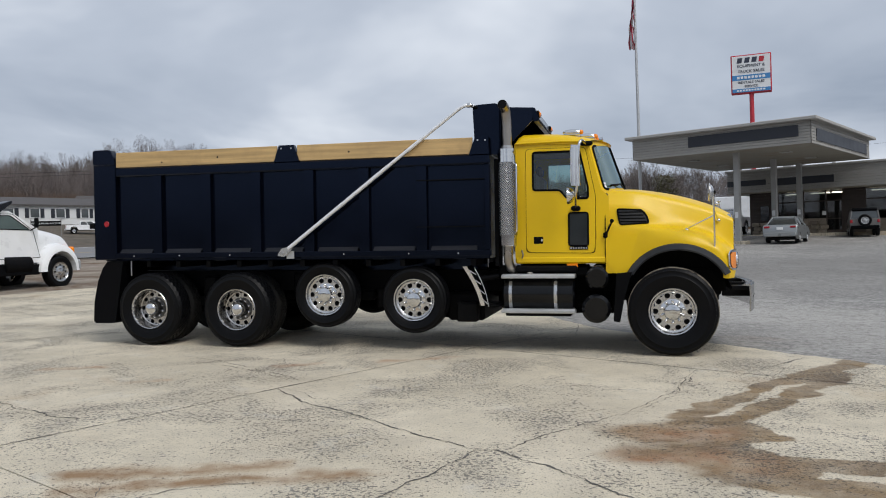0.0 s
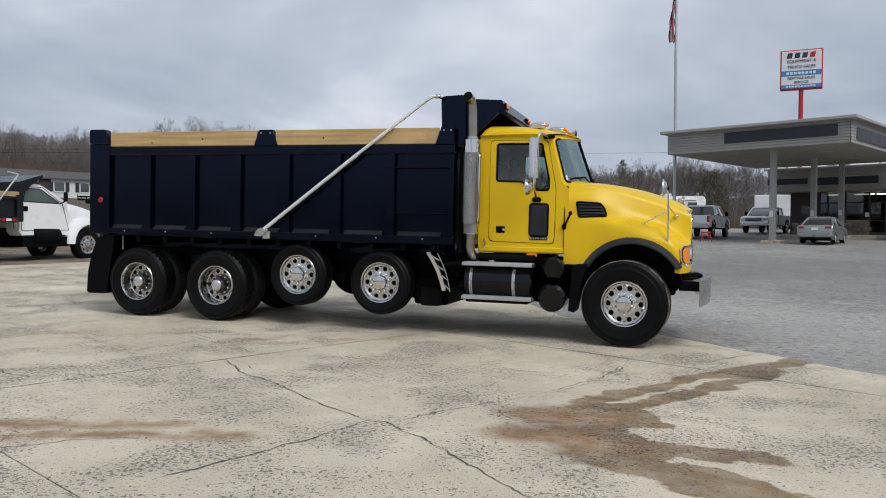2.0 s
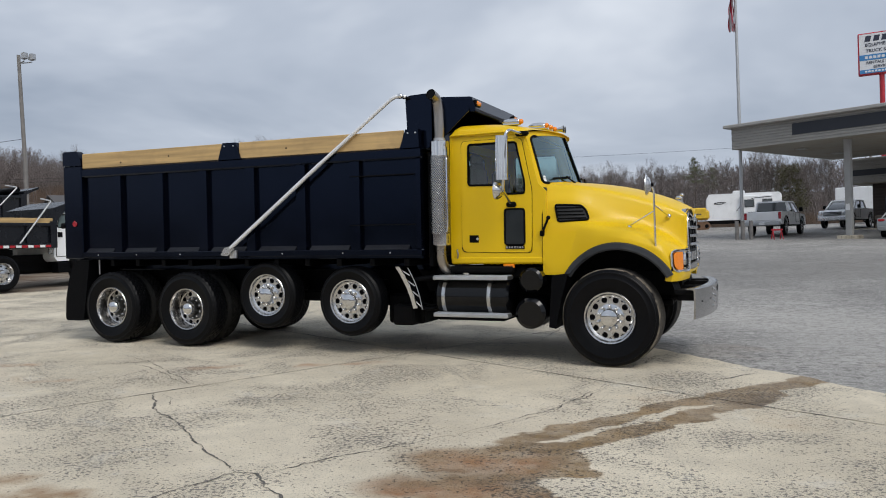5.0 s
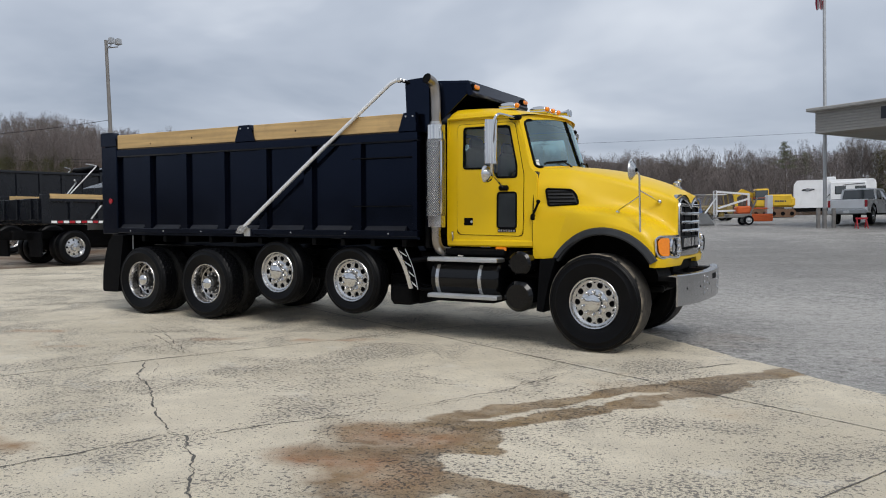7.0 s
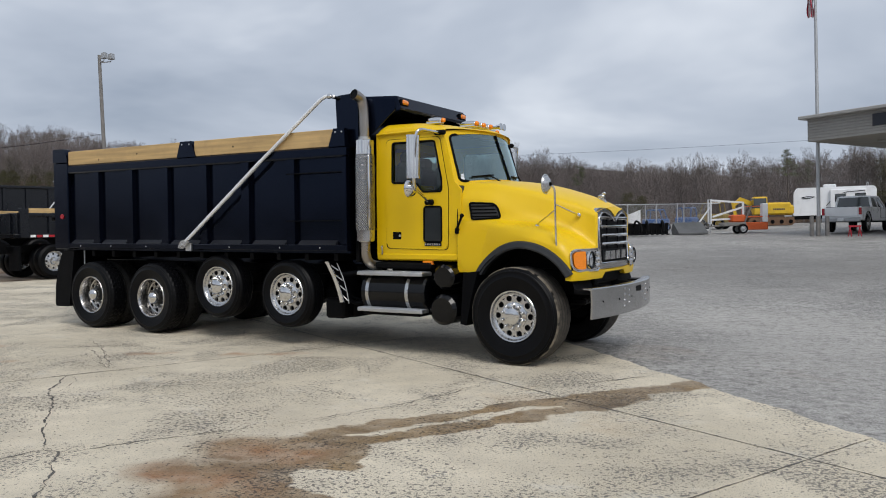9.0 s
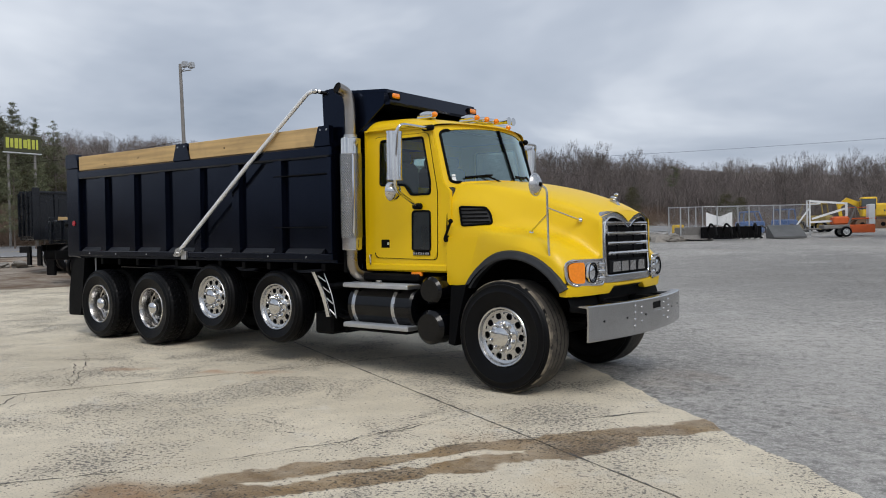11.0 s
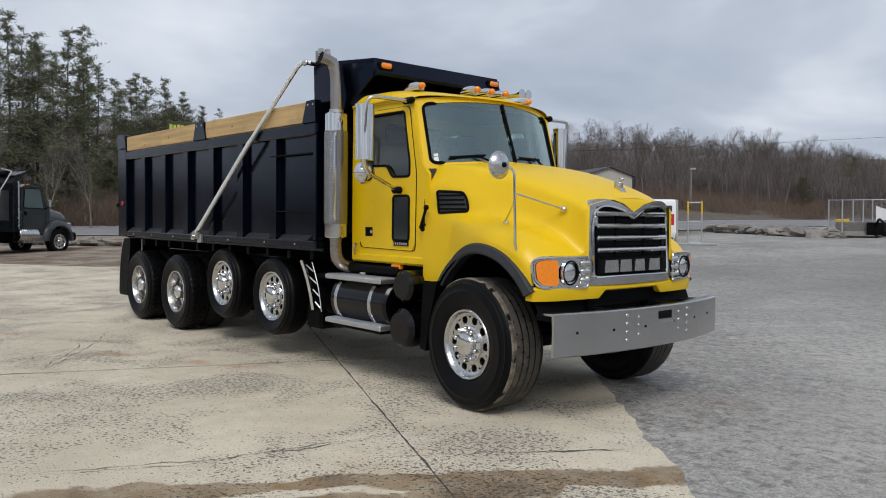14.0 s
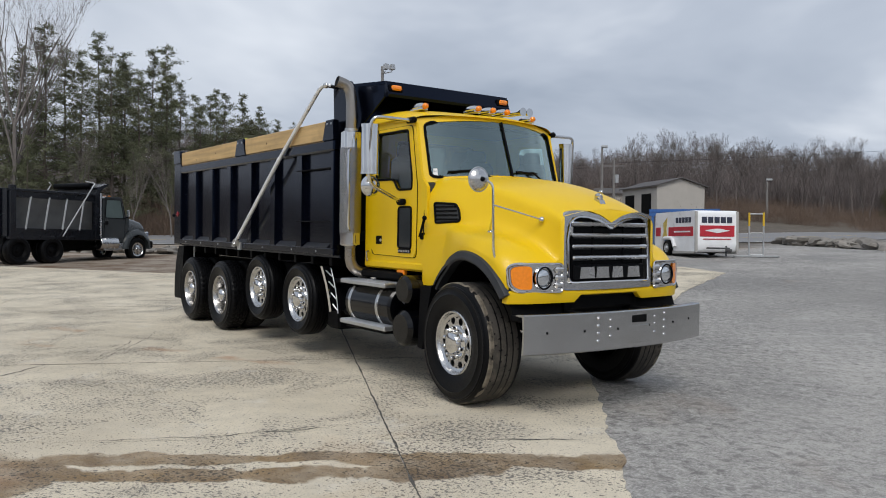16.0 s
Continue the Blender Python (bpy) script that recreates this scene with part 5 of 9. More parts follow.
# roof
g = Geo()
rows = []
NS, NU = 18, 40
for i in range(NS + 1):
    s = i / NS
    row = []
    for j in range(NU + 1):
        a = -1 + 2 * j / NU
        y = 0.945 * math.sin(a * math.pi / 2) if abs(a) < 1 else 0.945 * a
        u = y / 0.945
        edge = max(0.0, 1 - abs(u) ** 7) ** 0.36
        xf = -0.735 - 0.255 * u * u
        x = -1.955 + s * (xf + 1.955)
        roll = min(1.0, (s / 0.09)) ** 0.5 * (1 - max(0.0, (s - 0.4) / 0.6) ** 1.9 * 0.62)
        row.append(Vector((x, y, 2.66 + 0.018 * (1 - s) + 0.165 * edge * roll)))
    rows.append(row)
g.loft(rows, closed=False)
part("cab_roof", g, YELLOW, cab, "rounded yellow cab roof", angle=60)
BACK = [(-0.94, 1.15), (0.94, 1.15), (0.94, 2.70), (-0.94, 2.70)]
BWIN = rounded([(-0.56, 2.10), (0.56, 2.10), (0.56, 2.56), (-0.56, 2.56)], 0.07)
part("cab_back", panel_with_hole(BACK, BWIN, (0, 2.3), lambda a, b, h: (-1.95 + h, a, b), 0.03), YELLOW, cab, weld=0.0004)
part("rear_window", pane(BWIN, (0, 2.3), lambda a, b, h: (-1.935, a, b), 48, 1), glass("clear_rear_glass", (0.9, 0.95, 0.95, 1), 0.9), cab)
part("firewall", Geo().box(-0.80, -0.76, -0.9, 0.9, 1.15, 2.02, 0.01), DARKIN, cab)
part("dashboard", Geo().prism([(-0.80, 2.03), (-1.02, 2.06), (-1.12, 1.98), (-1.10, 1.7), (-0.80, 1.7)], -0.88, 0.88), DARKIN, cab, "dark dashboard")
part("headliner", Geo().box(-1.92, -1.04, -0.9, 0.9, 2.655, 2.672, 0.005), SEATM, cab)
for s in (-1, 1):
    seat = part("seat", Geo().box(-1.78, -1.30, s * 0.48 - 0.25, s * 0.48 + 0.25, 1.55, 1.70, 0.05), SEATM, cab, "grey cloth truck seat")
    part("seat_back", Geo().box(-1.84, -1.70, s * 0.48 - 0.25, s * 0.48 + 0.25, 1.66, 2.36, 0.06).box(-1.83, -1.73, s * 0.48 - 0.14, s * 0.48 + 0.14, 2.34, 2.5, 0.04), SEATM, seat)
wheel_rim = Geo().tube([(-1.18 - 0.09 * math.sin(a), 0.48 + 0.22 * math.cos(a), 1.98 + 0.2 * math.sin(a)) for a in [2 * math.pi * k / 28 for k in range(29)]], 0.016, 8)
part("steering_wheel", wheel_rim.tube([(-1.0, 0.48, 1.85), (-1.18, 0.48, 1.98)], 0.03, 8).tube([(-1.18, 0.27, 1.98), (-1.18, 0.69, 1.98)], 0.014, 6), BLACKPL, cab, "black steering wheel")

# lamps and horns on the roof
for i, y in enumerate((-0.74, -0.16, 0.04, 0.24, 0.76)):
    x, z = -0.99 - 0.16 * (abs(y) > 0.5), 2.826 - 0.012 * (abs(y) > 0.5)
    lamp = part("roof_lamp", Geo().sphere((x - 0.06, y, z + 0.022), 0.056, 16, 8, 2.3, 0.9, 0.75).box(x - 0.17, x + 0.04, y - 0.045, y + 0.045, z - 0.02, z + 0.008, 0.008), CHROME, truck, "chrome bullet cab roof lamp")
    part("lens", Geo().sphere((x + 0.052, y, z + 0.022), 0.036, 14, 8, 0.9, 1.0, 0.85), AMBER, lamp, "amber lens")
for y in (0.40, 0.50):
    part("air_horn", Geo().tube([(-1.25, y, 2.86), (-0.95, y, 2.86), (-0.90, y, 2.86), (-0.86, y, 2.86)], [0.012, 0.018, 0.032, 0.048], 16), CHROME, truck, "chrome air horn")

# hood and fenders: one moulded shell
HK = {  # ahead: crown, shoulder y z, waist y z, fender top y z, fender edge y z
    -0.79: (2.095, 0.80, 2.055, 0.925, 1.86, 0.945, 1.62, 0.95, 1.45),
    -0.45: (2.10, 0.78, 2.035, 0.90, 1.83, 0.935, 1.60, 0.96, 1.44),
    -0.20: (2.075, 0.74, 1.985, 0.855, 1.75, 0.95, 1.585, 1.03, 1.47),
    0.10: (2.02, 0.695, 1.905, 0.79, 1.66, 0.95, 1.555, 1.10, 1.44),
    0.40: (1.935, 0.645, 1.81, 0.72, 1.56, 0.92, 1.485, 1.115, 1.36),
    0.60: (1.852, 0.605, 1.735, 0.675, 1.455, 0.87, 1.40, 1.115, 1.285),
    0.74: (1.76, 0.60, 1.655, 0.62, 1.325, 0.80, 1.275, 1.095, 1.17),
}
ARC_X, ARC_Z, ARC_R = 0.085, 0.667, 0.688


def hood_keys(x):
    ks = sorted(HK)
    x = min(max(x, ks[0]), ks[-1])
    for i, (a, b) in enumerate(zip(ks, ks[1:])):
        if x <= b:
            s = (x - a) / (b - a)
            lo, hi = ks[max(0, i - 1)], ks[min(len(ks) - 1, i + 2)]
            out = []
            for o, p, q, r in zip(HK[lo], HK[a], HK[b], HK[hi]):
                m0, m1 = (q - o) / (b - lo) * (b - a), (r - p) / (hi - a) * (b - a)
                out.append((2 * s ** 3 - 3 * s * s + 1) * p + (s ** 3 - 2 * s * s + s) * m0 + (3 * s * s - 2 * s ** 3) * q + (s ** 3 - s * s) * m1)
            return out


def hood_section(x):
    c, sy, sz, wy, wz, fy, fz, ey, ez = hood_keys(x)
    dx = x - ARC_X
    low = ARC_Z + math.sqrt(max(0.0, ARC_R ** 2 - dx * dx)) if abs(dx) < ARC_R * 0.885 else 1.0
    low = max(low, 0.985)
    pts = [(0, c), (sy * 0.5, c - (c - sz) * 0.2), (sy * 0.86, c - (c - sz) * 0.62), (sy, sz), (sy + (wy - sy) * 0.45, sz - (sz - wz) * 0.4), (wy, wz), (wy + (fy - wy) * 0.45, fz + (wz - fz) * 0.22), (fy, fz), (fy + (ey - fy) * 0.7, fz - (fz - ez) * 0.38), (ey, ez), (ey + 0.01, max(low + 0.01, ez - (ez - low) * 0.5)), (ey + 0.012, min(low, ez - 0.02))]
    out = []
    for k in range(len(pts) - 1):
        p0, p1, p2, p3 = (Vector(pts[max(0, min(len(pts) - 1, k + d))]) for d in (-1, 0, 1, 2))
        for j in range(4):
            t = j / 4
            out.append(0.5 * (2 * p1 + (p2 - p0) * t + (2 * p0 - 5 * p1 + 4 * p2 - p3) * t * t + (3 * p1 - p0 - 3 * p2 + p3) * t ** 3))
    out.append(Vector(pts[-1]))
    return out


rows = []
xs = sorted(set([-0.79 + i * 0.03 for i in range(51)] + [0.74]))
for x in xs:
    sec = hood_section(x)
    front = max(0.0, (x - 0.35) / 0.39) ** 2
    row = []
    for sgn in (1, -1):
        half = [Vector((x + 0.06 * front - 0.08 * front * (abs(p.x) / 1.1) ** 2 - 0.7 * front * max(0.0, abs(p.x) - 0.9) ** 1.5, -sgn * p.x, p.y)) for p in sec]
        row += half[::-1] if sgn > 0 else half[1:]
    rows.append(row)
hood = part("hood", Geo().loft(rows, closed=False), YELLOW, truck, "yellow sloping hood with moulded fenders", angle=50)
last = rows[-1]
for sgn in (1, -1):
    rim_pts = [p for p in last if p.y * sgn > 0.57]
    inner = [Vector((p.x + 0.012, p.y * 0.99, 1.42 + (p.z - 1.42) * 0.98)) for p in rim_pts]
    base = [Vector((p.x + 0.014, sgn * min(1.08, max(0.57, abs(p.y) * 0.99)), min(1.08, p.z))) for p in rim_pts]
    part("nose_panel", Geo().loft([rim_pts, inner, base], closed=False), YELLOW, hood, angle=60)
g = Geo()
edge = []
for k in range(31):
    y = -1.10 + 2.2 * k / 30
    x = 0.80 - 0.08 * (abs(y) / 1.1) ** 2 - 0.7 * max(0.0, abs(y) - 0.9) ** 1.5
    dip = 0.94 if abs(y) > 0.38 else 1.0
    edge.append([Vector((x - 0.05, y, dip + 0.005)), Vector((x + 0.012, y, dip)), Vector((x + 0.026, y, 1.01)), Vector((x + 0.026, y, 1.035)), Vector((x + 0.008, y, 1.05)), Vector((x - 0.05, y, 1.05))])
g.loft(edge)
part("valance", g, YELLOW, hood, "yellow lower nose strip")
part("hood_seam", Geo().tube([(-0.795, s * y, z) for s, y, z in ((1, 0.95, 1.2), (1, 0.95, 1.6), (1, 0.93, 1.86), (1, 0.80, 2.05), (1, 0.4, 2.09), (-1, 0.0, 2.095), (-1, 0.4, 2.09), (-1, 0.80, 2.05), (-1, 0.93, 1.86), (-1, 0.95, 1.6), (-1, 0.95, 1.2))], 0.007, 6), BLACKF, hood)
for s in (-1, 1):
    # lower fender behind the wheel
    part("fender_tail", Geo().prism(rounded([(-0.79, 1.5), (-0.79, 1.17), (-0.69, 1.0), (-0.50, 1.0), (-0.44, 1.12), (-0.36, 1.22), (-0.30, 1.5)], 0.03), *((0.90, 0.968) if s > 0 else (-0.968, -0.90))), YELLOW, hood)
    # flare
    rings = []
    for k in range(37):
        a = radians(30 + (150 - 30) * k / 36)
        c, si = math.cos(a), math.sin(a)
        x0, z0 = ARC_X + ARC_R * c, ARC_Z + ARC_R * si
        ye = hood_keys(x0)[7]
        ring = []
        for dr, dy in ((0.012, -0.06), (0.018, 0.012), (0.006, 0.035), (-0.05, 0.045), (-0.068, 0.035), (-0.066, -0.06)):
            ring.append(Vector((ARC_X + (ARC_R + dr) * c, s * (max(ye, 0.99) + dy), ARC_Z + (ARC_R + dr) * si)))
        rings.append(ring)
    part("fender_flare", Geo().loft(rings), FLAREM, hood, "grey-black rubber fender flare")
    rings = []
    for k in range(25):
        a = radians(12 + 156 * k / 24)
        rings.append([Vector((ARC_X + 0.64 * math.cos(a), s * yy, ARC_Z + 0.64 * math.sin(a))) for yy in (1.06, 0.45)])
    part("wheel_liner", Geo().loft(rings, closed=False), BLACKF, hood, "dark wheel arch liner")
    part("splash_guard", Geo().prism([(-0.47, 1.02), (-0.66, 1.0), (-0.70, 0.40), (-0.62, 0.385), (-0.56, 0.7)], *((0.62, 1.07) if s > 0 else (-1.07, -0.62))), BLACKPL, truck, "black splash guard behind front wheel")
    # side vent
    v0 = [(-0.645, 1.815), (-0.345, 1.80), (-0.29, 1.74), (-0.255, 1.635), (-0.61, 1.618)]
    vent = rounded(v0, 0.03)

    def hood_y(x, z):
        sec = hood_section(x)
        for p, q in zip(sec, sec[1:]):
            if q.y <= z <= p.y and p.x > 0.3:
                return p.x + (q.x - p.x) * (p.y - z) / max(1e-6, p.y - q.y)
        return 0.93
    vn = part("side_vent", pane(vent, (-0.46, 1.715), lambda a, b, h, s=s: (a, s * (hood_y(a, b) + 0.004), b), 48, 4), DARKIN, hood, "black slatted side vent")
    part("vent_frame", seal(vent, lambda a, b, h, s=s: (a, s * (hood_y(a, b) + 0.006), b), 0.012), BLACKPL, vn)
    for k in range(4):
        z = 1.655 + k * 0.04
        x0, x1 = -0.61 - 0.007 * k, -0.285 - 0.018 * k
        part("slat", Geo().tube([(x, s * (hood_y(x, z) + 0.010), z) for x in (x0, (x0 + x1) / 2, x1)], 0.0075, 6), BLACKPL, vn)
    # head lamp
    def nose(y, d=0.0):
        return 0.828 - 0.105 * (abs(y) / 1.1) ** 2 - 0.7 * max(0.0, abs(y) - 0.9) ** 1.5 + d
    HL = rounded([(0.60, 1.038), (1.035, 1.042), (1.095, 1.09), (1.105, 1.25), (1.05, 1.278), (0.60, 1.278)], 0.035)
    hl = part("head_lamp", pane(HL, (0.84, 1.158), lambda a, b, h, s=s: (nose(a, 0.012), s * a, b), 56, 4), CHROME, hood, "chrome head lamp housing")
    part("lamp_bezel", seal(HL, lambda a, b, h, s=s: (nose(a, 0.016), s * a, b), 0.012), CHROME, hl, "chrome bezel")
    IND = rounded([(0.915, 1.06), (1.03, 1.065), (1.075, 1.105), (1.088, 1.235), (1.04, 1.258), (0.92, 1.258)], 0.03)
    part("indicator", pane(IND, (0.99, 1.155), lambda a, b, h, s=s: (nose(a, 0.026), s * a, b), 40, 3), AMBER, hl, "amber indicator lens")
    part("lamp_bowl", Geo().lathe([(0.102, 0.0), (0.10, 0.024), (0.09, 0.028), (0.086, 0.012), (0.03, -0.004), (0.001, -0.006)], (nose(0.80, 0.006), s * 0.80, 1.158), 36, "x"), CHROME, hl, "round chrome lamp bowl")
    part("lamp_ring", Geo().tube([(nose(0.80, 0.03), s * 0.80 + 0.088 * math.cos(q), 1.158 + 0.092 * math.sin(q)) for q in [2 * math.pi * k / 28 for k in range(29)]], 0.008, 6), BLACKPL, hl)
    part("lamp_lens", Geo().sphere((nose(0.80, 0.012), s * 0.80, 1.158), 0.08, 24, 12, 0.3, 1, 1), LENS, hl, "round clear lamp lens")
    for k in range(3):
        z = 1.065 + k * 0.066
        part("trim_rib", Geo().box(nose(0.64) - 0.0, nose(0.64) + 0.04, s * 0.635 - 0.052, s * 0.635 + 0.052, z, z + 0.056, 0.02, None), CHROME, hl)

# grille: heavy bright surround with a notched top
def ring_loop(wx, z0, z1, notch, r):
    return rounded([(-wx, z0), (wx, z0), (wx, z1 - 0.17), (wx * 0.945, z1 - 0.05), (wx * 0.80, z1), (0.30, z1 - 0.002), (0.15, z1 - 0.028), (0.0, z1 - notch), (-0.15, z1 - 0.028), (-0.30, z1 - 0.002), (-wx * 0.80, z1), (-wx * 0.945, z1 - 0.05), (-wx, z1 - 0.17)], r, 5)


GX = 0.79
part("notch_fill", Geo().loft([[Vector((GX + 0.004, y, 1.759 - 0.2 * y * y)) for y in (-0.34, -0.17, 0.0, 0.17, 0.34)], [Vector((GX + 0.016, y, z)) for y, z in ((-0.32, 1.738), (-0.16, 1.742), (0.0, 1.742), (0.16, 1.742), (0.32, 1.738))], [Vector((GX + 0.022, y, z)) for y, z in ((-0.28, 1.736), (-0.14, 1.705), (0.0, 1.64), (0.14, 1.705), (0.28, 1.736))]], closed=False), YELLOW, hood, "yellow nose point over the grille", angle=60)
OUT = ring_loop(0.605, 1.045, 1.742, 0.10, 0.06)
INN = ring_loop(0.522, 1.11, 1.685, 0.105, 0.045)
gr = part("grille_surround", panel_with_hole(OUT, INN, (0, 1.40), lambda a, b, h: (GX + 0.045 - h - 0.04 * (a / 0.6) ** 2 - 0.05 * (b - 1.1), a, b), 0.05, 140, 2), GRILLM, hood, "heavy brushed metal grille surround", weld=0.0004)
part("grille_lip", seal(INN, lambda a, b, h: (GX + 0.05 - 0.04 * (a / 0.6) ** 2 - 0.05 * (b - 1.1), a, b), 0.012), CHROME, gr)
part("grille_back", Geo().box(GX - 0.06, GX - 0.04, -0.52, 0.52, 1.10, 1.72, 0.004), DARKIN, gr)
for k in range(4):
    z = 1.31 + k * 0.098
    w = 0.49
    part("grille_bar", Geo().box(GX + 0.004, GX + 0.045 - 0.006 * k, -w, w, z, z + 0.036, 0.016), CHROME, gr, "bright horizontal grille bar")
for k in range(5):
    z = 1.245 + k * 0.098
    part("grille_mesh", Geo().box(GX - 0.03, GX - 0.012, -0.48, 0.48, z + 0.005, z + 0.055, 0.01), BLACKPL, gr)
for y in (-0.46, -0.20, 0.20, 0.46):
    part("grille_post", Geo().box(GX - 0.025, GX - 0.005, y - 0.01, y + 0.01, 1.14, 1.68, 0.004), BLACKPL, gr)
plate = part("name_plate", Geo().box(GX - 0.03, GX + 0.02, -0.46, 0.46, 1.125, 1.265, 0.012), BLACKPL, gr, "black plate under the grille bars")
for k, w in enumerate((0.19, 0.17, 0.15, 0.17)):
    y = -0.40 + k * 0.205
    # plain raised blocks in place of the maker's name
    part("name_block", Geo().prism([(y, 1.145), (y + w, 1.145), (y + w - 0.012, 1.245), (y + 0.012, 1.245)], GX + 0.018, GX + 0.034, "x"), ALU, plate, "plain bright raised block")
for y in (-0.49, 0.49):
    part("grille_badge", Geo().box(GX + 0.0, GX + 0.02, y - 0.016, y + 0.016, 1.52, 1.60, 0.006), ALU, gr)
part("hood_ornament", Geo().prism([(0.60, 1.838), (0.725, 1.775), (0.69, 1.845), (0.64, 1.862)], -0.034, 0.034).sphere((0.645, 0, 1.883), 0.028, 12, 8, 1.5, 0.7, 0.95).sphere((0.68, 0, 1.918), 0.021, 12, 8, 1.15, 0.9, 0.95).box(0.61, 0.632, -0.015, 0.015, 1.85, 1.895, 0.006).box(0.668, 0.688, -0.02, 0.02, 1.83, 1.89, 0.006), ALU, hood, "small chrome hood ornament")

# bumper
def bump_x(y, d=0.0):
    return 1.065 - 0.16 * (abs(y) / 1.18) ** 2.2 + d


rings = []
for k in range(41):
    y = -1.13 + 2.32 * k / 40
    rings.append([Vector((bump_x(y, dx), y, z)) for dx, z in ((-0.10, 0.868), (-0.015, 0.872), (0.0, 0.862), (0.002, 0.72), (0.0, 0.548), (-0.02, 0.538), (-0.02, 0.59), (-0.014, 0.72), (-0.02, 0.85), (-0.10, 0.856))])
bumper = part("bumper", Geo().loft(rings), BUMPM, truck, "wide brushed steel front bumper")
part("tow_slot", Geo().box(bump_x(0.1) - 0.02, bump_x(0.1) + 0.005, 0.0, 0.21, 0.755, 0.835, 0.012), BLACKF, bumper, "dark rectangular tow slot")
for y in (-0.40, 0.47):
    for z in (0.625, 0.69, 0.755, 0.82):
        part("bolt", Geo().sphere((bump_x(y, 0.002), y, z), 0.018, 12, 6, 0.5, 1, 1), ALU, bumper)
for y in (-0.26, 0.32):
    for z in (0.66, 0.735, 0.80):
        part("bolt", Geo().sphere((bump_x(y, 0.002), y, z), 0.015, 12, 6, 0.5, 1, 1), ALU, bumper)
for y, z in ((-0.92, 0.72), (-0.55, 0.72), (-0.17, 0.72), (0.24, 0.73), (0.62, 0.73), (0.92, 0.74)):
    part("bolt_hole", Geo().cyl((bump_x(y, -0.004), y, z), (bump_x(y, 0.005), y, z), 0.011, 10), BLACKF, bumper)
part("plate_patch", Geo().box(bump_x(0.1) - 0.01, bump_x(0.1) + 0.0035, -0.04, 0.24, 0.585, 0.74, 0.003), BUMPM, bumper)
for s in (-1, 1):
    part("bumper_arm", Geo().box(0.66, 1.02, s * 0.43 - 0.04, s * 0.43 + 0.04, 0.68, 0.86, 0.01), BLACKF, bumper)
    part("bumper_corner", Geo().box(0.70, 0.92, s * 0.97 - 0.12, s * 0.97 + 0.12, 0.80, 0.85, 0.01), BLACKF, bumper)
part("radiator_support", Geo().box(0.62, 0.72, -0.45, 0.45, 0.86, 1.08, 0.02).box(0.70, 0.80, -0.36, 0.36, 0.98, 1.03, 0.02), BLACKF, truck, "black radiator support")
part("front_spring", Geo().box(-0.6, 0.62, 0.40, 0.50, 0.62, 0.70, 0.02).box(-0.6, 0.62, -0.50, -0.40, 0.62, 0.70, 0.02), BLACKF, truck)

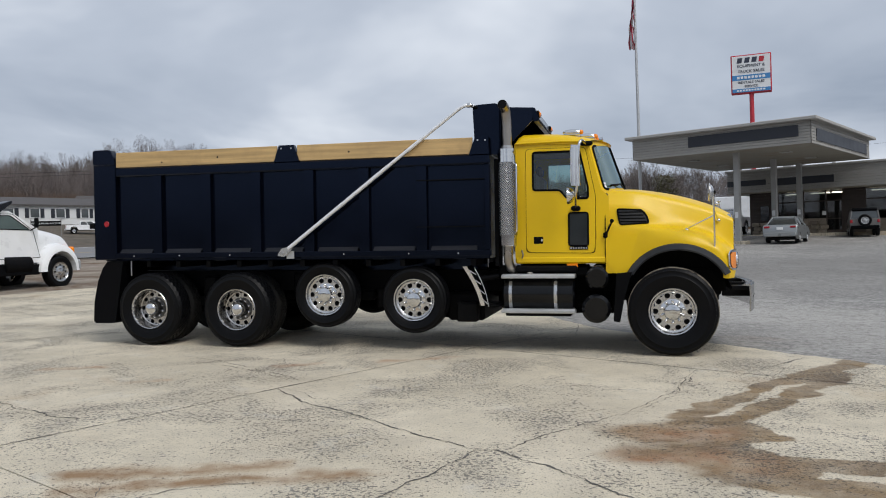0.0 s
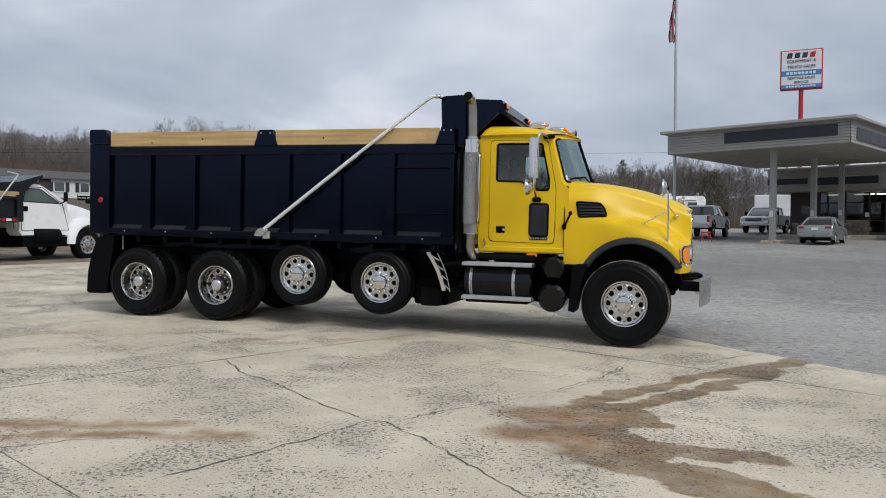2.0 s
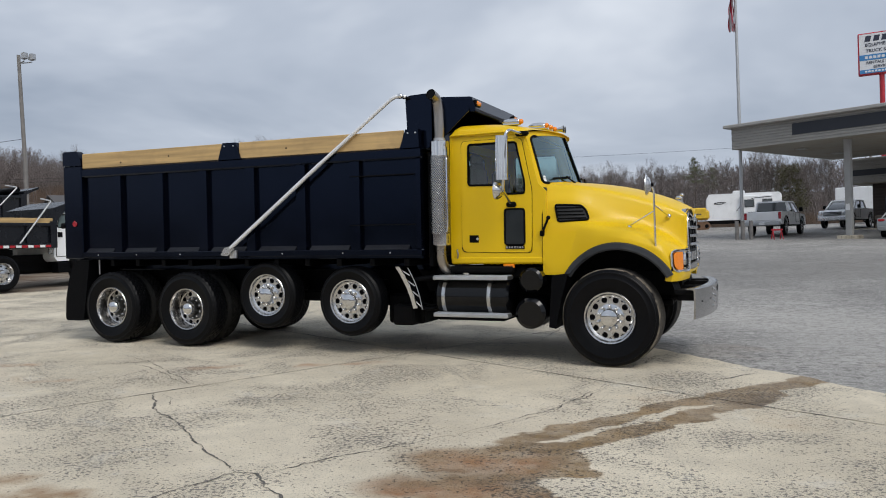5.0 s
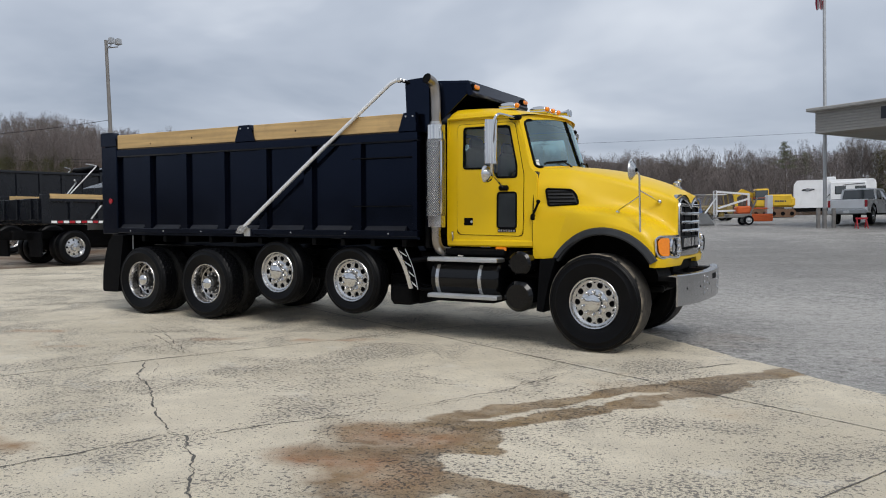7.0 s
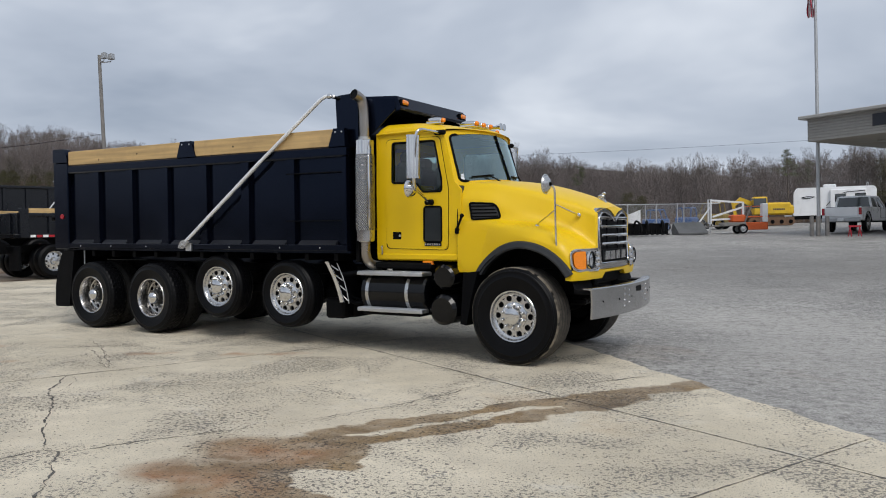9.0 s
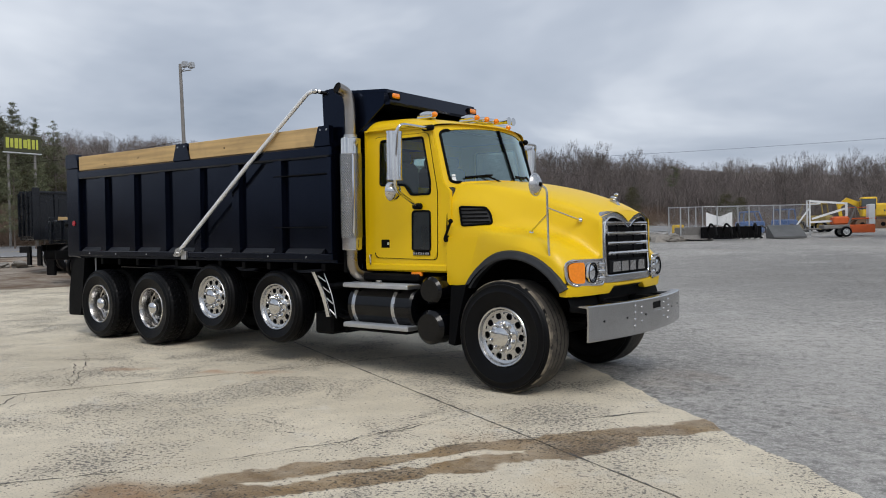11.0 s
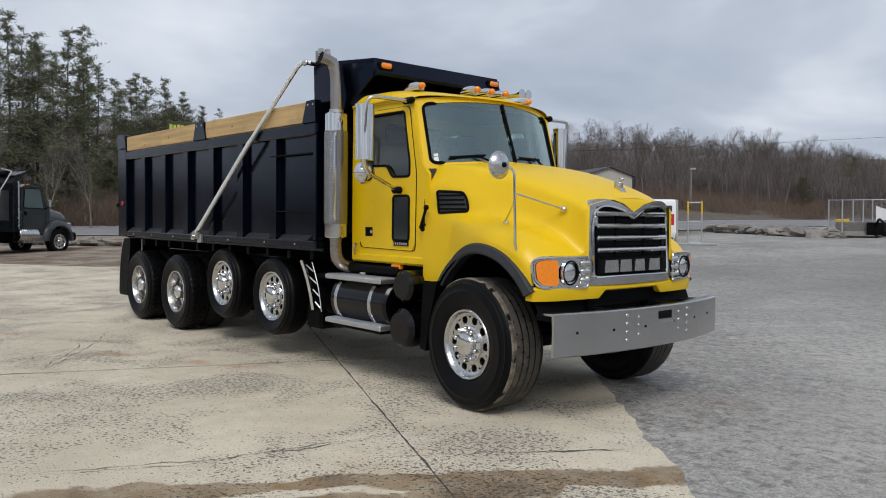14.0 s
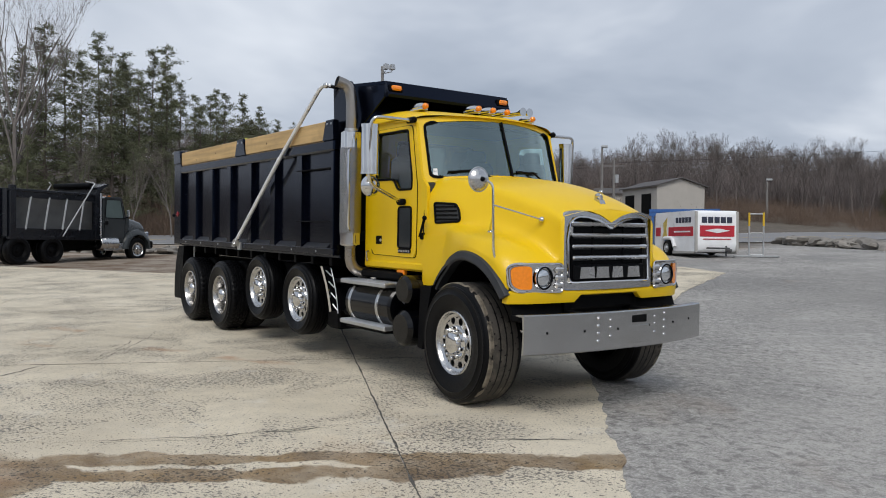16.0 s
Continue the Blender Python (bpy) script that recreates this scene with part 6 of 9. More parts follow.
# tank, steps and cans on both sides
for s in (-1, 1):
    def sd(a, b):
        return (a, b) if s > 0 else (-b, -a)
    tank = part("fuel_tank", Geo().cyl((-2.11, s * 0.87, 0.73), (-1.18, s * 0.87, 0.73), 0.245, 40, c=0.025), BLACKG, truck, "round black fuel tank")
    for x in (-2.0, -1.42):
        part("tank_strap", Geo().lathe([(0.246, -0.024), (0.252, -0.02), (0.252, 0.02), (0.246, 0.024)], (x, s * 0.87, 0.73), 40, "x"), ALU, tank, "bright tank strap")
        part("step_leg", Geo().prism([(x - 0.04, 0.93), (x + 0.04, 0.93), (x + 0.018, 0.80), (x - 0.018, 0.80)], *sd(1.03, 1.05)), BLACKPL, tank)
    part("filler_cap", Geo().cyl((-1.76, s * 0.93, 0.96), (-1.76, s * 0.93, 1.03), 0.05, 18, c=0.008), CHROME, tank, "chrome filler cap")
    for nm, z in (("upper_step", 0.945), ("lower_step", 0.50)):
        y0 = 0.93 if z > 0.8 else 1.0
        stp = part(nm, Geo().box(-2.11, -1.165, *sd(y0, 1.17), z, z + 0.045, 0.008), DULLAL, truck, "ribbed aluminium cab step")
        for k in range(6):
            y = y0 + 0.02 + (1.15 - y0 - 0.02) * k / 5
            part("tread_rib", Geo().box(-2.10, -1.175, *sd(y - 0.006, y + 0.006), z + 0.043, z + 0.052, 0.002), DULLAL, stp)
    part("step_bracket", Geo().box(-2.06, -1.22, *sd(0.5, 1.12), 0.46, 0.50, 0.01).box(-2.10, -1.15, *sd(0.6, 1.0), 1.02, 1.10, 0.02), BLACKF, truck)
    part("air_tank", Geo().cyl((-0.90, s * 0.55, 0.945), (-0.90, s * 1.13, 0.945), 0.145, 32, c=0.03), BLACKG, truck, "round black air tank end")
    part("air_tank", Geo().cyl((-0.91, s * 0.55, 0.56), (-0.91, s * 1.14, 0.56), 0.182, 32, c=0.04), BLACKG, truck, "round black air tank end")
    # quarter fender with bright edge and stays
    qf = []
    for k in range(13):
        t = k / 12
        x = -2.60 + 0.235 * t + 0.03 * math.sin(t * math.pi)
        qf.append((x, 1.10 - 0.51 * t))
    g = Geo().loft([[Vector((x, s * 0.62, z)), Vector((x, s * 1.15, z)), Vector((x + 0.02, s * 1.15, z + 0.004)), Vector((x + 0.02, s * 0.62, z + 0.004))] for x, z in qf])
    quarter = part("quarter_fender", g, BLACKPL, truck, "black quarter fender with chrome edge")
    part("chrome_edge", Geo().loft([[Vector((x - 0.012, s * 1.145, z)), Vector((x + 0.04, s * 1.145, z + 0.006)), Vector((x + 0.04, s * 1.165, z + 0.006)), Vector((x - 0.012, s * 1.165, z))] for x, z in qf]), CHROME, quarter, "chrome edge strip")
    rail = [(x + 0.13 - 0.05 * k / 12, s * 1.10, z - 0.015) for k, (x, z) in enumerate(qf)]
    part("stay_rail", Geo().tube(rail[::2], 0.006, 8), DULLAL, quarter, "bright curved stay")
    for k in (1, 4, 7, 10):
        part("stay", Geo().tube([(qf[k][0] + 0.03, s * 1.13, qf[k][1]), (rail[k][0], s * 1.10, rail[k][2] - 0.05)], 0.008, 8), DULLAL, quarter)
    part("stay_bar", Geo().tube([(-2.45, s * 1.05, 0.93), (-2.16, s * 1.0, 0.97)], 0.035, 12), BLACKPL, quarter)
part("air_line", Geo().tube([(-2.42, -0.95, 0.62), (-2.25, -1.0, 0.56), (-2.05, -0.9, 0.62)], 0.022, 8, 0.1).tube([(-2.42, -0.9, 0.66), (-2.2, -0.95, 0.60), (-2.05, -0.86, 0.66)], 0.016, 8, 0.1), BLACKPL, truck, "black air lines")
part("battery_box", Geo().box(-2.75, -2.45, -1.0, -0.5, 0.36, 0.62, 0.03).box(-2.2, -1.0, -0.85, -0.45, 0.95, 1.1, 0.03), BLACKF, truck)
part("tailgate_latch", Geo().box(-8.20, -8.08, -1.19, -1.12, 1.68, 1.76, 0.01).cyl((-8.13, -1.22, 1.72), (-8.13, -1.1, 1.72), 0.02, 10), BLACKF, truck)

# ---- the store, its forecourt and the things round the lot ----
SIDING = material("grey_metal_siding", (0.30, 0.29, 0.27), 0.6, vary=0.08, scale=1.2, bump=0.02, dirt=(0.26, 0.25, 0.23), dirt_amount=0.4)
TRIMG = material("pale_grey_trim", (0.37, 0.36, 0.34), 0.6, vary=0.08, scale=2)
NAVY = material("dark_navy_panel", (0.018, 0.021, 0.03), 0.45, vary=0.15, scale=1.5)
SOFFIT = material("stained_cream_soffit", (0.30, 0.28, 0.235), 0.75, vary=0.1, scale=0.8, dirt=(0.24, 0.16, 0.10), dirt_amount=0.55)
POSTM = material("grey_post_paint", (0.33, 0.33, 0.32), 0.6, vary=0.1, scale=3)
BROWNW = material("dark_brown_boards", (0.045, 0.033, 0.027), 0.7, vary=0.25, scale=3, bump=0.08)
STONEM = material("tan_stone", (0.22, 0.185, 0.145), 0.85, vary=0.3, scale=7, bump=0.2, per_object=0.5)
ROOFM = material("dark_grey_shingle", (0.09, 0.085, 0.085), 0.9, vary=0.2, scale=2, bump=0.1)
STOREGL = material("dark_store_glass", (0.02, 0.022, 0.025), 0.05, vary=0.1, scale=1, coat=0.6)
REDP = material("red_paint", (0.45, 0.02, 0.035), 0.45, vary=0.12, scale=3)
BLUEP = material("blue_paint", (0.03, 0.11, 0.32), 0.5, vary=0.15, scale=3)
SIGNW = material("white_sign_face", (0.72, 0.73, 0.74), 0.5, vary=0.05, scale=2)
SIGNB = material("sign_blue", (0.05, 0.22, 0.48), 0.5, vary=0.06, scale=2)
INK = material("dark_sign_ink", (0.03, 0.035, 0.06), 0.6, vary=0.1, scale=4)
DULLGREY = material("dull_grey_steel", (0.085, 0.087, 0.088), 0.55, vary=0.4, scale=2, bump=0.05)
TRUCKGL = material("pale_truck_glass", (0.10, 0.135, 0.135), 0.05, vary=0.25, scale=1.5, coat=1.0)
BEDM = material("black_bed_paint", (0.004, 0.005, 0.008), 0.26, vary=0.2, scale=2, spec=0.45)
WHITEV = material("white_vehicle_paint", (0.84, 0.85, 0.86), 0.3, vary=0.05, scale=2, coat=0.4, dirt=(0.5, 0.48, 0.44), dirt_amount=0.2)
SILVER = material("silver_vehicle_paint", (0.27, 0.285, 0.29), 0.3, 0.4, vary=0.05, scale=2, coat=0.4)
GREYV = material("grey_vehicle_paint", (0.17, 0.165, 0.16), 0.35, 0.2, vary=0.06, scale=2, coat=0.3)
DARKV = material("charcoal_truck_paint", (0.035, 0.04, 0.042), 0.25, vary=0.15, scale=2, coat=0.3)
CARGL = material("dark_car_glass", (0.05, 0.058, 0.06), 0.05, vary=0.1, scale=2, coat=1.0)
ORANGE = material("orange_machine_paint", (0.62, 0.11, 0.02), 0.45, vary=0.12, scale=3)
MACHY = material("machine_yellow", (0.66, 0.42, 0.02), 0.5, vary=0.12, scale=2, dirt=(0.2, 0.14, 0.06), dirt_amount=0.3)
RUSTM = material("rusty_steel", (0.15, 0.085, 0.05), 0.85, vary=0.3, scale=5, bump=0.1)
GALV = material("galvanised_steel", (0.45, 0.46, 0.47), 0.5, 0.6, vary=0.12, scale=6)
POLEM = material("weathered_pole", (0.20, 0.19, 0.18), 0.8, vary=0.2, scale=4, bump=0.08)
ROCKM = material("broken_concrete_rock", (0.20, 0.185, 0.165), 0.9, vary=0.3, scale=2.5, bump=0.2, bump_scale=18, per_object=0.5)
WHITESID = material("white_vinyl_siding", (0.66, 0.67, 0.67), 0.6, vary=0.06, scale=1.5)
SHEDM = material("tan_metal_shed", (0.42, 0.395, 0.36), 0.6, vary=0.08, scale=1)
LAMPON = bpy.data.materials.new("lit_tube")
LAMPON.use_nodes = True
LAMPON.node_tree.nodes["Principled BSDF"].inputs["Emission Color"].default_value = (1.0, 0.93, 0.78, 1)
LAMPON.node_tree.nodes["Principled BSDF"].inputs["Emission Strength"].default_value = 2.2


def text_mesh(s, size, mat, name):
    """Letters in the built-in font as a mesh, upright in x and z, centred."""
    cu = bpy.data.curves.new(name, "FONT")
    cu.body, cu.size, cu.extrude, cu.align_x, cu.align_y = s, size, 0.01, "CENTER", "CENTER"
    ob = bpy.data.objects.new(name, cu)
    scene.collection.objects.link(ob)
    dg = bpy.context.evaluated_depsgraph_get()
    me = bpy.data.meshes.new_from_object(ob.evaluated_get(dg))
    bpy.data.objects.remove(ob)
    me.transform(pose(0, 0, 0, 90, 0, 0))
    me.materials.clear()
    me.materials.append(mat)
    return me


def at_ground(x, y, yaw=0.0, lift=0.0):
    return pose(x, y, ground_z(x, y) + lift, 0, 0, yaw)


# canopy: x along the front from its left end, y to the back
CAN = pose(11.4, 47.95, 0, 0, 0, math.degrees(math.atan2(-0.647, 0.762)))
canopy = thing("fuel_canopy", CAN, "flat grey forecourt canopy with navy band panels", "canopy")
CWD, CDP, ZB, ZT = 10.9, 13.9, 6.29, 7.53
part("soffit", Geo().box(0.35, CWD - 0.35, 0.35, CDP - 0.35, ZB + 0.02, ZB + 0.12, 0.01), SOFFIT, canopy, "stained cream soffit")
part("roof_deck", Geo().box(-0.05, CWD + 0.05, -0.05, CDP + 0.05, ZT - 0.02, ZT + 0.16, 0.03), TRIMG, canopy, "pale roof edge")
for k in range(8):
    z0 = ZB + (ZT - ZB) * k / 8
    z1 = z0 + (ZT - ZB) / 8 - 0.012
    part("fascia_board", Geo().box(0.3, CWD - 0.3, 0.30, 0.36, z0, z1, 0.012), SIDING, canopy)
    part("fascia_board", Geo().box(CWD - 0.36, CWD - 0.30, 0.3, CDP - 0.3, z0, z1, 0.012), SIDING, canopy)
    part("fascia_board", Geo().box(0.30, 0.36, 0.3, CDP - 0.3, z0, z1, 0.012), SIDING, canopy)
    part("fascia_board", Geo().box(0.3, CWD - 0.3, CDP - 0.36, CDP - 0.3, z0, z1, 0.012), SIDING, canopy)
part("band_panel", Geo().box(3.85, 9.95, 0.26, 0.32, 6.70, 7.32, 0.01), NAVY, canopy, "long dark navy blank panel")
part("band_panel", Geo().box(CWD - 0.34, CWD - 0.26, 1.2, 12.7, 6.50, 7.16, 0.01), NAVY, canopy, "long dark navy blank panel")
for b in (1.9, 8.0, 12.9):
    x, y = 6.06 + 0.03 * (b - 1.9), b
    wp = CAN @ Vector((x, y, 0))
    zg = ground_z(wp.x, wp.y)
    post = part("post", Geo().box(x - 0.16, x + 0.16, y - 0.16, y + 0.16, zg - 0.05, ZB + 0.05, 0.02), POSTM, canopy, "square grey steel post")
    part("post_base", Geo().box(x - 0.55, x + 0.55, y - 0.35, y + 0.35, zg - 0.1, zg + 0.16, 0.03), CONCRETE, post, "raised concrete island")
    part("post_notice", Geo().box(x - 0.12, x + 0.08, y - 0.175, y - 0.165, zg + 1.5, zg + 1.85, 0.002), SIGNW, post)
for a, b in ((2.6, 4), (2.6, 9), (8.2, 4), (8.2, 9)):
    part("soffit_light", Geo().box(a - 0.3, a + 0.3, b - 0.3, b + 0.3, ZB - 0.04, ZB + 0.03, 0.01), TRIMG, canopy)

# store: x along its front from the canopy's left end, y to the back
STO = pose(21.53, 59.71, 0, 0, 0, math.degrees(math.atan2(-0.647, 0.762)))
store = thing("store_building", STO, "low brown store with grey fascia and lit windows", "building")
part("back_wall", Geo().box(1.95, 26, 6.0, 6.25, 0.9, 6.0, 0.02).box(1.9, 2.15, 0.3, 6.0, 0.9, 6.0, 0.02), BROWNW, store)
part("shop_floor", Geo().box(2.0, 26, 0.3, 6.0, 1.0, 1.45, 0.02), CONCRETE, store)
part("walkway", Geo().box(1.0, 26, -1.2, 0.3, 0.8, 1.50, 0.02), CONCRETE, store, "raised concrete walkway")
part("shop_ceiling", Geo().box(2.0, 26, 0.2, 6.1, 4.6, 4.7, 0.01), SIGNW, store)
for a, b in ((2.1, 4.0), (5.45, 5.75), (8.3, 9.75), (13.5, 14.2), (18.5, 19.2)):
    for k in range(14):
        z0 = 1.5 + k * 0.225
        part("wall_board", Geo().box(a, b, 0.16, 0.24, z0, z0 + 0.215, 0.01), BROWNW, store)
rs = random.Random(9)
for k in range(9):
    for r in range(3):
        if 2.1 + k * 0.4 < 7.1:
            x0 = 2.1 + k * 0.58 + 0.12 * (r % 2)
            part("stone", Geo().box(x0, x0 + 0.54, 0.02 + rs.uniform(0, 0.05), 0.18, 1.48 + r * 0.3, 1.76 + r * 0.3, 0.04), STONEM, store)
for a, b, z0 in ((4.0, 5.45, 2.55), (5.75, 7.25, 2.55), (9.75, 13.5, 2.4), (14.2, 18.5, 2.4)):
    w = part("shop_window", Geo().box(a, b, 0.18, 0.22, z0, 4.45, 0.005), glass("shop_glass", (0.7, 0.75, 0.75, 1), 0.5), store, "tinted shop window")
    for q in (a, b):
        part("window_frame", Geo().box(q - 0.04, q + 0.04, 0.14, 0.24, z0, 4.5, 0.01), BROWNW, w)
    part("transom", Geo().box(a, b, 0.14, 0.24, 3.72, 3.80, 0.01), BROWNW, w)
    part("window_wall", Geo().box(a, b, 0.15, 0.25, 1.5, z0, 0.01), STONEM, w)
    part("tube_light", Geo().box(a + 0.1, b - 0.1, 1.6, 1.7, 4.35, 4.43, 0.02), LAMPON, store, "lit ceiling tube")
    part("goods_shelf", Geo().box(a + 0.2, b - 0.3, 2.6, 3.1, 1.45, 3.0, 0.03), GREYV, store)
door = part("door", Geo().box(7.3, 8.3, 0.16, 0.2, 1.5, 3.75, 0.01), glass("door_glass", (0.55, 0.5, 0.45, 1), 0.4), store, "dark glass shop door")
for a, b, c, d in ((7.25, 7.33, 1.5, 3.8), (8.24, 8.32, 1.5, 3.8), (7.25, 8.32, 3.72, 3.82), (7.25, 8.32, 2.45, 2.53), (7.25, 8.32, 1.48, 1.7)):
    part("door_frame", Geo().box(a, b, 0.12, 0.22, c, d, 0.01), BROWNW, door)
part("door_notice", Geo().box(7.0, 7.25, 0.10, 0.12, 2.75, 3.05, 0.002), SIGNW, store)
part("tube_light", Geo().box(7.3, 8.3, 1.6, 1.7, 4.35, 4.43, 0.02), LAMPON, store, "lit ceiling tube")
for k in range(8):
    z0 = 4.62 + k * 0.19
    part("fascia_board", Geo().box(0.75, 27, -1.05, -0.98, z0, z0 + 0.18, 0.01), SIDING, store)
    part("fascia_board", Geo().box(0.75, 0.82, -0.98, 6.3, z0, z0 + 0.18, 0.01), SIDING, store)
part("fascia_panel", Geo().box(0.76, 3.55, -1.09, -1.04, 5.1, 5.5, 0.01), NAVY, store, "dark navy blank panel")
part("fascia_panel", Geo().box(3.95, 8.1, -1.09, -1.04, 5.0, 5.5, 0.01), NAVY, store, "dark navy blank panel")
part("store_roof", Geo().box(0.6, 27.1, -1.2, 6.5, 6.13, 6.28, 0.03), TRIMG, store)
part("store_soffit", Geo().box(0.8, 27, -1.0, 6.2, 4.55, 4.62, 0.01), SOFFIT, store)
part("roof_gear", Geo().box(4.0, 4.6, 1.5, 2.1, 6.28, 6.75, 0.03).box(5.2, 5.5, 1.5, 1.9, 6.28, 6.7, 0.03), GALV, store)
part("roof_vent", Geo().cyl((7.4, 2, 6.28), (7.4, 2, 6.8), 0.12, 10), GALV, store)
part("payphone_box", Geo().box(2.75, 3.35, 0.05, 0.16, 2.5, 3.6, 0.03), STOREGL, store, "dark wall box")

# tall sign
SG = pose(29.75, 74.2, -0.43, 0, 0, -22) @ Matrix.Scale(1.283, 4)
sign = thing("pylon_sign", SG, "tall red-framed white and blue dealer sign on a pole", "sign")
part("pole", Geo().cyl((0, 0, 1.2), (0, 0, 12.0), 0.16, 16), REDP, sign, "red steel pole")
part("frame", Geo().box(-1.40, 1.40, -0.28, 0.28, 11.98, 14.82, 0.04), REDP, sign, "red sign frame")
face = part("face", Geo().box(-1.31, 1.31, -0.30, -0.27, 12.06, 14.74, 0.01), SIGNW, sign, "white sign face")
part("blue_band", Geo().box(-1.31, 1.31, -0.312, -0.296, 12.95, 13.33, 0.003), SIGNB, face)
part("blue_band", Geo().box(-1.31, 1.31, -0.312, -0.296, 12.06, 12.32, 0.003), SIGNB, face)
for k, (x0, w) in enumerate(((-0.98, 0.42), (-0.47, 0.42), (0.02, 0.42), (0.52, 0.42))):
    part("logo_block", Geo().prism([(x0, 14.22), (x0 + w - 0.08, 14.22), (x0 + w, 14.60), (x0 + 0.08, 14.60)], -0.315, -0.298), INK if k < 3 else REDP, face)
for words, z, size, mt in (("EQUIPMENT &", 13.98, 0.30, INK), ("TRUCK SALES", 13.58, 0.30, INK), ("RENTALS SALES", 12.78, 0.26, INK), ("SERVICE", 12.48, 0.26, INK)):
    o = part("lettering", text_mesh(words, size, mt, "lettering"), None, face)
    o.matrix_local = pose(0, -0.312, z)
for k in range(8):
    part("number_bar", Geo().box(-0.98 + k * 0.25, -0.80 + k * 0.25, -0.318, -0.308, 13.05, 13.23, 0.003), SIGNW, face)
for k in range(10):
    part("address_bar", Geo().box(-1.0 + k * 0.2, -0.86 + k * 0.2, -0.318, -0.308, 12.13, 12.25, 0.003), SIGNW, face)

# flagpole with a limp flag
FP = at_ground(12.5, 49.0)
flagpole = thing("flagpole", FP, "grey steel flagpole with a limp flag", "flagpole")
part("pole", Geo().tube([(0, 0, -0.1), (0, 0, 6), (-0.05, 0, 15.5), (-0.1, 0, 22)], [0.10, 0.095, 0.075, 0.05], 14), GALV, flagpole)
rows = []
for i in range(30):
    z = 12.2 + 4.2 * i / 29
    rows.append([Vector((-0.12 - 0.36 * s * (0.55 + 0.45 * math.sin(i * 0.16 + 0.8)) + 0.03 * math.sin(i * 0.9 + s * 9), 0.16 * math.sin(s * 9 + i * 0.12), z)) for s in [k / 12 for k in range(13)]])
m, t, b = nodes_of("striped_flag_cloth")
co = t.nodes.new("ShaderNodeTexCoord")
sx = t.nodes.new("ShaderNodeSeparateXYZ")
t.links.new(co.outputs["Object"], sx.inputs[0])
wv = maths(t, "SINE", maths(t, "ADD", maths(t, "MULTIPLY", sx.outputs["X"], 36.0), maths(t, "MULTIPLY", sx.outputs["Z"], 1.6)), 0.0)
t.links.new(mixed(t, ranged(t, wv, -0.15, 0.15), (0.38, 0.03, 0.06, 1), (0.55, 0.55, 0.56, 1)), b.inputs["Base Color"])
b.inputs["Roughness"].default_value = 0.85
part("flag", Geo().loft(rows, closed=False), m, flagpole, "red and white striped flag hanging limp")
for x, y in ((12.0, 48.1), (12.75, 47.95), (12.3, 48.0)):
    tagged(part("bollard", Geo().cyl((0, 0, -0.1), (0, 0, 1.08), 0.11, 14, c=0.02), POLEM), "dark steel bollard by the flagpole", "bollard", "bollards by the flagpole").matrix_world = at_ground(x, y)

# light pole
lpole = thing("light_pole", at_ground(-23.7, 35.2), "leaning grey wooden pole with floodlights", "light pole")
part("pole", Geo().tube([(0, 0, -0.2), (-0.05, 0, 5), (-0.2, 0, 10.1)], [0.115, 0.10, 0.08], 12), POLEM, lpole)
for dx, dy in ((0.22, -0.16), (0.40, 0.16)):
    fl = part("floodlight", Geo().prism([(dx - 0.10, 9.84), (dx + 0.15, 9.88), (dx + 0.11, 10.16), (dx - 0.06, 10.12)], dy - 0.13, dy + 0.13), GALV, lpole, "pale floodlight head")
    part("bracket", Geo().tube([(-0.2, 0, 9.7), (dx, dy, 9.75)], 0.03, 8), GALV, fl)


def bg_wheel(parent, x, y, z, r, w, side, rim_mat, deep=False):
    key = (r, w, rim_mat.name, deep)
    if key not in _wheel_mesh:
        d = 0.1 if deep else 0.03
        ty = Geo().lathe([(r * 0.58, 0.03), (r * 0.62, 0.0), (r * 0.85, -0.012), (r * 0.97, 0.02), (r, 0.05), (r, w - 0.05), (r * 0.97, w - 0.02), (r * 0.6, w)], (0, 0, 0), 32)
        rm = Geo().lathe([(r * 0.60, 0.0), (r * 0.57, 0.02), (r * 0.50, d), (r * 0.32, d - 0.01), (r * 0.22, d - 0.02), (r * 0.17, d - 0.07), (0.001, d - 0.08)], (0, 0, 0), 24)
        hole = Geo().cyl((0, d - 0.012, 0), (0, d + 0.03, 0), r * 0.055, 8)
        _wheel_mesh[key] = (mesh_of("wheel", ty, TYRE, 30), mesh_of("rim", rm, rim_mat, 30), mesh_of("hand_hole", hole, BLACKF, 30))
    a, b, c = _wheel_mesh[key]
    o = part("wheel", a, None, parent)
    o.matrix_local = pose(x, y, z, 0, 0, 180 if side > 0 else 0)
    part("rim", b, None, o)
    for k in range(8):
        q = 2 * math.pi * k / 8
        part("hand_hole", c, None, o).matrix_local = pose(r * 0.41 * math.cos(q), 0, r * 0.41 * math.sin(q))
    return o


def arched(lower, wheels, r, floor):
    """An outline whose underside rises over the wheels. lower runs from rear to front along the top."""
    out = list(lower)
    for x in sorted(wheels, reverse=True):
        out.append((x + r * 1.12, floor))
        for k in range(1, 8):
            a = math.pi * k / 8
            out.append((x + r * 1.12 * math.cos(a), floor + r * 1.12 * math.sin(a)))
        out.append((x - r * 1.12, floor))
    return out


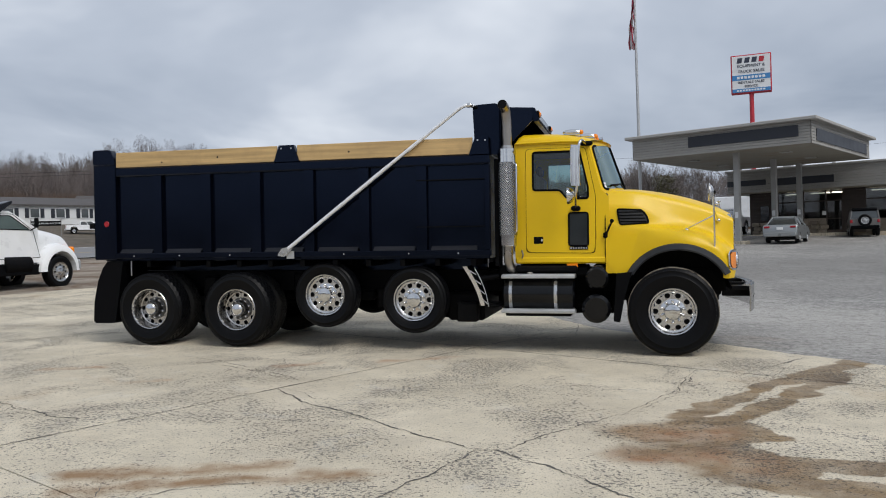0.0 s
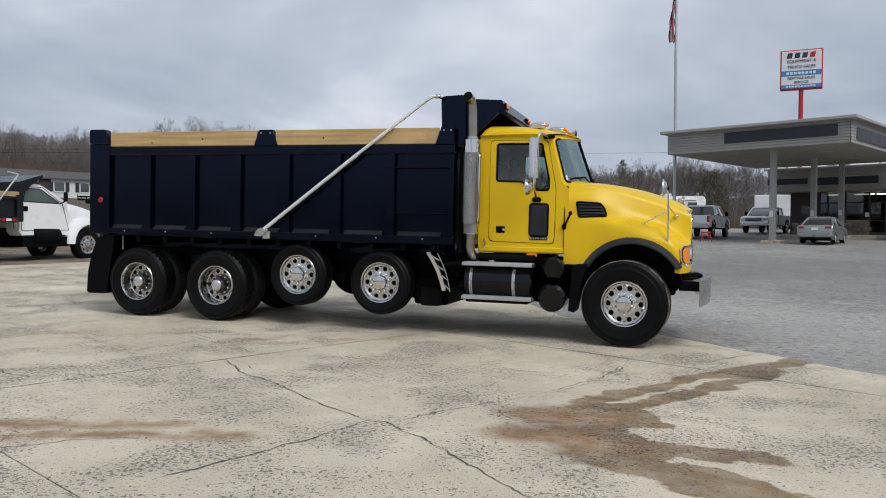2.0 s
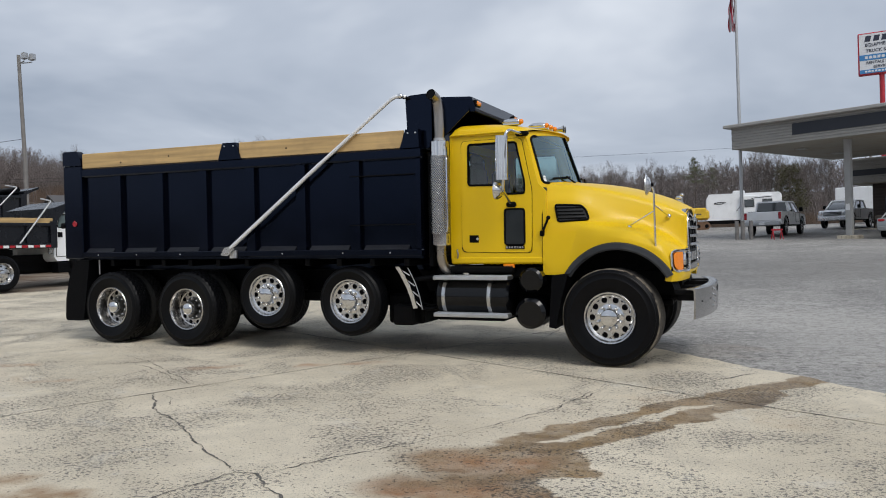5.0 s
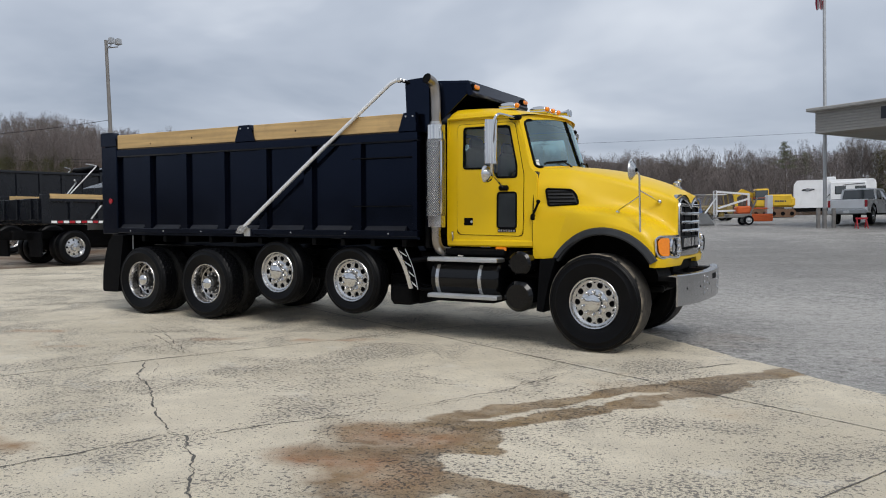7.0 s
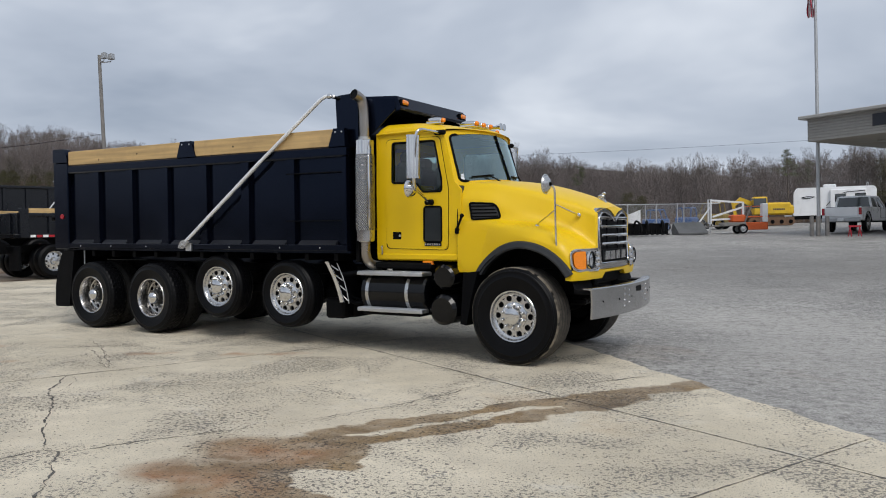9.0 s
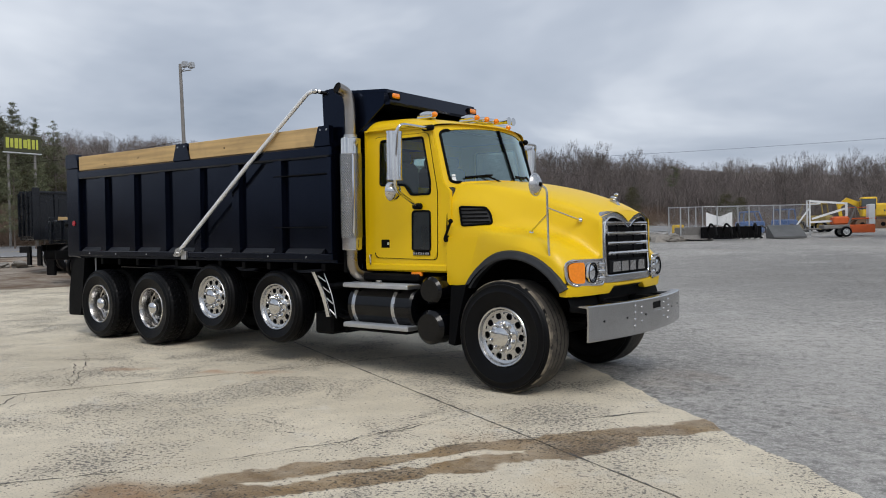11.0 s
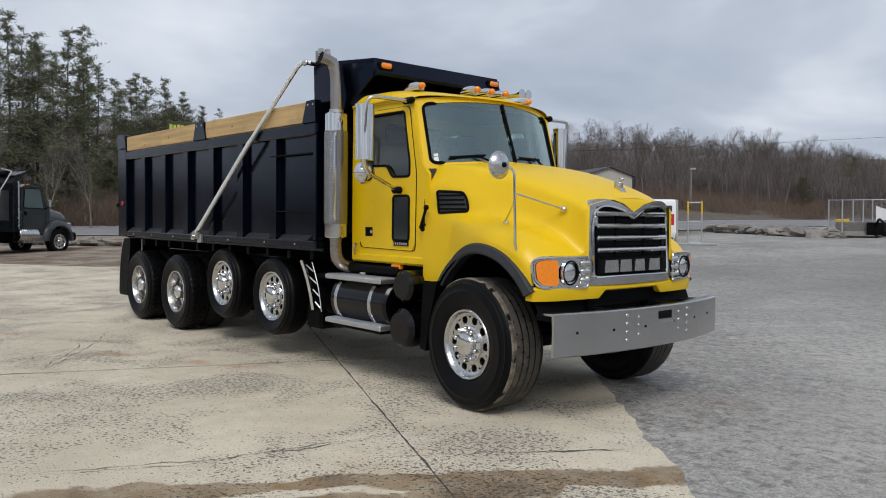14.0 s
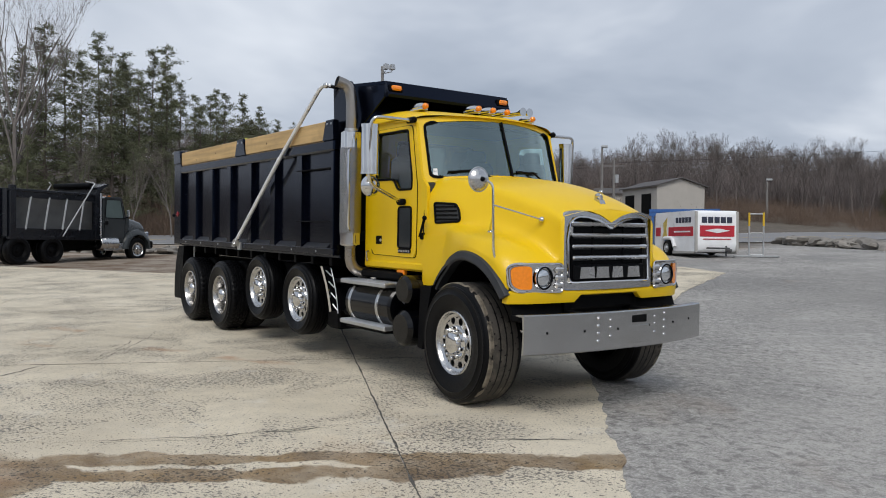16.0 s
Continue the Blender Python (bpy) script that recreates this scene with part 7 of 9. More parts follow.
def slab_body(outline, w, tuck=0.06):
    cx = sum(a for a, b in outline) / len(outline)
    cz = sum(b for a, b in outline) / len(outline)

    def at(y, k):
        return [Vector((cx + (a - cx) * k, y, cz + (b - cz) * (1 - (1 - k) * 0.6))) for a, b in outline]
    return Geo().loft([at(-w / 2, 0.985), at(-w / 2 + tuck, 1.0), at(w / 2 - tuck, 1.0), at(w / 2, 0.985)])


def greenhouse(parent, base, top, zb, zt, wb, wtp, paint, posts):
    """Glass sides under a painted roof. base, top: rear and front x. posts: where pillars stand (0 rear to 1 front)."""
    b = [Vector((base[0], -wb / 2, zb)), Vector((base[1], -wb / 2, zb)), Vector((base[1], wb / 2, zb)), Vector((base[0], wb / 2, zb))]
    q = [Vector((top[0], -wtp / 2, zt)), Vector((top[1], -wtp / 2, zt)), Vector((top[1], wtp / 2, zt)), Vector((top[0], wtp / 2, zt))]
    cabin = part("cabin_glass", Geo().loft([b, q]), CARGL, parent, "dark window glass")
    rf = [Vector((p.x, p.y, p.z)) for p in q]
    mid_r = [Vector((p.x * 0.98 + 0.02 * (top[0] + top[1]) / 2, p.y * 1.02, p.z + 0.04)) for p in q]
    hi = [Vector((p.x * 0.9 + 0.1 * (top[0] + top[1]) / 2, p.y * 0.85, p.z + 0.085)) for p in q]
    part("roof", Geo().loft([rf, mid_r, hi]), paint, parent)
    for s in (-1, 1):
        for k in posts:
            p0 = Vector((base[0] + (base[1] - base[0]) * k, s * wb / 2, zb - 0.02))
            p1 = Vector((top[0] + (top[1] - top[0]) * k, s * wtp / 2, zt + 0.03))
            part("pillar", Geo().tube([p0, p1], 0.045, 6), paint, parent)
    return cabin


def road_car(name, m, label, cat, lower, floor, wheels, r, w, paint, house, posts, rims=GALV, group=""):
    o = thing(name, m, label, cat, group)
    part("body", slab_body(arched(lower, wheels, r, floor), w), paint, o)
    part("underbody", Geo().box(lower[0][0] + 0.2, lower[-1][0] - 0.2, -w / 2 + 0.12, w / 2 - 0.12, floor - 0.05, floor + 0.35, 0.03), BLACKF, o)
    greenhouse(o, *house, paint, posts)
    for x in wheels:
        for s in (-1, 1):
            bg_wheel(o, x, s * (w / 2 - 0.01), r, r, 0.24, s, rims)
    return o


# silver sedan seen from behind
sedan = road_car("sedan_car", at_ground(20.0, 45.3, 57), "silver four-door sedan parked by the canopy", "car", [(-2.3, 0.45), (-2.33, 0.8), (-2.2, 1.0), (-1.6, 1.04), (1.0, 0.98), (1.9, 0.86), (2.3, 0.66), (2.33, 0.4)], 0.22, (-1.32, 1.38), 0.33, 1.78, SILVER, ((-1.75, 1.15), (-1.0, 0.25), 0.98, 1.42, 1.66, 1.18), (0.0, 0.45, 1.0))
for s in (-1, 1):
    part("tail_lamp", Geo().box(-2.35, -2.2, s * 0.68 - 0.15, s * 0.68 + 0.15, 0.84, 0.95, 0.03), REDL, sedan, "red tail lamp")
part("number_plate", Geo().box(-2.36, -2.33, -0.16, 0.16, 0.74, 0.88, 0.006), STICKER, sedan)
part("rear_bumper", Geo().box(-2.38, -2.2, -0.84, 0.84, 0.36, 0.6, 0.05), SILVER, sedan)
# jeep-like off-roader
jeep = road_car("off_roader", at_ground(27.6, 51.2, 65), "grey soft-top off-roader with a spare wheel", "car", [(-1.95, 0.62), (-1.97, 1.12), (-0.2, 1.14), (0.55, 1.14), (0.62, 1.10), (1.75, 1.04), (1.9, 0.9), (1.9, 0.62)], 0.5, (-1.2, 1.25), 0.42, 1.72, GREYV, ((-1.93, 0.55), (-1.88, 0.35), 1.13, 1.72, 1.6, 1.42), (0.0, 0.5, 1.0))
sp = bg_wheel(jeep, -2.22, 0.05, 1.0, 0.39, 0.24, -1, GALV)
sp.matrix_local = pose(-2.22, 0.0, 1.0, 0, 0, -90)
part("soft_top", Geo().box(-1.98, 0.4, -0.78, 0.78, 1.58, 1.80, 0.09), BLACKPL, jeep, "black soft top")
part("bumper", Geo().box(-2.12, -1.95, -0.8, 0.8, 0.5, 0.68, 0.03), BLACKPL, jeep)
for s in (-1, 1):
    part("tail_lamp", Geo().box(-2.02, -1.94, s * 0.76 - 0.07, s * 0.76 + 0.07, 0.85, 1.05, 0.02), REDL, jeep)
# pickups
PICK = [(-2.95, 0.66), (-2.98, 1.2), (-2.94, 1.34), (-0.98, 1.36), (1.2, 1.34), (1.42, 1.30), (2.62, 1.20), (2.86, 1.02), (2.9, 0.58)]


def pickup(m, label):
    o = road_car("pickup_truck", m, label, "pickup truck", PICK, 0.6, (-1.85, 1.9), 0.45, 2.0, WHITEV, ((-1.0, 1.45), (-0.92, 0.62), 1.33, 1.9, 1.86, 1.6), (0.0, 0.46, 0.99), ALU, "white pickups by the store")
    for s in (-1, 1):
        part("roof_rail", Geo().tube([(-0.98, s * 0.90, 1.36), (-0.90, s * 0.79, 1.90), (0.60, s * 0.79, 1.92), (1.40, s * 0.91, 1.36)], 0.06, 8, 0.08), WHITEV, o)
        part("door_seam", seal([(0.35, 0.75), (1.3, 0.75), (1.32, 1.3), (0.35, 1.3)], lambda a, b, h: (a, s * 1.003, b), 0.01), BLACKF, o)
        part("arch_trim", Geo().tube([(-1.85 + 0.55 * math.cos(q), s * 0.99, 0.55 + 0.55 * math.sin(q)) for q in [math.pi * k / 10 for k in range(11)]], 0.03, 6), BLACKPL, o)
        part("arch_trim", Geo().tube([(1.9 + 0.55 * math.cos(q), s * 0.99, 0.55 + 0.55 * math.sin(q)) for q in [math.pi * k / 10 for k in range(11)]], 0.03, 6), BLACKPL, o)
        part("tail_lamp", Geo().box(-3.0, -2.9, s * 0.92 - 0.07, s * 0.92 + 0.07, 0.92, 1.3, 0.02), REDL, o, "red tail lamp")
        part("head_lamp", Geo().box(2.76, 2.92, s * 0.82 - 0.15, s * 0.82 + 0.15, 0.92, 1.14, 0.03), LENS, o)
        part("mirror", Geo().box(1.0, 1.16, s * 1.14 - 0.1, s * 1.14 + 0.1, 1.36, 1.62, 0.04), BLACKPL, o)
    part("tail_gate", Geo().box(-3.02, -2.95, -0.84, 0.84, 0.84, 1.33, 0.03), WHITEV, o)
    part("rear_bumper", Geo().box(-3.14, -2.95, -0.97, 0.97, 0.56, 0.78, 0.04), GALV, o, "chrome rear bumper")
    part("front_bumper", Geo().box(2.82, 3.04, -0.98, 0.98, 0.52, 0.80, 0.05), ALU, o, "chrome front bumper")
    gl = part("grille", Geo().box(2.84, 2.94, -0.62, 0.62, 0.86, 1.14, 0.03), GALV, o, "chrome grille")
    for k in range(3):
        part("grille_slot", Geo().box(2.92, 2.95, -0.57, 0.57, 0.89 + k * 0.085, 0.935 + k * 0.085, 0.005), BLACKF, gl)
    part("bed_opening", Geo().box(-2.88, -1.05, -0.82, 0.82, 1.32, 1.365, 0.01), BLACKPL, o, "dark open bed")
    part("number_plate", Geo().box(-3.16, -3.13, -0.15, 0.15, 0.60, 0.74, 0.004), STICKER, o)
    return o


pickup(at_ground(15.3, 52.6, 62) @ Matrix.Scale(1.06, 4), "white lifted pickup with open bed by the flagpole")
pickup(at_ground(22.4, 61.5, -126) @ Matrix.Scale(1.02, 4), "white pickup facing the lot with chrome grille")
pickup(at_ground(-29.8, 65.4, 28) @ Matrix.Scale(0.54, 4), "small white pickup parked before the mobile home")
# red sawhorse
saw = thing("sawhorse", at_ground(13.9, 46.9, 10) @ Matrix.Scale(0.78, 4), "small red steel sawhorse stand", "sawhorse")
part("top_bar", Geo().box(-0.4, 0.4, -0.05, 0.05, 0.62, 0.74, 0.01), REDP, saw)
for sx_ in (-0.3, 0.3):
    for sy_ in (-1, 1):
        part("leg", Geo().tube([(sx_, 0, 0.66), (sx_ * 1.1, sy_ * 0.26, -0.02)], 0.035, 8), REDP, saw)
# box trailer by the store
bt = thing("box_trailer", at_ground(27.5, 71.5, -30), "white enclosed box trailer", "trailer")
part("box", Geo().box(-2.4, 2.4, -1.05, 1.05, 0.55, 3.1, 0.05), WHITEV, bt)
part("rear_frame", Geo().box(-2.44, -2.40, -1.0, 1.0, 0.6, 3.05, 0.02), GALV, bt)
for s in (-1, 1):
    bg_wheel(bt, 0, s * 1.15, 0.36, 0.36, 0.22, s, GALV)

# travel trailer
RV = at_ground(18.2, 75.4, -8)
rv = thing("travel_trailer", RV, "long white travel trailer with grey swirls", "camper trailer")
part("shell", slab_body(rounded([(-3.3, 0.6), (3.1, 0.6), (3.1, 2.75), (2.9, 3.0), (-3.0, 3.0), (-3.25, 2.6)], 0.12), 2.4), WHITEV, rv)
part("slide_out", Geo().box(-0.4, 2.3, -1.5, -1.15, 0.75, 2.75, 0.04), WHITEV, rv, "white slide-out room")
for x in (0.0, 1.5):
    w = part("window", Geo().box(x, x + 0.75, -1.53, -1.5, 1.75, 2.35, 0.04), CARGL, rv, "dark camper window")
    part("window_frame", seal([(x - 0.02, 1.73), (x + 0.77, 1.73), (x + 0.77, 2.37), (x - 0.02, 2.37)], lambda a, b, h: (a, -1.52, b), 0.025), BLACKPL, w)
part("roof_unit", Geo().box(-0.9, 0.1, -0.4, 0.4, 3.0, 3.28, 0.06), SIGNW, rv, "white roof air unit")
part("roof_rack", Geo().tube([(2.5, -0.8, 3.0), (2.5, -0.8, 3.3), (2.5, 0.8, 3.3), (2.5, 0.8, 3.0)], 0.03, 8), GALV, rv)
part("swirl", Geo().tube([(-2.6, -1.215, 2.15), (-2.2, -1.215, 2.25), (-1.6, -1.215, 2.2), (-2.0, -1.215, 2.08), (-2.6, -1.215, 2.12)], 0.035, 6), NAVY, rv, "grey swirl mark")
part("swirl", Geo().tube([(-0.7, -1.215, 1.4), (-0.2, -1.215, 2.0), (0.6, -1.515, 2.5), (2.2, -1.515, 2.6)], 0.03, 6, 0.3), NAVY, rv)
part("gas_box", Geo().box(-4.0, -3.35, -0.4, 0.4, 0.55, 1.2, 0.06), SIGNW, rv, "white gas bottle cover")
part("skirt", Geo().box(-3.2, 3.0, -1.15, 1.15, 0.3, 0.62, 0.03), BLACKF, rv)
for x in (0.9, 1.7):
    for s in (-1, 1):
        bg_wheel(rv, x, s * 1.18, 0.34, 0.34, 0.2, s, GALV)

# tracked excavator
EXC = at_ground(12.0, 68.2, 8) @ Matrix.Scale(0.80, 4)
exc = thing("excavator", EXC, "yellow tracked excavator with folded boom", "excavator")
part("house", Geo().box(-1.0, 1.9, -1.2, 1.2, 1.05, 2.25, 0.14), MACHY, exc, "yellow engine house")
part("counterweight", Geo().box(1.6, 2.2, -1.2, 1.2, 1.0, 2.0, 0.2), MACHY, exc)
for k in range(7):
    part("name_bar", Geo().box(0.2 + k * 0.16, 0.32 + k * 0.16, -1.215, -1.2, 1.5, 1.66, 0.003), INK, exc)
cb = part("cab", Geo().box(-1.6, -0.3, -1.2, -0.2, 1.05, 2.85, 0.1), MACHY, exc)
part("cab_glass", Geo().box(-1.63, -0.4, -1.22, -0.3, 1.7, 2.7, 0.04), CARGL, cb, "dark cab glass")
part("boom", Geo().prism([(-1.0, 1.3), (-1.4, 2.4), (-2.6, 2.9), (-3.4, 2.2), (-3.3, 1.9), (-2.5, 2.45), (-1.7, 2.0), (-1.4, 1.2)], 0.0, 0.4), MACHY, exc, "yellow boom arm")
part("stick", Geo().prism([(-3.45, 2.4), (-3.15, 2.3), (-2.9, 0.9), (-3.15, 0.85)], 0.05, 0.35), MACHY, exc)
part("bucket", Geo().prism([(-3.3, 0.9), (-2.6, 0.95), (-2.3, 0.4), (-2.7, 0.1), (-3.2, 0.25)], -0.25, 0.65), RUSTM, exc, "rusty bucket")
for s in (-1, 1):
    tr = part("track", Geo().prism(rounded([(-1.9, 0.0), (2.0, 0.0), (2.25, 0.4), (2.0, 0.8), (-1.9, 0.8), (-2.15, 0.4)], 0.2), *((0.75, 1.3) if s > 0 else (-1.3, -0.75))), RUSTM, exc, "muddy steel track")
    for k in range(5):
        part("roller", Geo().cyl((-1.6 + k * 0.85, s * 1.28, 0.35), (-1.6 + k * 0.85, s * 1.33, 0.35), 0.2, 12), BLACKF, tr)
# towed boom lift
LF = at_ground(7.9, 51.6, 10) @ Matrix.Scale(0.92, 4)
lift = thing("boom_lift", LF, "white and orange towable boom lift", "boom lift")
part("chassis", Geo().box(-0.5, 1.0, -0.6, 0.6, 0.5, 0.75, 0.04), POLEM, lift)
part("turntable", Geo().box(0.1, 1.0, -0.45, 0.45, 0.75, 1.25, 0.08), ORANGE, lift, "orange turntable cover")
for a, b in (((0.9, 0.0, 1.0), (-1.15, 0.0, 0.95)), ((-1.15, 0.0, 2.25), (0.95, 0.0, 2.05)), ((0.95, 0.0, 1.75), (-1.0, 0.0, 1.15)), ((0.95, 0.0, 2.1), (0.95, 0.0, 1.2))):
    part("boom_arm", Geo().tube([a, b], 0.085, 4), SIGNW, lift, "white boom arm")
bk = part("basket", Geo().tube([(-1.2, -0.4, 0.7), (-1.2, -0.4, 2.3), (-1.2, 0.4, 2.3), (-1.2, 0.4, 0.7), (-1.2, -0.4, 0.7)], 0.045, 8), SIGNW, lift, "white tube work basket")
part("basket_rail", Geo().tube([(-1.2, -0.4, 2.05), (-0.6, -0.4, 2.05), (-0.6, 0.4, 2.05), (-1.2, 0.4, 2.05)], 0.03, 8), SIGNW, bk)
part("draw_bar", Geo().tube([(-0.4, 0, 0.55), (-2.3, 0, 0.45)], 0.05, 6), POLEM, lift)
for s in (-1, 1):
    bg_wheel(lift, 0.75, s * 0.8, 0.32, 0.32, 0.2, s, GALV)
    part("outrigger", Geo().tube([(0.9, s * 0.5, 0.7), (1.3, s * 0.7, 1.8)], 0.05, 6), POLEM, lift)
sl = thing("scissor_lift", at_ground(9.55, 53.6, 5) @ Matrix.Scale(0.86, 4), "orange folded scissor lift with grey panel", "scissor lift")
part("base", Geo().box(-0.9, 0.9, -0.4, 0.4, 0.2, 0.75, 0.05), ORANGE, sl)
part("deck", Geo().box(-0.95, 0.95, -0.4, 0.4, 1.1, 1.2, 0.02), ORANGE, sl)
part("mast", Geo().box(0.5, 0.9, -0.4, 0.4, 0.75, 2.1, 0.03), SIGNW, sl)
part("guard", Geo().tube([(-0.9, -0.38, 1.2), (-0.9, -0.38, 1.9), (0.4, -0.38, 1.9)], 0.025, 6), ORANGE, sl)

# grapple buckets, grader blade, fence with blue machine behind
def grapple(x, y, yaw):
    o = thing("grapple_bucket", at_ground(x, y, yaw), "black steel grapple bucket on the asphalt", "bucket", "buckets by the fence")
    for k in range(6):
        yy = -0.75 + k * 0.3
        part("tine", Geo().tube([(0.5, yy, 0.1), (-0.3, yy, 0.08), (-0.45, yy, 0.5)], 0.04, 6, 0.1), BLACKF, o)
    for yy in (-0.45, 0.45):
        part("claw", Geo().tube([(-0.4, yy, 0.55), (-0.1, yy, 0.95), (0.5, yy, 0.7), (0.62, yy, 0.3)], 0.06, 6, 0.2), BLACKF, o, "curved black claw")
    part("back_plate", Geo().box(-0.5, -0.38, -0.85, 0.85, 0.1, 0.75, 0.02), BLACKF, o)
    return o


grapple(2.2, 48.3, -60)
grapple(3.6, 48.9, -80)
bk2 = thing("loader_bucket", at_ground(0.9, 48.0, -75), "dark worn loader bucket by the fence", "bucket", "buckets by the fence")
part("shell", Geo().prism([(0.5, 0.05), (-0.4, 0.0), (-0.5, 0.3), (-0.35, 0.75), (-0.25, 0.75), (-0.38, 0.3), (-0.3, 0.1), (0.5, 0.1)], -1.0, 1.0), POLEM, bk2)
bk3 = thing("loader_bucket", at_ground(5.6, 50.7, -70), "rusty brown dozer bucket", "bucket", "buckets by the fence")
part("shell", Geo().prism([(0.7, 0.0), (-0.5, 0.0), (-0.6, 0.35), (-0.3, 0.75), (0.7, 0.1)], -0.9, 0.9), DULLGREY, bk3)
part("push_arm", Geo().tube([(-0.5, 0.5, 0.3), (-0.6, 1.6, 1.7)], 0.05, 6), SIGNW, bk3)

m, t, b = nodes_of("chain_link_wire")
co = t.nodes.new("ShaderNodeTexCoord")
sx = t.nodes.new("ShaderNodeSeparateXYZ")
t.links.new(co.outputs["Object"], sx.inputs[0])
w1 = maths(t, "SINE", maths(t, "MULTIPLY", maths(t, "ADD", sx.outputs["X"], sx.outputs["Z"]), 70.0), 0.0)
w2 = maths(t, "SINE", maths(t, "MULTIPLY", maths(t, "SUBTRACT", sx.outputs["X"], sx.outputs["Z"]), 70.0), 0.0)
tr = t.nodes.new("ShaderNodeBsdfTransparent")
mx = t.nodes.new("ShaderNodeMixShader")
t.links.new(ranged(t, maths(t, "MAXIMUM", w1, w2), 0.955, 0.985), mx.inputs[0])
t.links.new(tr.outputs[0], mx.inputs[1])
b.inputs["Base Color"].default_value, b.inputs["Metallic"].default_value, b.inputs["Roughness"].default_value = (0.4, 0.41, 0.42, 1), 0.6, 0.5
t.links.new(b.outputs[0], mx.inputs[2])
t.links.new(mx.outputs[0], t.nodes["Material Output"].inputs[0])
CHAIN = m


def fence_run(a, b, name="chain_link_fence"):
    a, b = Vector(a), Vector(b)
    d = b - a
    yaw = math.degrees(math.atan2(d.y, d.x))
    z0 = ground_z(a.x, a.y)
    o = thing(name, pose(a.x, a.y, z0, 0, 0, yaw), "galvanised chain-link fence on steel posts", "fence", "fence panels")
    L = d.length
    n = max(1, round(L / 2.6))
    for i in range(n + 1):
        p = a + d * (i / n)
        dz = ground_z(p.x, p.y) - z0
        part("post", Geo().cyl((L * i / n, 0, dz - 0.1), (L * i / n, 0, dz + 1.9), 0.035, 8), GALV, o)
    dz = ground_z(b.x, b.y) - z0
    part("top_rail", Geo().cyl((0, 0, 1.86), (L, 0, dz + 1.86), 0.022, 8), GALV, o)
    part("bottom_rail", Geo().cyl((0, 0, 0.12), (L, 0, dz + 0.12), 0.015, 6), GALV, o)
    w = part("wire_mesh", Geo().add([(0, 0, 0.1), (L, 0, dz + 0.1), (L, 0, dz + 1.86), (0, 0, 1.86)], [(0, 1, 2, 3)]), CHAIN, o, "diamond wire mesh")
    return o


fence_run((0.3, 47.0), (0.9, 53.5))
fence_run((0.9, 53.5), (7.0, 55.8))
fence_run((0.3, 47.0), (-0.4, 47.6))
fence_run((2.0, 50.0), (7.0, 54.5))
yb = thing("barrier_box", at_ground(-0.6, 53.5, 10), "small yellow box by the fence corner", "box")
part("box", Geo().box(-0.35, 0.35, -0.3, 0.3, 0.0, 0.75, 0.04), MACHY, yb)
tp = thing("tarp", at_ground(1.2, 52.3, 20), "white tarp slung on the fence", "tarp")
part("cloth", Geo().loft([[Vector((x, 0.12 * math.sin(x * 5), 1.6 - 0.35 * (1 - abs(x - 0.8)) - 0.5 * k - 0.5 * k * abs(x - 0.7))) for x in [q * 0.2 for q in range(9)]] for k in (0, 0.5, 1)], closed=False), SIGNW, tp)


def utv(x, y, yaw, mat, label, s=1.0):
    o = thing("skid_loader", at_ground(x, y, yaw) @ Matrix.Scale(s, 4), label, "loader")
    part("body", Geo().box(-1.1, 1.0, -0.7, 0.7, 0.45, 1.15, 0.1), mat, o)
    part("cage", Geo().tube([(-0.8, -0.6, 1.1), (-0.7, -0.6, 1.95), (0.5, -0.6, 1.95), (0.8, -0.6, 1.1)], 0.05, 8, 0.1).tube([(-0.8, 0.6, 1.1), (-0.7, 0.6, 1.95), (0.5, 0.6, 1.95), (0.8, 0.6, 1.1)], 0.05, 8, 0.1), mat, o)
    part("cage_roof", Geo().box(-0.75, 0.55, -0.65, 0.65, 1.92, 2.0, 0.03), mat, o)
    for xx in (-0.7, 0.65):
        for q in (-1, 1):
            bg_wheel(o, xx, q * 0.85, 0.4, 0.4, 0.28, q, mat)
    return o


utv(3.6, 56.0, 20, BLUEP, "blue lift machine behind the fence", 0.75)
utv(5.6, 57.0, 70, BLUEP, "blue loader behind the fence", 0.8)
utv(7.4, 60.0, 160, material("faded_machine_yellow", (0.26, 0.19, 0.06), 0.8, vary=0.3, scale=3), "old faded yellow loader behind the fence", 0.95)

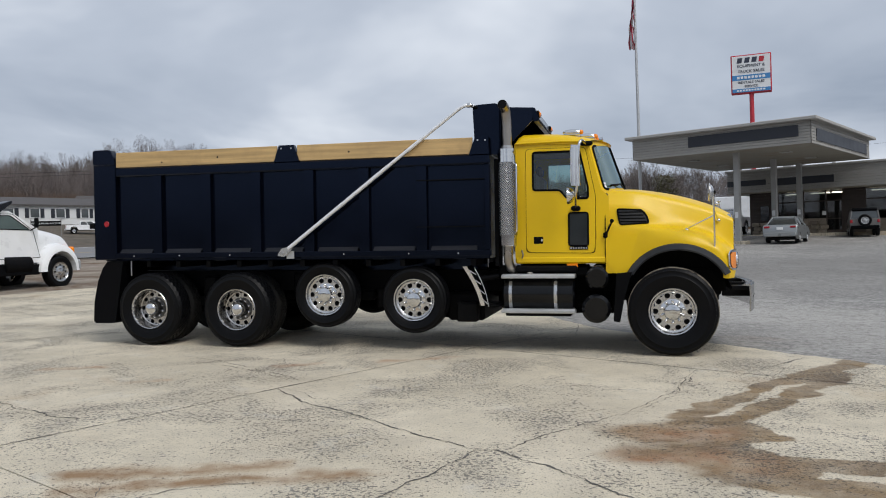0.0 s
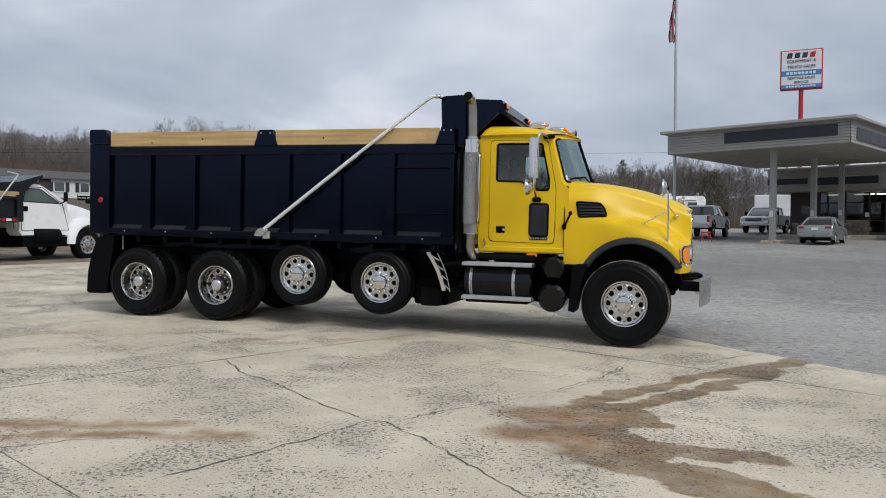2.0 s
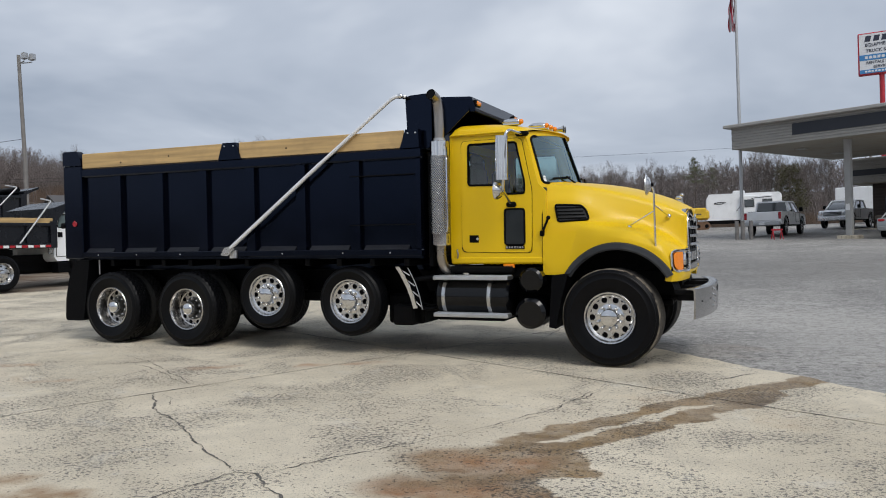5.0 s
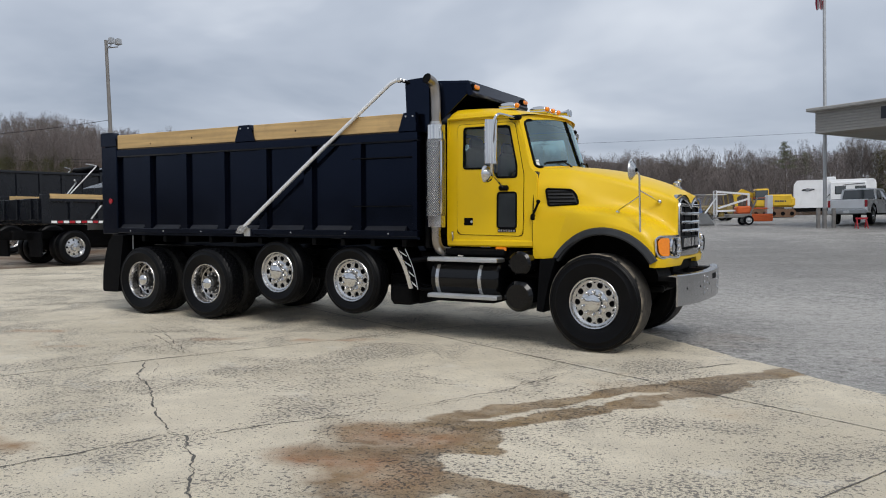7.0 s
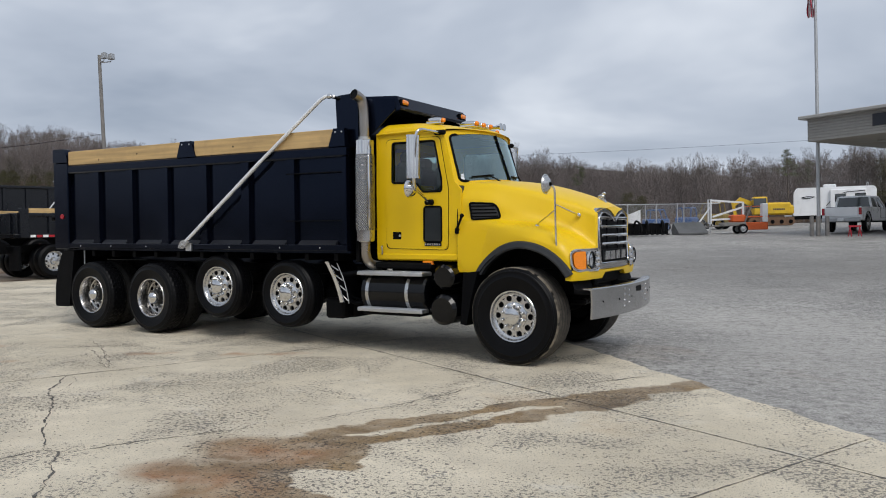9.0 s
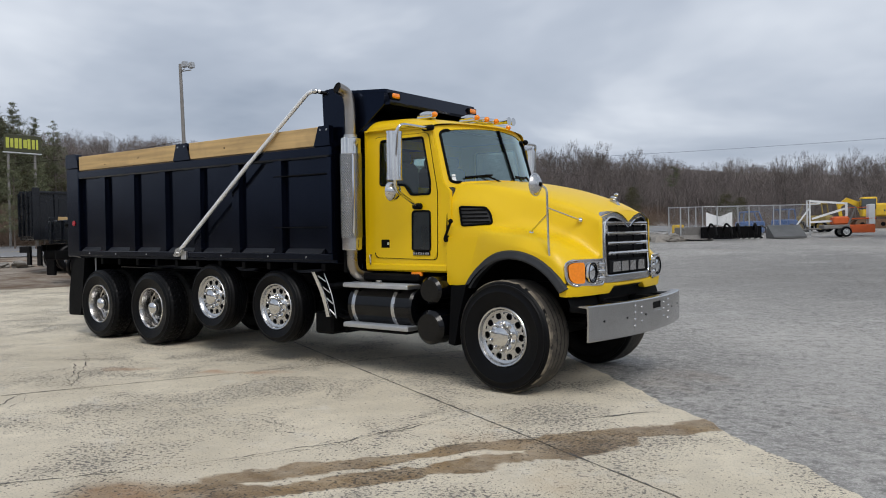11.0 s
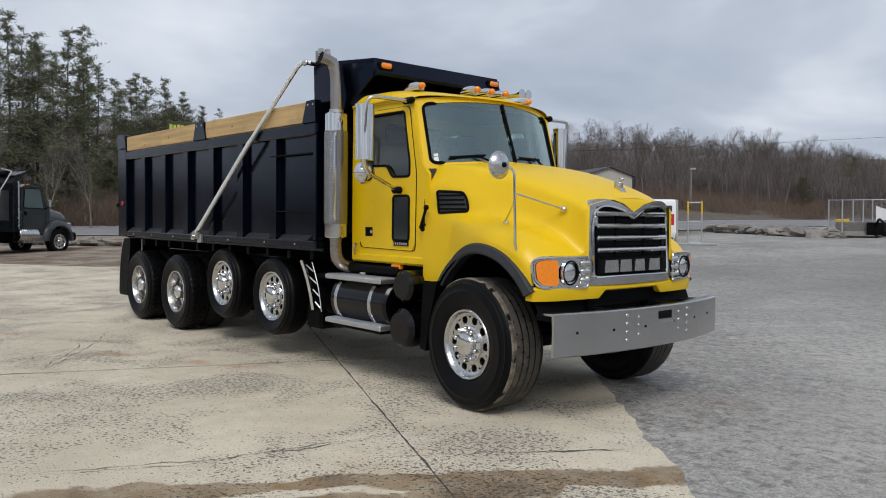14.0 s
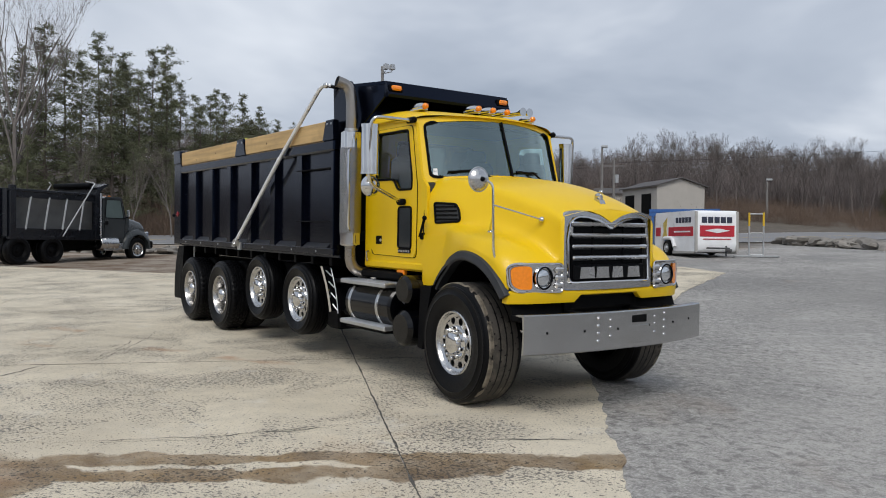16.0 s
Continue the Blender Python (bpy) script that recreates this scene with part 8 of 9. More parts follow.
# cargo trailer for hire
UH = at_ground(-6.5, 37.1, -39.4) @ Matrix.Scale(1.04, 4)
uh = thing("cargo_trailer", UH, "white and red enclosed hire trailer with rounded edges", "trailer")
part("box", slab_body(rounded([(-1.8, 0.16), (1.72, 0.16), (1.82, 0.4), (1.80, 1.73), (1.70, 1.82), (-1.75, 1.82), (-1.8, 1.73)], 0.12), 1.84, 0.12), WHITEV, uh, "white trailer box")
for s in (-1, 1):
    def flank(lo, hi):
        return (s * 0.924 - 0.006, s * 0.924 + 0.006)
    part("red_panel", Geo().box(-0.5, 1.62, *flank(0, 0), 0.80, 1.18, 0.004), REDP, uh, "red band")
    part("red_panel", Geo().box(-1.7, -1.25, *flank(0, 0), 0.80, 1.18, 0.004), REDP, uh, "red band")
    part("picture", Geo().prism([(-1.15, 0.6), (-0.62, 0.6), (-0.7, 1.1), (-0.62, 1.6), (-1.0, 1.35), (-0.95, 1.0)], s * 0.924 - 0.007, s * 0.924 + 0.007), material("picture_yellow", (0.55, 0.42, 0.10), 0.5, vary=0.4, scale=6), uh, "yellow and blue picture")
    part("picture_edge", Geo().prism([(-1.2, 0.52), (-0.58, 0.52), (-0.60, 0.72), (-1.1, 0.75)], s * 0.924 - 0.009, s * 0.924 + 0.009), BLUEP, uh)
    for k in range(5):
        part("logo_block", Geo().box(0.15 + k * 0.27, 0.36 + k * 0.27, s * 0.924 - 0.009, s * 0.924 + 0.009, 1.34, 1.56, 0.004), INK, uh)
    part("name_bar", Geo().box(0.0, 1.4, s * 0.924 - 0.010, s * 0.924 + 0.010, 0.95, 1.01, 0.003), SIGNW, uh)
    part("skirt_rail", Geo().box(-1.75, 1.7, s * 0.9 - 0.05, s * 0.9 + 0.05, 0.10, 0.20, 0.015), TRIMG, uh, "grey lower rail")
    part("fender", Geo().tube([(-0.95, s * 1.0, 0.36), (-0.8, s * 1.0, 0.72), (0.0, s * 1.0, 0.72), (0.2, s * 1.0, 0.36)], 0.08, 8, 0.15), SIGNW, uh)
    bg_wheel(uh, -0.38, s * 1.08, 0.32, 0.32, 0.2, s, GALV)
    part("corner_post", Geo().cyl((1.79, s * 0.88, 0.16), (1.77, s * 0.88, 1.78), 0.06, 12), TRIMG, uh, "pale corner post")
part("front_red", Geo().box(1.80, 1.83, -0.74, 0.74, 0.78, 1.22, 0.004), REDP, uh, "red band")
part("front_emblem", Geo().prism([(-0.55, 1.02), (0, 0.92), (0.55, 1.02), (0.2, 1.08), (0, 1.10), (-0.2, 1.08)], 1.80, 1.842, "x"), SIGNW, uh)
for k in range(5):
    part("front_logo", Geo().box(1.79, 1.825, -0.66 + k * 0.27, -0.44 + k * 0.27, 1.32, 1.56, 0.004), INK, uh)
part("name_bar", Geo().box(1.80, 1.835, -0.6, 0.6, 0.66, 0.70, 0.003), REDP, uh)
part("tongue", Geo().tube([(1.6, -0.5, 0.33), (2.75, 0, 0.32), (1.6, 0.5, 0.33)], 0.035, 6), DULLGREY, uh)
part("jack", Geo().cyl((2.5, 0, 0.02), (2.5, 0, 0.42), 0.035, 8).box(2.55, 2.85, -0.07, 0.07, 0.18, 0.30, 0.03), DULLGREY, uh)
std = thing("gate_frame", at_ground(-4.0, 37.5, 20), "grey steel gate frame with yellow tips", "gate frame")
for dx in (-0.28, 0.28):
    up = part("upright", Geo().cyl((dx, 0, -0.02), (dx, 0, 1.85), 0.035, 8), GALV, std)
    part("yellow_tip", Geo().cyl((dx, 0, 1.3), (dx, 0, 1.86), 0.04, 8), MACHY, up)
for z in (0.1, 1.0, 1.8):
    part("rung", Geo().cyl((-0.28, 0, z), (0.28, 0, z), 0.025, 8), GALV, std)
part("foot", Geo().box(-0.9, 0.9, -0.15, 0.15, 0.0, 0.06, 0.01), GALV, std)
bm_ = thing("blue_beam_stack", at_ground(-11.0, 46.4, 22), "stack of blue steel rack beams", "beams")
for k in range(4):
    part("beam", Geo().box(-1.9, 1.9, -0.4 + 0.2 * k, -0.25 + 0.2 * k, 1.66 + 0.2 * (k % 2), 1.84 + 0.2 * (k % 2), 0.01), BLUEP, bm_)
for dx in (-1.7, 0, 1.7):
    part("stand", Geo().box(dx - 0.06, dx + 0.06, -0.5, 0.5, 0, 1.66, 0.01), BLUEP, bm_)


def rock(x, y, s, seed):
    r = random.Random(seed)
    g = Geo().sphere((0, 0, 0), 1, 12, 8)
    off = Vector((seed * 3.1, seed * 1.7, 0))
    g.map(lambda p: Vector((p.x * 1.45, p.y, p.z * 0.45)) * (1 + 0.75 * noise.noise(p * 1.3 + off) + 0.25 * noise.noise(p * 3.1 + off)))
    o = part("rock", g, ROCKM, None, "", 20)
    tagged(o, "rough broken grey rock at the lot's edge", "rock", "rocks along the edge")
    o.matrix_world = pose(x, y, ground_z(x, y) + 0.2 * s, r.uniform(-15, 15), r.uniform(-15, 15), r.uniform(0, 360)) @ Matrix.Scale(s, 4)


rr = random.Random(3)
for k in range(46):
    s = 0.25 + 0.75 * k / 45
    rock(-9.5 + 9.5 * s + rr.uniform(-0.3, 0.3), 53.2 - 6.2 * s + rr.uniform(-0.6, 0.6), rr.uniform(0.3, 0.66), k)
for k in range(60):
    s = k / 59
    rock(-42 + 26 * s + rr.uniform(-0.4, 0.4), 16.3 + 13.0 * s + rr.uniform(-0.5, 0.5), rr.uniform(0.18, 0.5), 100 + k)

# shed, mobile home, small houses
def gabled(name, x, y, yaw, L, W, eave, ridge, wall, roof, label, cat, windows=(), door_at=None, base=None):
    z = ground_z(x, y) if base is None else base
    o = thing(name, pose(x, y, z, 0, 0, yaw), label, cat)
    part("wall", Geo().prism([(-W / 2, -1.5), (W / 2, -1.5), (W / 2, eave), (0, ridge - 0.05), (-W / 2, eave)], -L / 2, L / 2, "x"), wall, o)
    for s in (-1, 1):
        p = [(s * (W / 2 + 0.3), eave - 0.12), (0, ridge), (0, ridge + 0.1), (s * (W / 2 + 0.3), eave)]
        part("roof", Geo().prism(p, -L / 2 - 0.3, L / 2 + 0.3, "x"), roof, o)
    for wx, wz, ww, wh in windows:
        win = part("window", Geo().box(wx - ww / 2, wx + ww / 2, -W / 2 - 0.05, -W / 2 + 0.02, wz, wz + wh, 0.02), CARGL, o, "dark window")
        part("window_frame", seal([(wx - ww / 2, wz), (wx + ww / 2, wz), (wx + ww / 2, wz + wh), (wx - ww / 2, wz + wh)], lambda a, b, h: (a, -W / 2 - 0.05, b), 0.05, n=4), SIGNW, win)
        for s in (-1, 1):
            part("shutter", Geo().box(wx + s * (ww / 2 + 0.25) - 0.16, wx + s * (ww / 2 + 0.25) + 0.16, -W / 2 - 0.06, -W / 2, wz, wz + wh, 0.01), NAVY, win)
    if door_at is not None:
        part("door", Geo().box(door_at - 0.5, door_at + 0.5, -W / 2 - 0.05, -W / 2 + 0.02, 0.1, 2.1, 0.02), BROWNW, o)
    return o


gabled("mobile_home", -38.9, 70.7, 47, 15, 5.0, 2.15, 2.85, WHITESID, ROOFM, "long white mobile home with dark shutters", "house", [(-5.6, 0.95, 0.9, 0.85), (-3.6, 0.95, 0.8, 0.85), (-1.2, 0.95, 0.9, 0.85), (1.0, 0.95, 0.8, 0.85), (3.2, 0.95, 0.8, 0.85), (5.4, 0.95, 0.7, 0.85)], -2.4, base=3.95)
sh_ = gabled("metal_shed", -30.5, 85.5, -34.3, 7.5, 5.7, 3.1, 3.9, SHEDM, ROOFM, "tan metal shed with open bays", "shed", base=4.5)
for u in (-2.0, 1.6):
    part("open_bay", Geo().box(u - 1.0, u + 1.0, -2.9, -2.8, -0.2, 2.3, 0.02), BLACKF, sh_, "dark open bay")
gabled("far_house", -42.3, 97.5, 20, 5.5, 4.5, 1.0, 1.75, SHEDM, ROOFM, "low grey house among the trees", "house")

# poles and wires
def utility_pole(x, y, h, label, arm=True, lamp=False):
    o = thing("utility_pole", at_ground(x, y, 25), label, "utility pole", "utility poles")
    part("pole", Geo().tube([(0, 0, -0.3), (0, 0, h)], [0.16, 0.10], 10), POLEM, o)
    if arm:
        part("cross_arm", Geo().box(-1.1, 1.1, -0.06, 0.06, h - 0.7, h - 0.55, 0.01), POLEM, o)
        part("transformer", Geo().cyl((0.28, 0, h - 2.3), (0.28, 0, h - 1.5), 0.2, 12), GALV, o)
    if lamp:
        part("lamp_head", Geo().box(-0.1, 0.55, -0.2, 0.2, h - 0.1, h + 0.12, 0.04), GALV, o)
    return o


utility_pole(-31.6, 74.0, 6.95, "dark wooden pole with a lamp", False, True)
utility_pole(-30.6, 74.6, 5.7, "dark wooden utility pole with cross arm")
utility_pole(-22.45, 95.4, 4.3, "thin lamp post by the road", False, True)
utility_pole(30, 78, 9, "thin wooden pole behind the store", False)
for a, b, sag in (((-30.6, 74.6, 9.5), (-130, 62, 13), 1.6), ((-30.6, 74.6, 9.2), (-130, 62, 12.5), 1.6), ((-30.6, 74.6, 9.5), (70, 84, 12.2), 1.2), ((-23.7, 35.2, 7.2), (-60, 42, 9), 0.8)):
    pts = [Vector(a) * (1 - s) + Vector(b) * s - Vector((0, 0, 4 * sag * s * (1 - s))) for s in [k / 24 for k in range(25)]]
    tagged(part("power_line", Geo().tube(pts, 0.012, 4), BLACKF), "thin black overhead wire", "power line", "overhead wires")

# banner, fence posts and dirt bank across the road
ban = thing("roofing_banner", at_ground(-26.6, 52.4, 28) @ Matrix.Scale(0.43, 4), "dark banner with white letters on posts", "banner")
part("cloth", Geo().box(-2.1, 2.1, -0.02, 0.02, 3.5, 4.25, 0.005), BLACKPL, ban)
o = part("lettering", text_mesh("WE SELL METAL ROOFING", 0.36, SIGNW, "lettering"), None, ban)
o.matrix_local = pose(0, -0.035, 3.87)
for dx in (-2.1, 2.1):
    part("post", Geo().cyl((dx, 0.05, -0.3), (dx, 0.05, 4.5), 0.07, 8), POLEM, ban)
bx, by = -43.0, 40.8
bill = thing("billboard", at_ground(bx, by, 76), "dark billboard with faded yellow-green lettering behind the truck", "billboard")
BZ = 8.95 - ground_z(bx, by)
part("panel", Geo().box(-1.25, 1.25, -0.08, 0.08, BZ - 0.6, BZ + 0.6, 0.03), material("dark_olive_board", (0.055, 0.058, 0.03), 0.7, vary=0.2), bill)
part("border", Geo().box(-1.3, 1.3, -0.06, 0.10, BZ - 0.68, BZ - 0.6, 0.02), SIGNW, bill)
for k, (w, h) in enumerate(((0.22, 0.7), (0.2, 0.62), (0.24, 0.7), (0.18, 0.7), (0.24, 0.58), (0.2, 0.7), (0.2, 0.66), (0.14, 0.7))):
    part("letter_bar", Geo().box(-1.15 + k * 0.29, -1.15 + k * 0.29 + w, -0.11, -0.08, BZ - h / 2, BZ + h / 2, 0.01), material("faded_billboard_yellow", (0.50, 0.52, 0.08), 0.7, vary=0.15), bill)
for dx in (-0.9, 0.9):
    part("post", Geo().cyl((dx, 0.16, -0.3), (dx, 0.16, BZ + 0.4), 0.09, 8), POLEM, bill)


# other dump trucks
def small_dump(m, label, cab_mat, bed_mat, wb, bed_len, style, bed_z=(1.12, 1.88), tandem=False, wheel_mat=ALU, cab=(1.85, 1.0, 0.4, 0.5, 2.6, 1.85, 1.6), over=1.25, rise=0.7, reach=0.55):
    """A conventional-cab dump truck, its rear axle at the origin, nose along x."""
    o = thing("dump_truck", m, label, "dump truck")
    r, z0, z1 = 0.5, *bed_z
    axles = (-0.7, 0.7) if tandem else (0.0,)
    for x in axles:
        for s in (-1, 1):
            bg_wheel(o, x, s * 1.17, r, r, 0.27, s, wheel_mat, True)
            bg_wheel(o, x, s * 0.87, r, r, 0.27, s, wheel_mat, True)
        part("axle", Geo().cyl((x, -0.9, r), (x, 0.9, r), 0.09, 10), BLACKF, o)
    for s in (-1, 1):
        bg_wheel(o, wb, s * 1.08, r, r, 0.27, s, ALU)
        part("frame_rail", Geo().box(-1.4, wb + 0.7, s * 0.42 - 0.05, s * 0.42 + 0.05, 0.75, 1.0, 0.01), BLACKF, o)
        part("mud_flap", Geo().box(-1.05 + min(axles), -0.98 + min(axles), s * 0.9 - 0.3, s * 0.9 + 0.3, 0.25, 0.95, 0.01), BLACKPL, o)
        part("tank", Geo().cyl((wb - 1.9, s * 0.85, 0.75), (wb - 1.0, s * 0.85, 0.75), 0.27, 18, c=0.02), ALU if style == "open" else BLACKF, o, "side tank")
    part("drive_gear", Geo().box(-0.6, wb - 0.5, -0.4, 0.4, 0.45, 0.9, 0.08), BLACKF, o)
    x0, x1 = min(axles) - over, min(axles) - over + bed_len
    bed = part("bed", Geo().box(x0, x1, -1.15, 1.15, z0 - 0.1, z0, 0.01), bed_mat, o, "black steel dump bed")
    for s in (-1, 1):
        def sd(a, b):
            return (a, b) if s > 0 else (-b, -a)
        if style == "open":
            part("side_panel", Geo().box(x0, x1, *sd(1.08, 1.14), z0, z0 + 0.30, 0.01), bed_mat, bed)
            part("upper_panel", Geo().box(x0, x1, *sd(1.08, 1.14), z1 - 0.30, z1 - 0.1, 0.01), bed_mat, bed)
            part("inner_side", Geo().box(x0, x1, *sd(0.80, 0.82), z0 + 0.30, z1 - 0.30, 0.004), DULLGREY, bed, "dull grey inner side")
        else:
            part("side_panel", Geo().box(x0, x1, *sd(1.08, 1.11), z0, z1, 0.004), bed_mat, bed)
        part("top_rail", Geo().box(x0, x1, *sd(1.06, 1.18), z1 - 0.1, z1, 0.02), bed_mat, bed)
        part("bottom_rail", Geo().box(x0, x1, *sd(1.08, 1.18), z0 - 0.12, z0 + 0.02, 0.01), bed_mat, bed)
        part("rear_post", Geo().box(x0 - 0.02, x0 + 0.22, *sd(1.06, 1.19), z0 - 0.1, z1 + 0.12, 0.01), bed_mat, bed)
        part("front_post", Geo().box(x1 - 0.2, x1, *sd(1.06, 1.19), z0 - 0.1, z1 + 0.05, 0.01), bed_mat, bed)
        n = max(3, round(bed_len / 0.75))
        for k in range(1, n):
            x = x0 + bed_len * k / n
            if style == "open":
                g = Geo().tube([(x - 0.14, s * 1.12, z0 + 0.26), (x + 0.08, s * 1.12, z1 - 0.26)], 0.035, 6)
                part("rib", g, GALV, bed, "bright slanted stake")
            else:
                part("rib", Geo().prism([(x - 0.09, 1.10), (x - 0.06, 1.17), (x + 0.06, 1.17), (x + 0.09, 1.10)] if s > 0 else [(x - 0.09, -1.10), (x - 0.06, -1.17), (x + 0.06, -1.17), (x + 0.09, -1.10)], z0, z1 - 0.1, "z"), bed_mat, bed)
        if style == "boards":
            part("side_board", Geo().box(x0 + 0.25, x1 - 0.1, *sd(1.10, 1.14), z1, z1 + 0.14, 0.005), WOOD, bed, "pale wooden side board")
            k, x = 0, x0 + 0.25
            while x < x1 - 0.3:
                part("tape", Geo().box(x, x + 0.16, *sd(1.18, 1.186), z0 - 0.10, z0 - 0.03, 0.001), REDL if k % 2 else STICKER, bed)
                k, x = k + 1, x + 0.18
        part("tarp_arm", Geo().tube([(x0 + bed_len * 0.55, s * 1.22, z0 + 0.02), (x0 + bed_len * 0.93, s * 1.22, z1 + rise + 0.05), (x0 + bed_len * 0.86, s * 1.0, z1 + rise + 0.12)], 0.025, 8, 0.06), GALV, bed, "bright tarp arm")
    part("tail_gate", Geo().box(x0 - 0.08, x0, -1.08, 1.08, z0, z1, 0.01), bed_mat, bed)
    for k in range(3):
        part("gate_rib", Geo().box(x0 - 0.14, x0 - 0.08, -0.8 + 0.75 * k, -0.68 + 0.75 * k, z0, z1, 0.01), bed_mat, bed)
    part("cab_shield", Geo().prism([(x1 - 0.05, z0), (x1 - 0.05, z1 + rise * 0.75), (x1 + reach * 0.4, z1 + rise * 0.95), (x1 + reach, z1 + rise + 0.1), (x1 + reach, z1 + rise + 0.03), (x1 + reach * 0.45, z1 + rise * 0.6), (x1 + 0.05, z1 + 0.05), (x1 + 0.05, z0)], -1.1, 1.1), bed_mat, bed)
    if style != "boards":
        part("tarp_roll", Geo().cyl((x1 - 0.25, -1.0, z1 + rise * 0.9), (x1 - 0.25, 1.0, z1 + rise * 0.9), 0.12, 12), BLACKPL, bed, "rolled black tarp")
    part("rear_plate", Geo().box(x0 - 0.1, x0 - 0.04, -0.9, 0.9, 0.72, 0.95, 0.01), BLACKF, o)
    # cab and hood
    back, nose, fr, fw, hr, hb, hn = cab
    cx, ln = wb - back, back + nose
    xr, xw = cx + ln * fr, cx + ln * fw
    fb = wb - r - 0.16
    side = [(cx, 0.9), (cx, hr - 0.3), (cx + 0.06, hr - 0.1), (cx + 0.22, hr), (xr - 0.14, hr), (xr, hr - 0.06), (xw - 0.05, hb + 0.05), (xw + 0.12, hb - 0.03), (xw + 0.14, hb - 0.4), (fb, 0.95), (fb, 0.8), (cx + 0.1, 0.78)]
    part("cab_body", slab_body(side, 1.96, 0.16), cab_mat, o)
    tip = wb + nose - 0.08
    rows = []
    for k in range(13):
        u = k / 12
        x = xw + (tip - xw) * u
        fall = max(0.0, (u - 0.8) / 0.2) ** 2
        zt = hb + (hn - hb) * u ** 1.5 - 0.10 * fall
        w = (0.90 - 0.20 * u) * (1 - 0.06 * fall)
        low = 1.0 if u > 0.75 else 1.05
        half = [(w * 1.02, low), (w * 1.02, low + (zt - low) * 0.55), (w * 0.97, zt - 0.13), (w * 0.84, zt - 0.035), (w * 0.5, zt + 0.005), (0.0, zt + 0.02)]
        rows.append([Vector((x, y, z)) for y, z in half] + [Vector((x, -y, z)) for y, z in half[-2::-1]])
    part("hood", Geo().loft(rows), cab_mat, o, "sloping hood with rounded edges", angle=50)
    grl = part("grille", Geo().box(tip - 0.03, tip + 0.04, -0.46, 0.46, 0.98, hn - 0.18, 0.03), BLACKPL, o, "dark front grille")
    for k in range(4):
        z = 1.0 + (hn - 1.22) * (k + 0.5) / 4
        part("grille_bar", Geo().box(tip + 0.035, tip + 0.055, -0.44, 0.44, z - 0.012, z + 0.012, 0.004), ALU, grl)
    for s in (-1, 1):
        win = part("side_window", Geo().prism(rounded([(cx + 0.14, hb - 0.06), (xw - 0.16, hb - 0.08), (xr - 0.1, hr - 0.14), (cx + 0.2, hr - 0.14)], 0.06), *((0.972, 0.986) if s > 0 else (-0.986, -0.972))), TRUCKGL, o, "tinted cab window")
        part("window_rubber", seal(rounded([(cx + 0.14, hb - 0.06), (xw - 0.16, hb - 0.08), (xr - 0.1, hr - 0.14), (cx + 0.2, hr - 0.14)], 0.06), lambda a, b, h: (a, s * 0.984, b), 0.014), BLACKPL, win)
        part("door_seam", seal([(cx + 0.08, 0.92), (fb, 0.95), (xw - 0.06, hb - 0.1), (xr - 0.02, hr - 0.09), (cx + 0.14, hr - 0.09)], lambda a, b, h: (a, s * 0.982, b), 0.009), BLACKF, o)
        part("door_handle", Geo().box(cx + 0.14, cx + 0.3, s * 0.985 - 0.012, s * 0.985 + 0.012, hb - 0.35, hb - 0.2, 0.01), BLACKPL, o)
        rings = []
        for k in range(17):
            a = math.pi * k / 16
            rings.append([Vector((wb + (r + dr) * 1.12 * math.cos(a), s * yy, 0.52 + (r + dr) * 1.2 * math.sin(a))) for dr, yy in ((0.0, 0.60), (0.19, 0.60), (0.215, 0.90), (0.17, 1.08), (0.08, 1.15), (0.0, 1.15))])
        part("fender", Geo().loft(rings), cab_mat, o, "rounded front fender")
        part("mirror", Geo().box(xw - 0.16, xw - 0.1, s * 1.2 - 0.08, s * 1.2 + 0.08, hb - 0.02, hb + 0.27, 0.025), BLACKPL if cab_mat is WHITEV else ALU, o)
        part("mirror_stay", Geo().tube([(xw - 0.15, s * 0.96, hb - 0.1), (xw - 0.15, s * 1.22, hb)], 0.02, 6), BLACKPL, o)
        part("step", Geo().box(cx + 0.1, fb - 0.05, *((0.7, 1.02) if s > 0 else (-1.02, -0.7)), 0.45, 0.76, 0.02), BLACKPL if cab_mat is WHITEV else ALU, o)
        part("head_lamp", Geo().box(wb + nose - 0.28, wb + nose - 0.08, s * 0.8 - 0.16, s * 0.8 + 0.16, 1.02, 1.26, 0.05), AMBER if cab_mat is WHITEV else LENS, o)
    ws_ = Geo().add([(xr + 0.03, -0.8, hr - 0.1), (xr + 0.03, 0.8, hr - 0.1), (xw + 0.0, 0.88, hb + 0.06), (xw + 0.0, -0.88, hb + 0.06)], [(0, 1, 2, 3)])
    part("windscreen", ws_, TRUCKGL, o)
    part("bumper", Geo().box(wb + nose - 0.18, wb + nose, -1.12, 1.12, 0.55, 0.86, 0.05), GALV if cab_mat is WHITEV else BLACKF, o, "front bumper")
    part("exhaust", Geo().cyl((cx - 0.08, -0.95, 1.0), (cx - 0.08, -0.95, hr + 0.1 if style == "open" else 1.4), 0.06, 10), ALU, o)
    for k in range(5):
        part("roof_lamp", Geo().box(xr - 0.3, xr - 0.2, -0.5 + 0.25 * k - 0.04, -0.5 + 0.25 * k + 0.04, hr - 0.02, hr + 0.05, 0.015), AMBER, o)
    return o


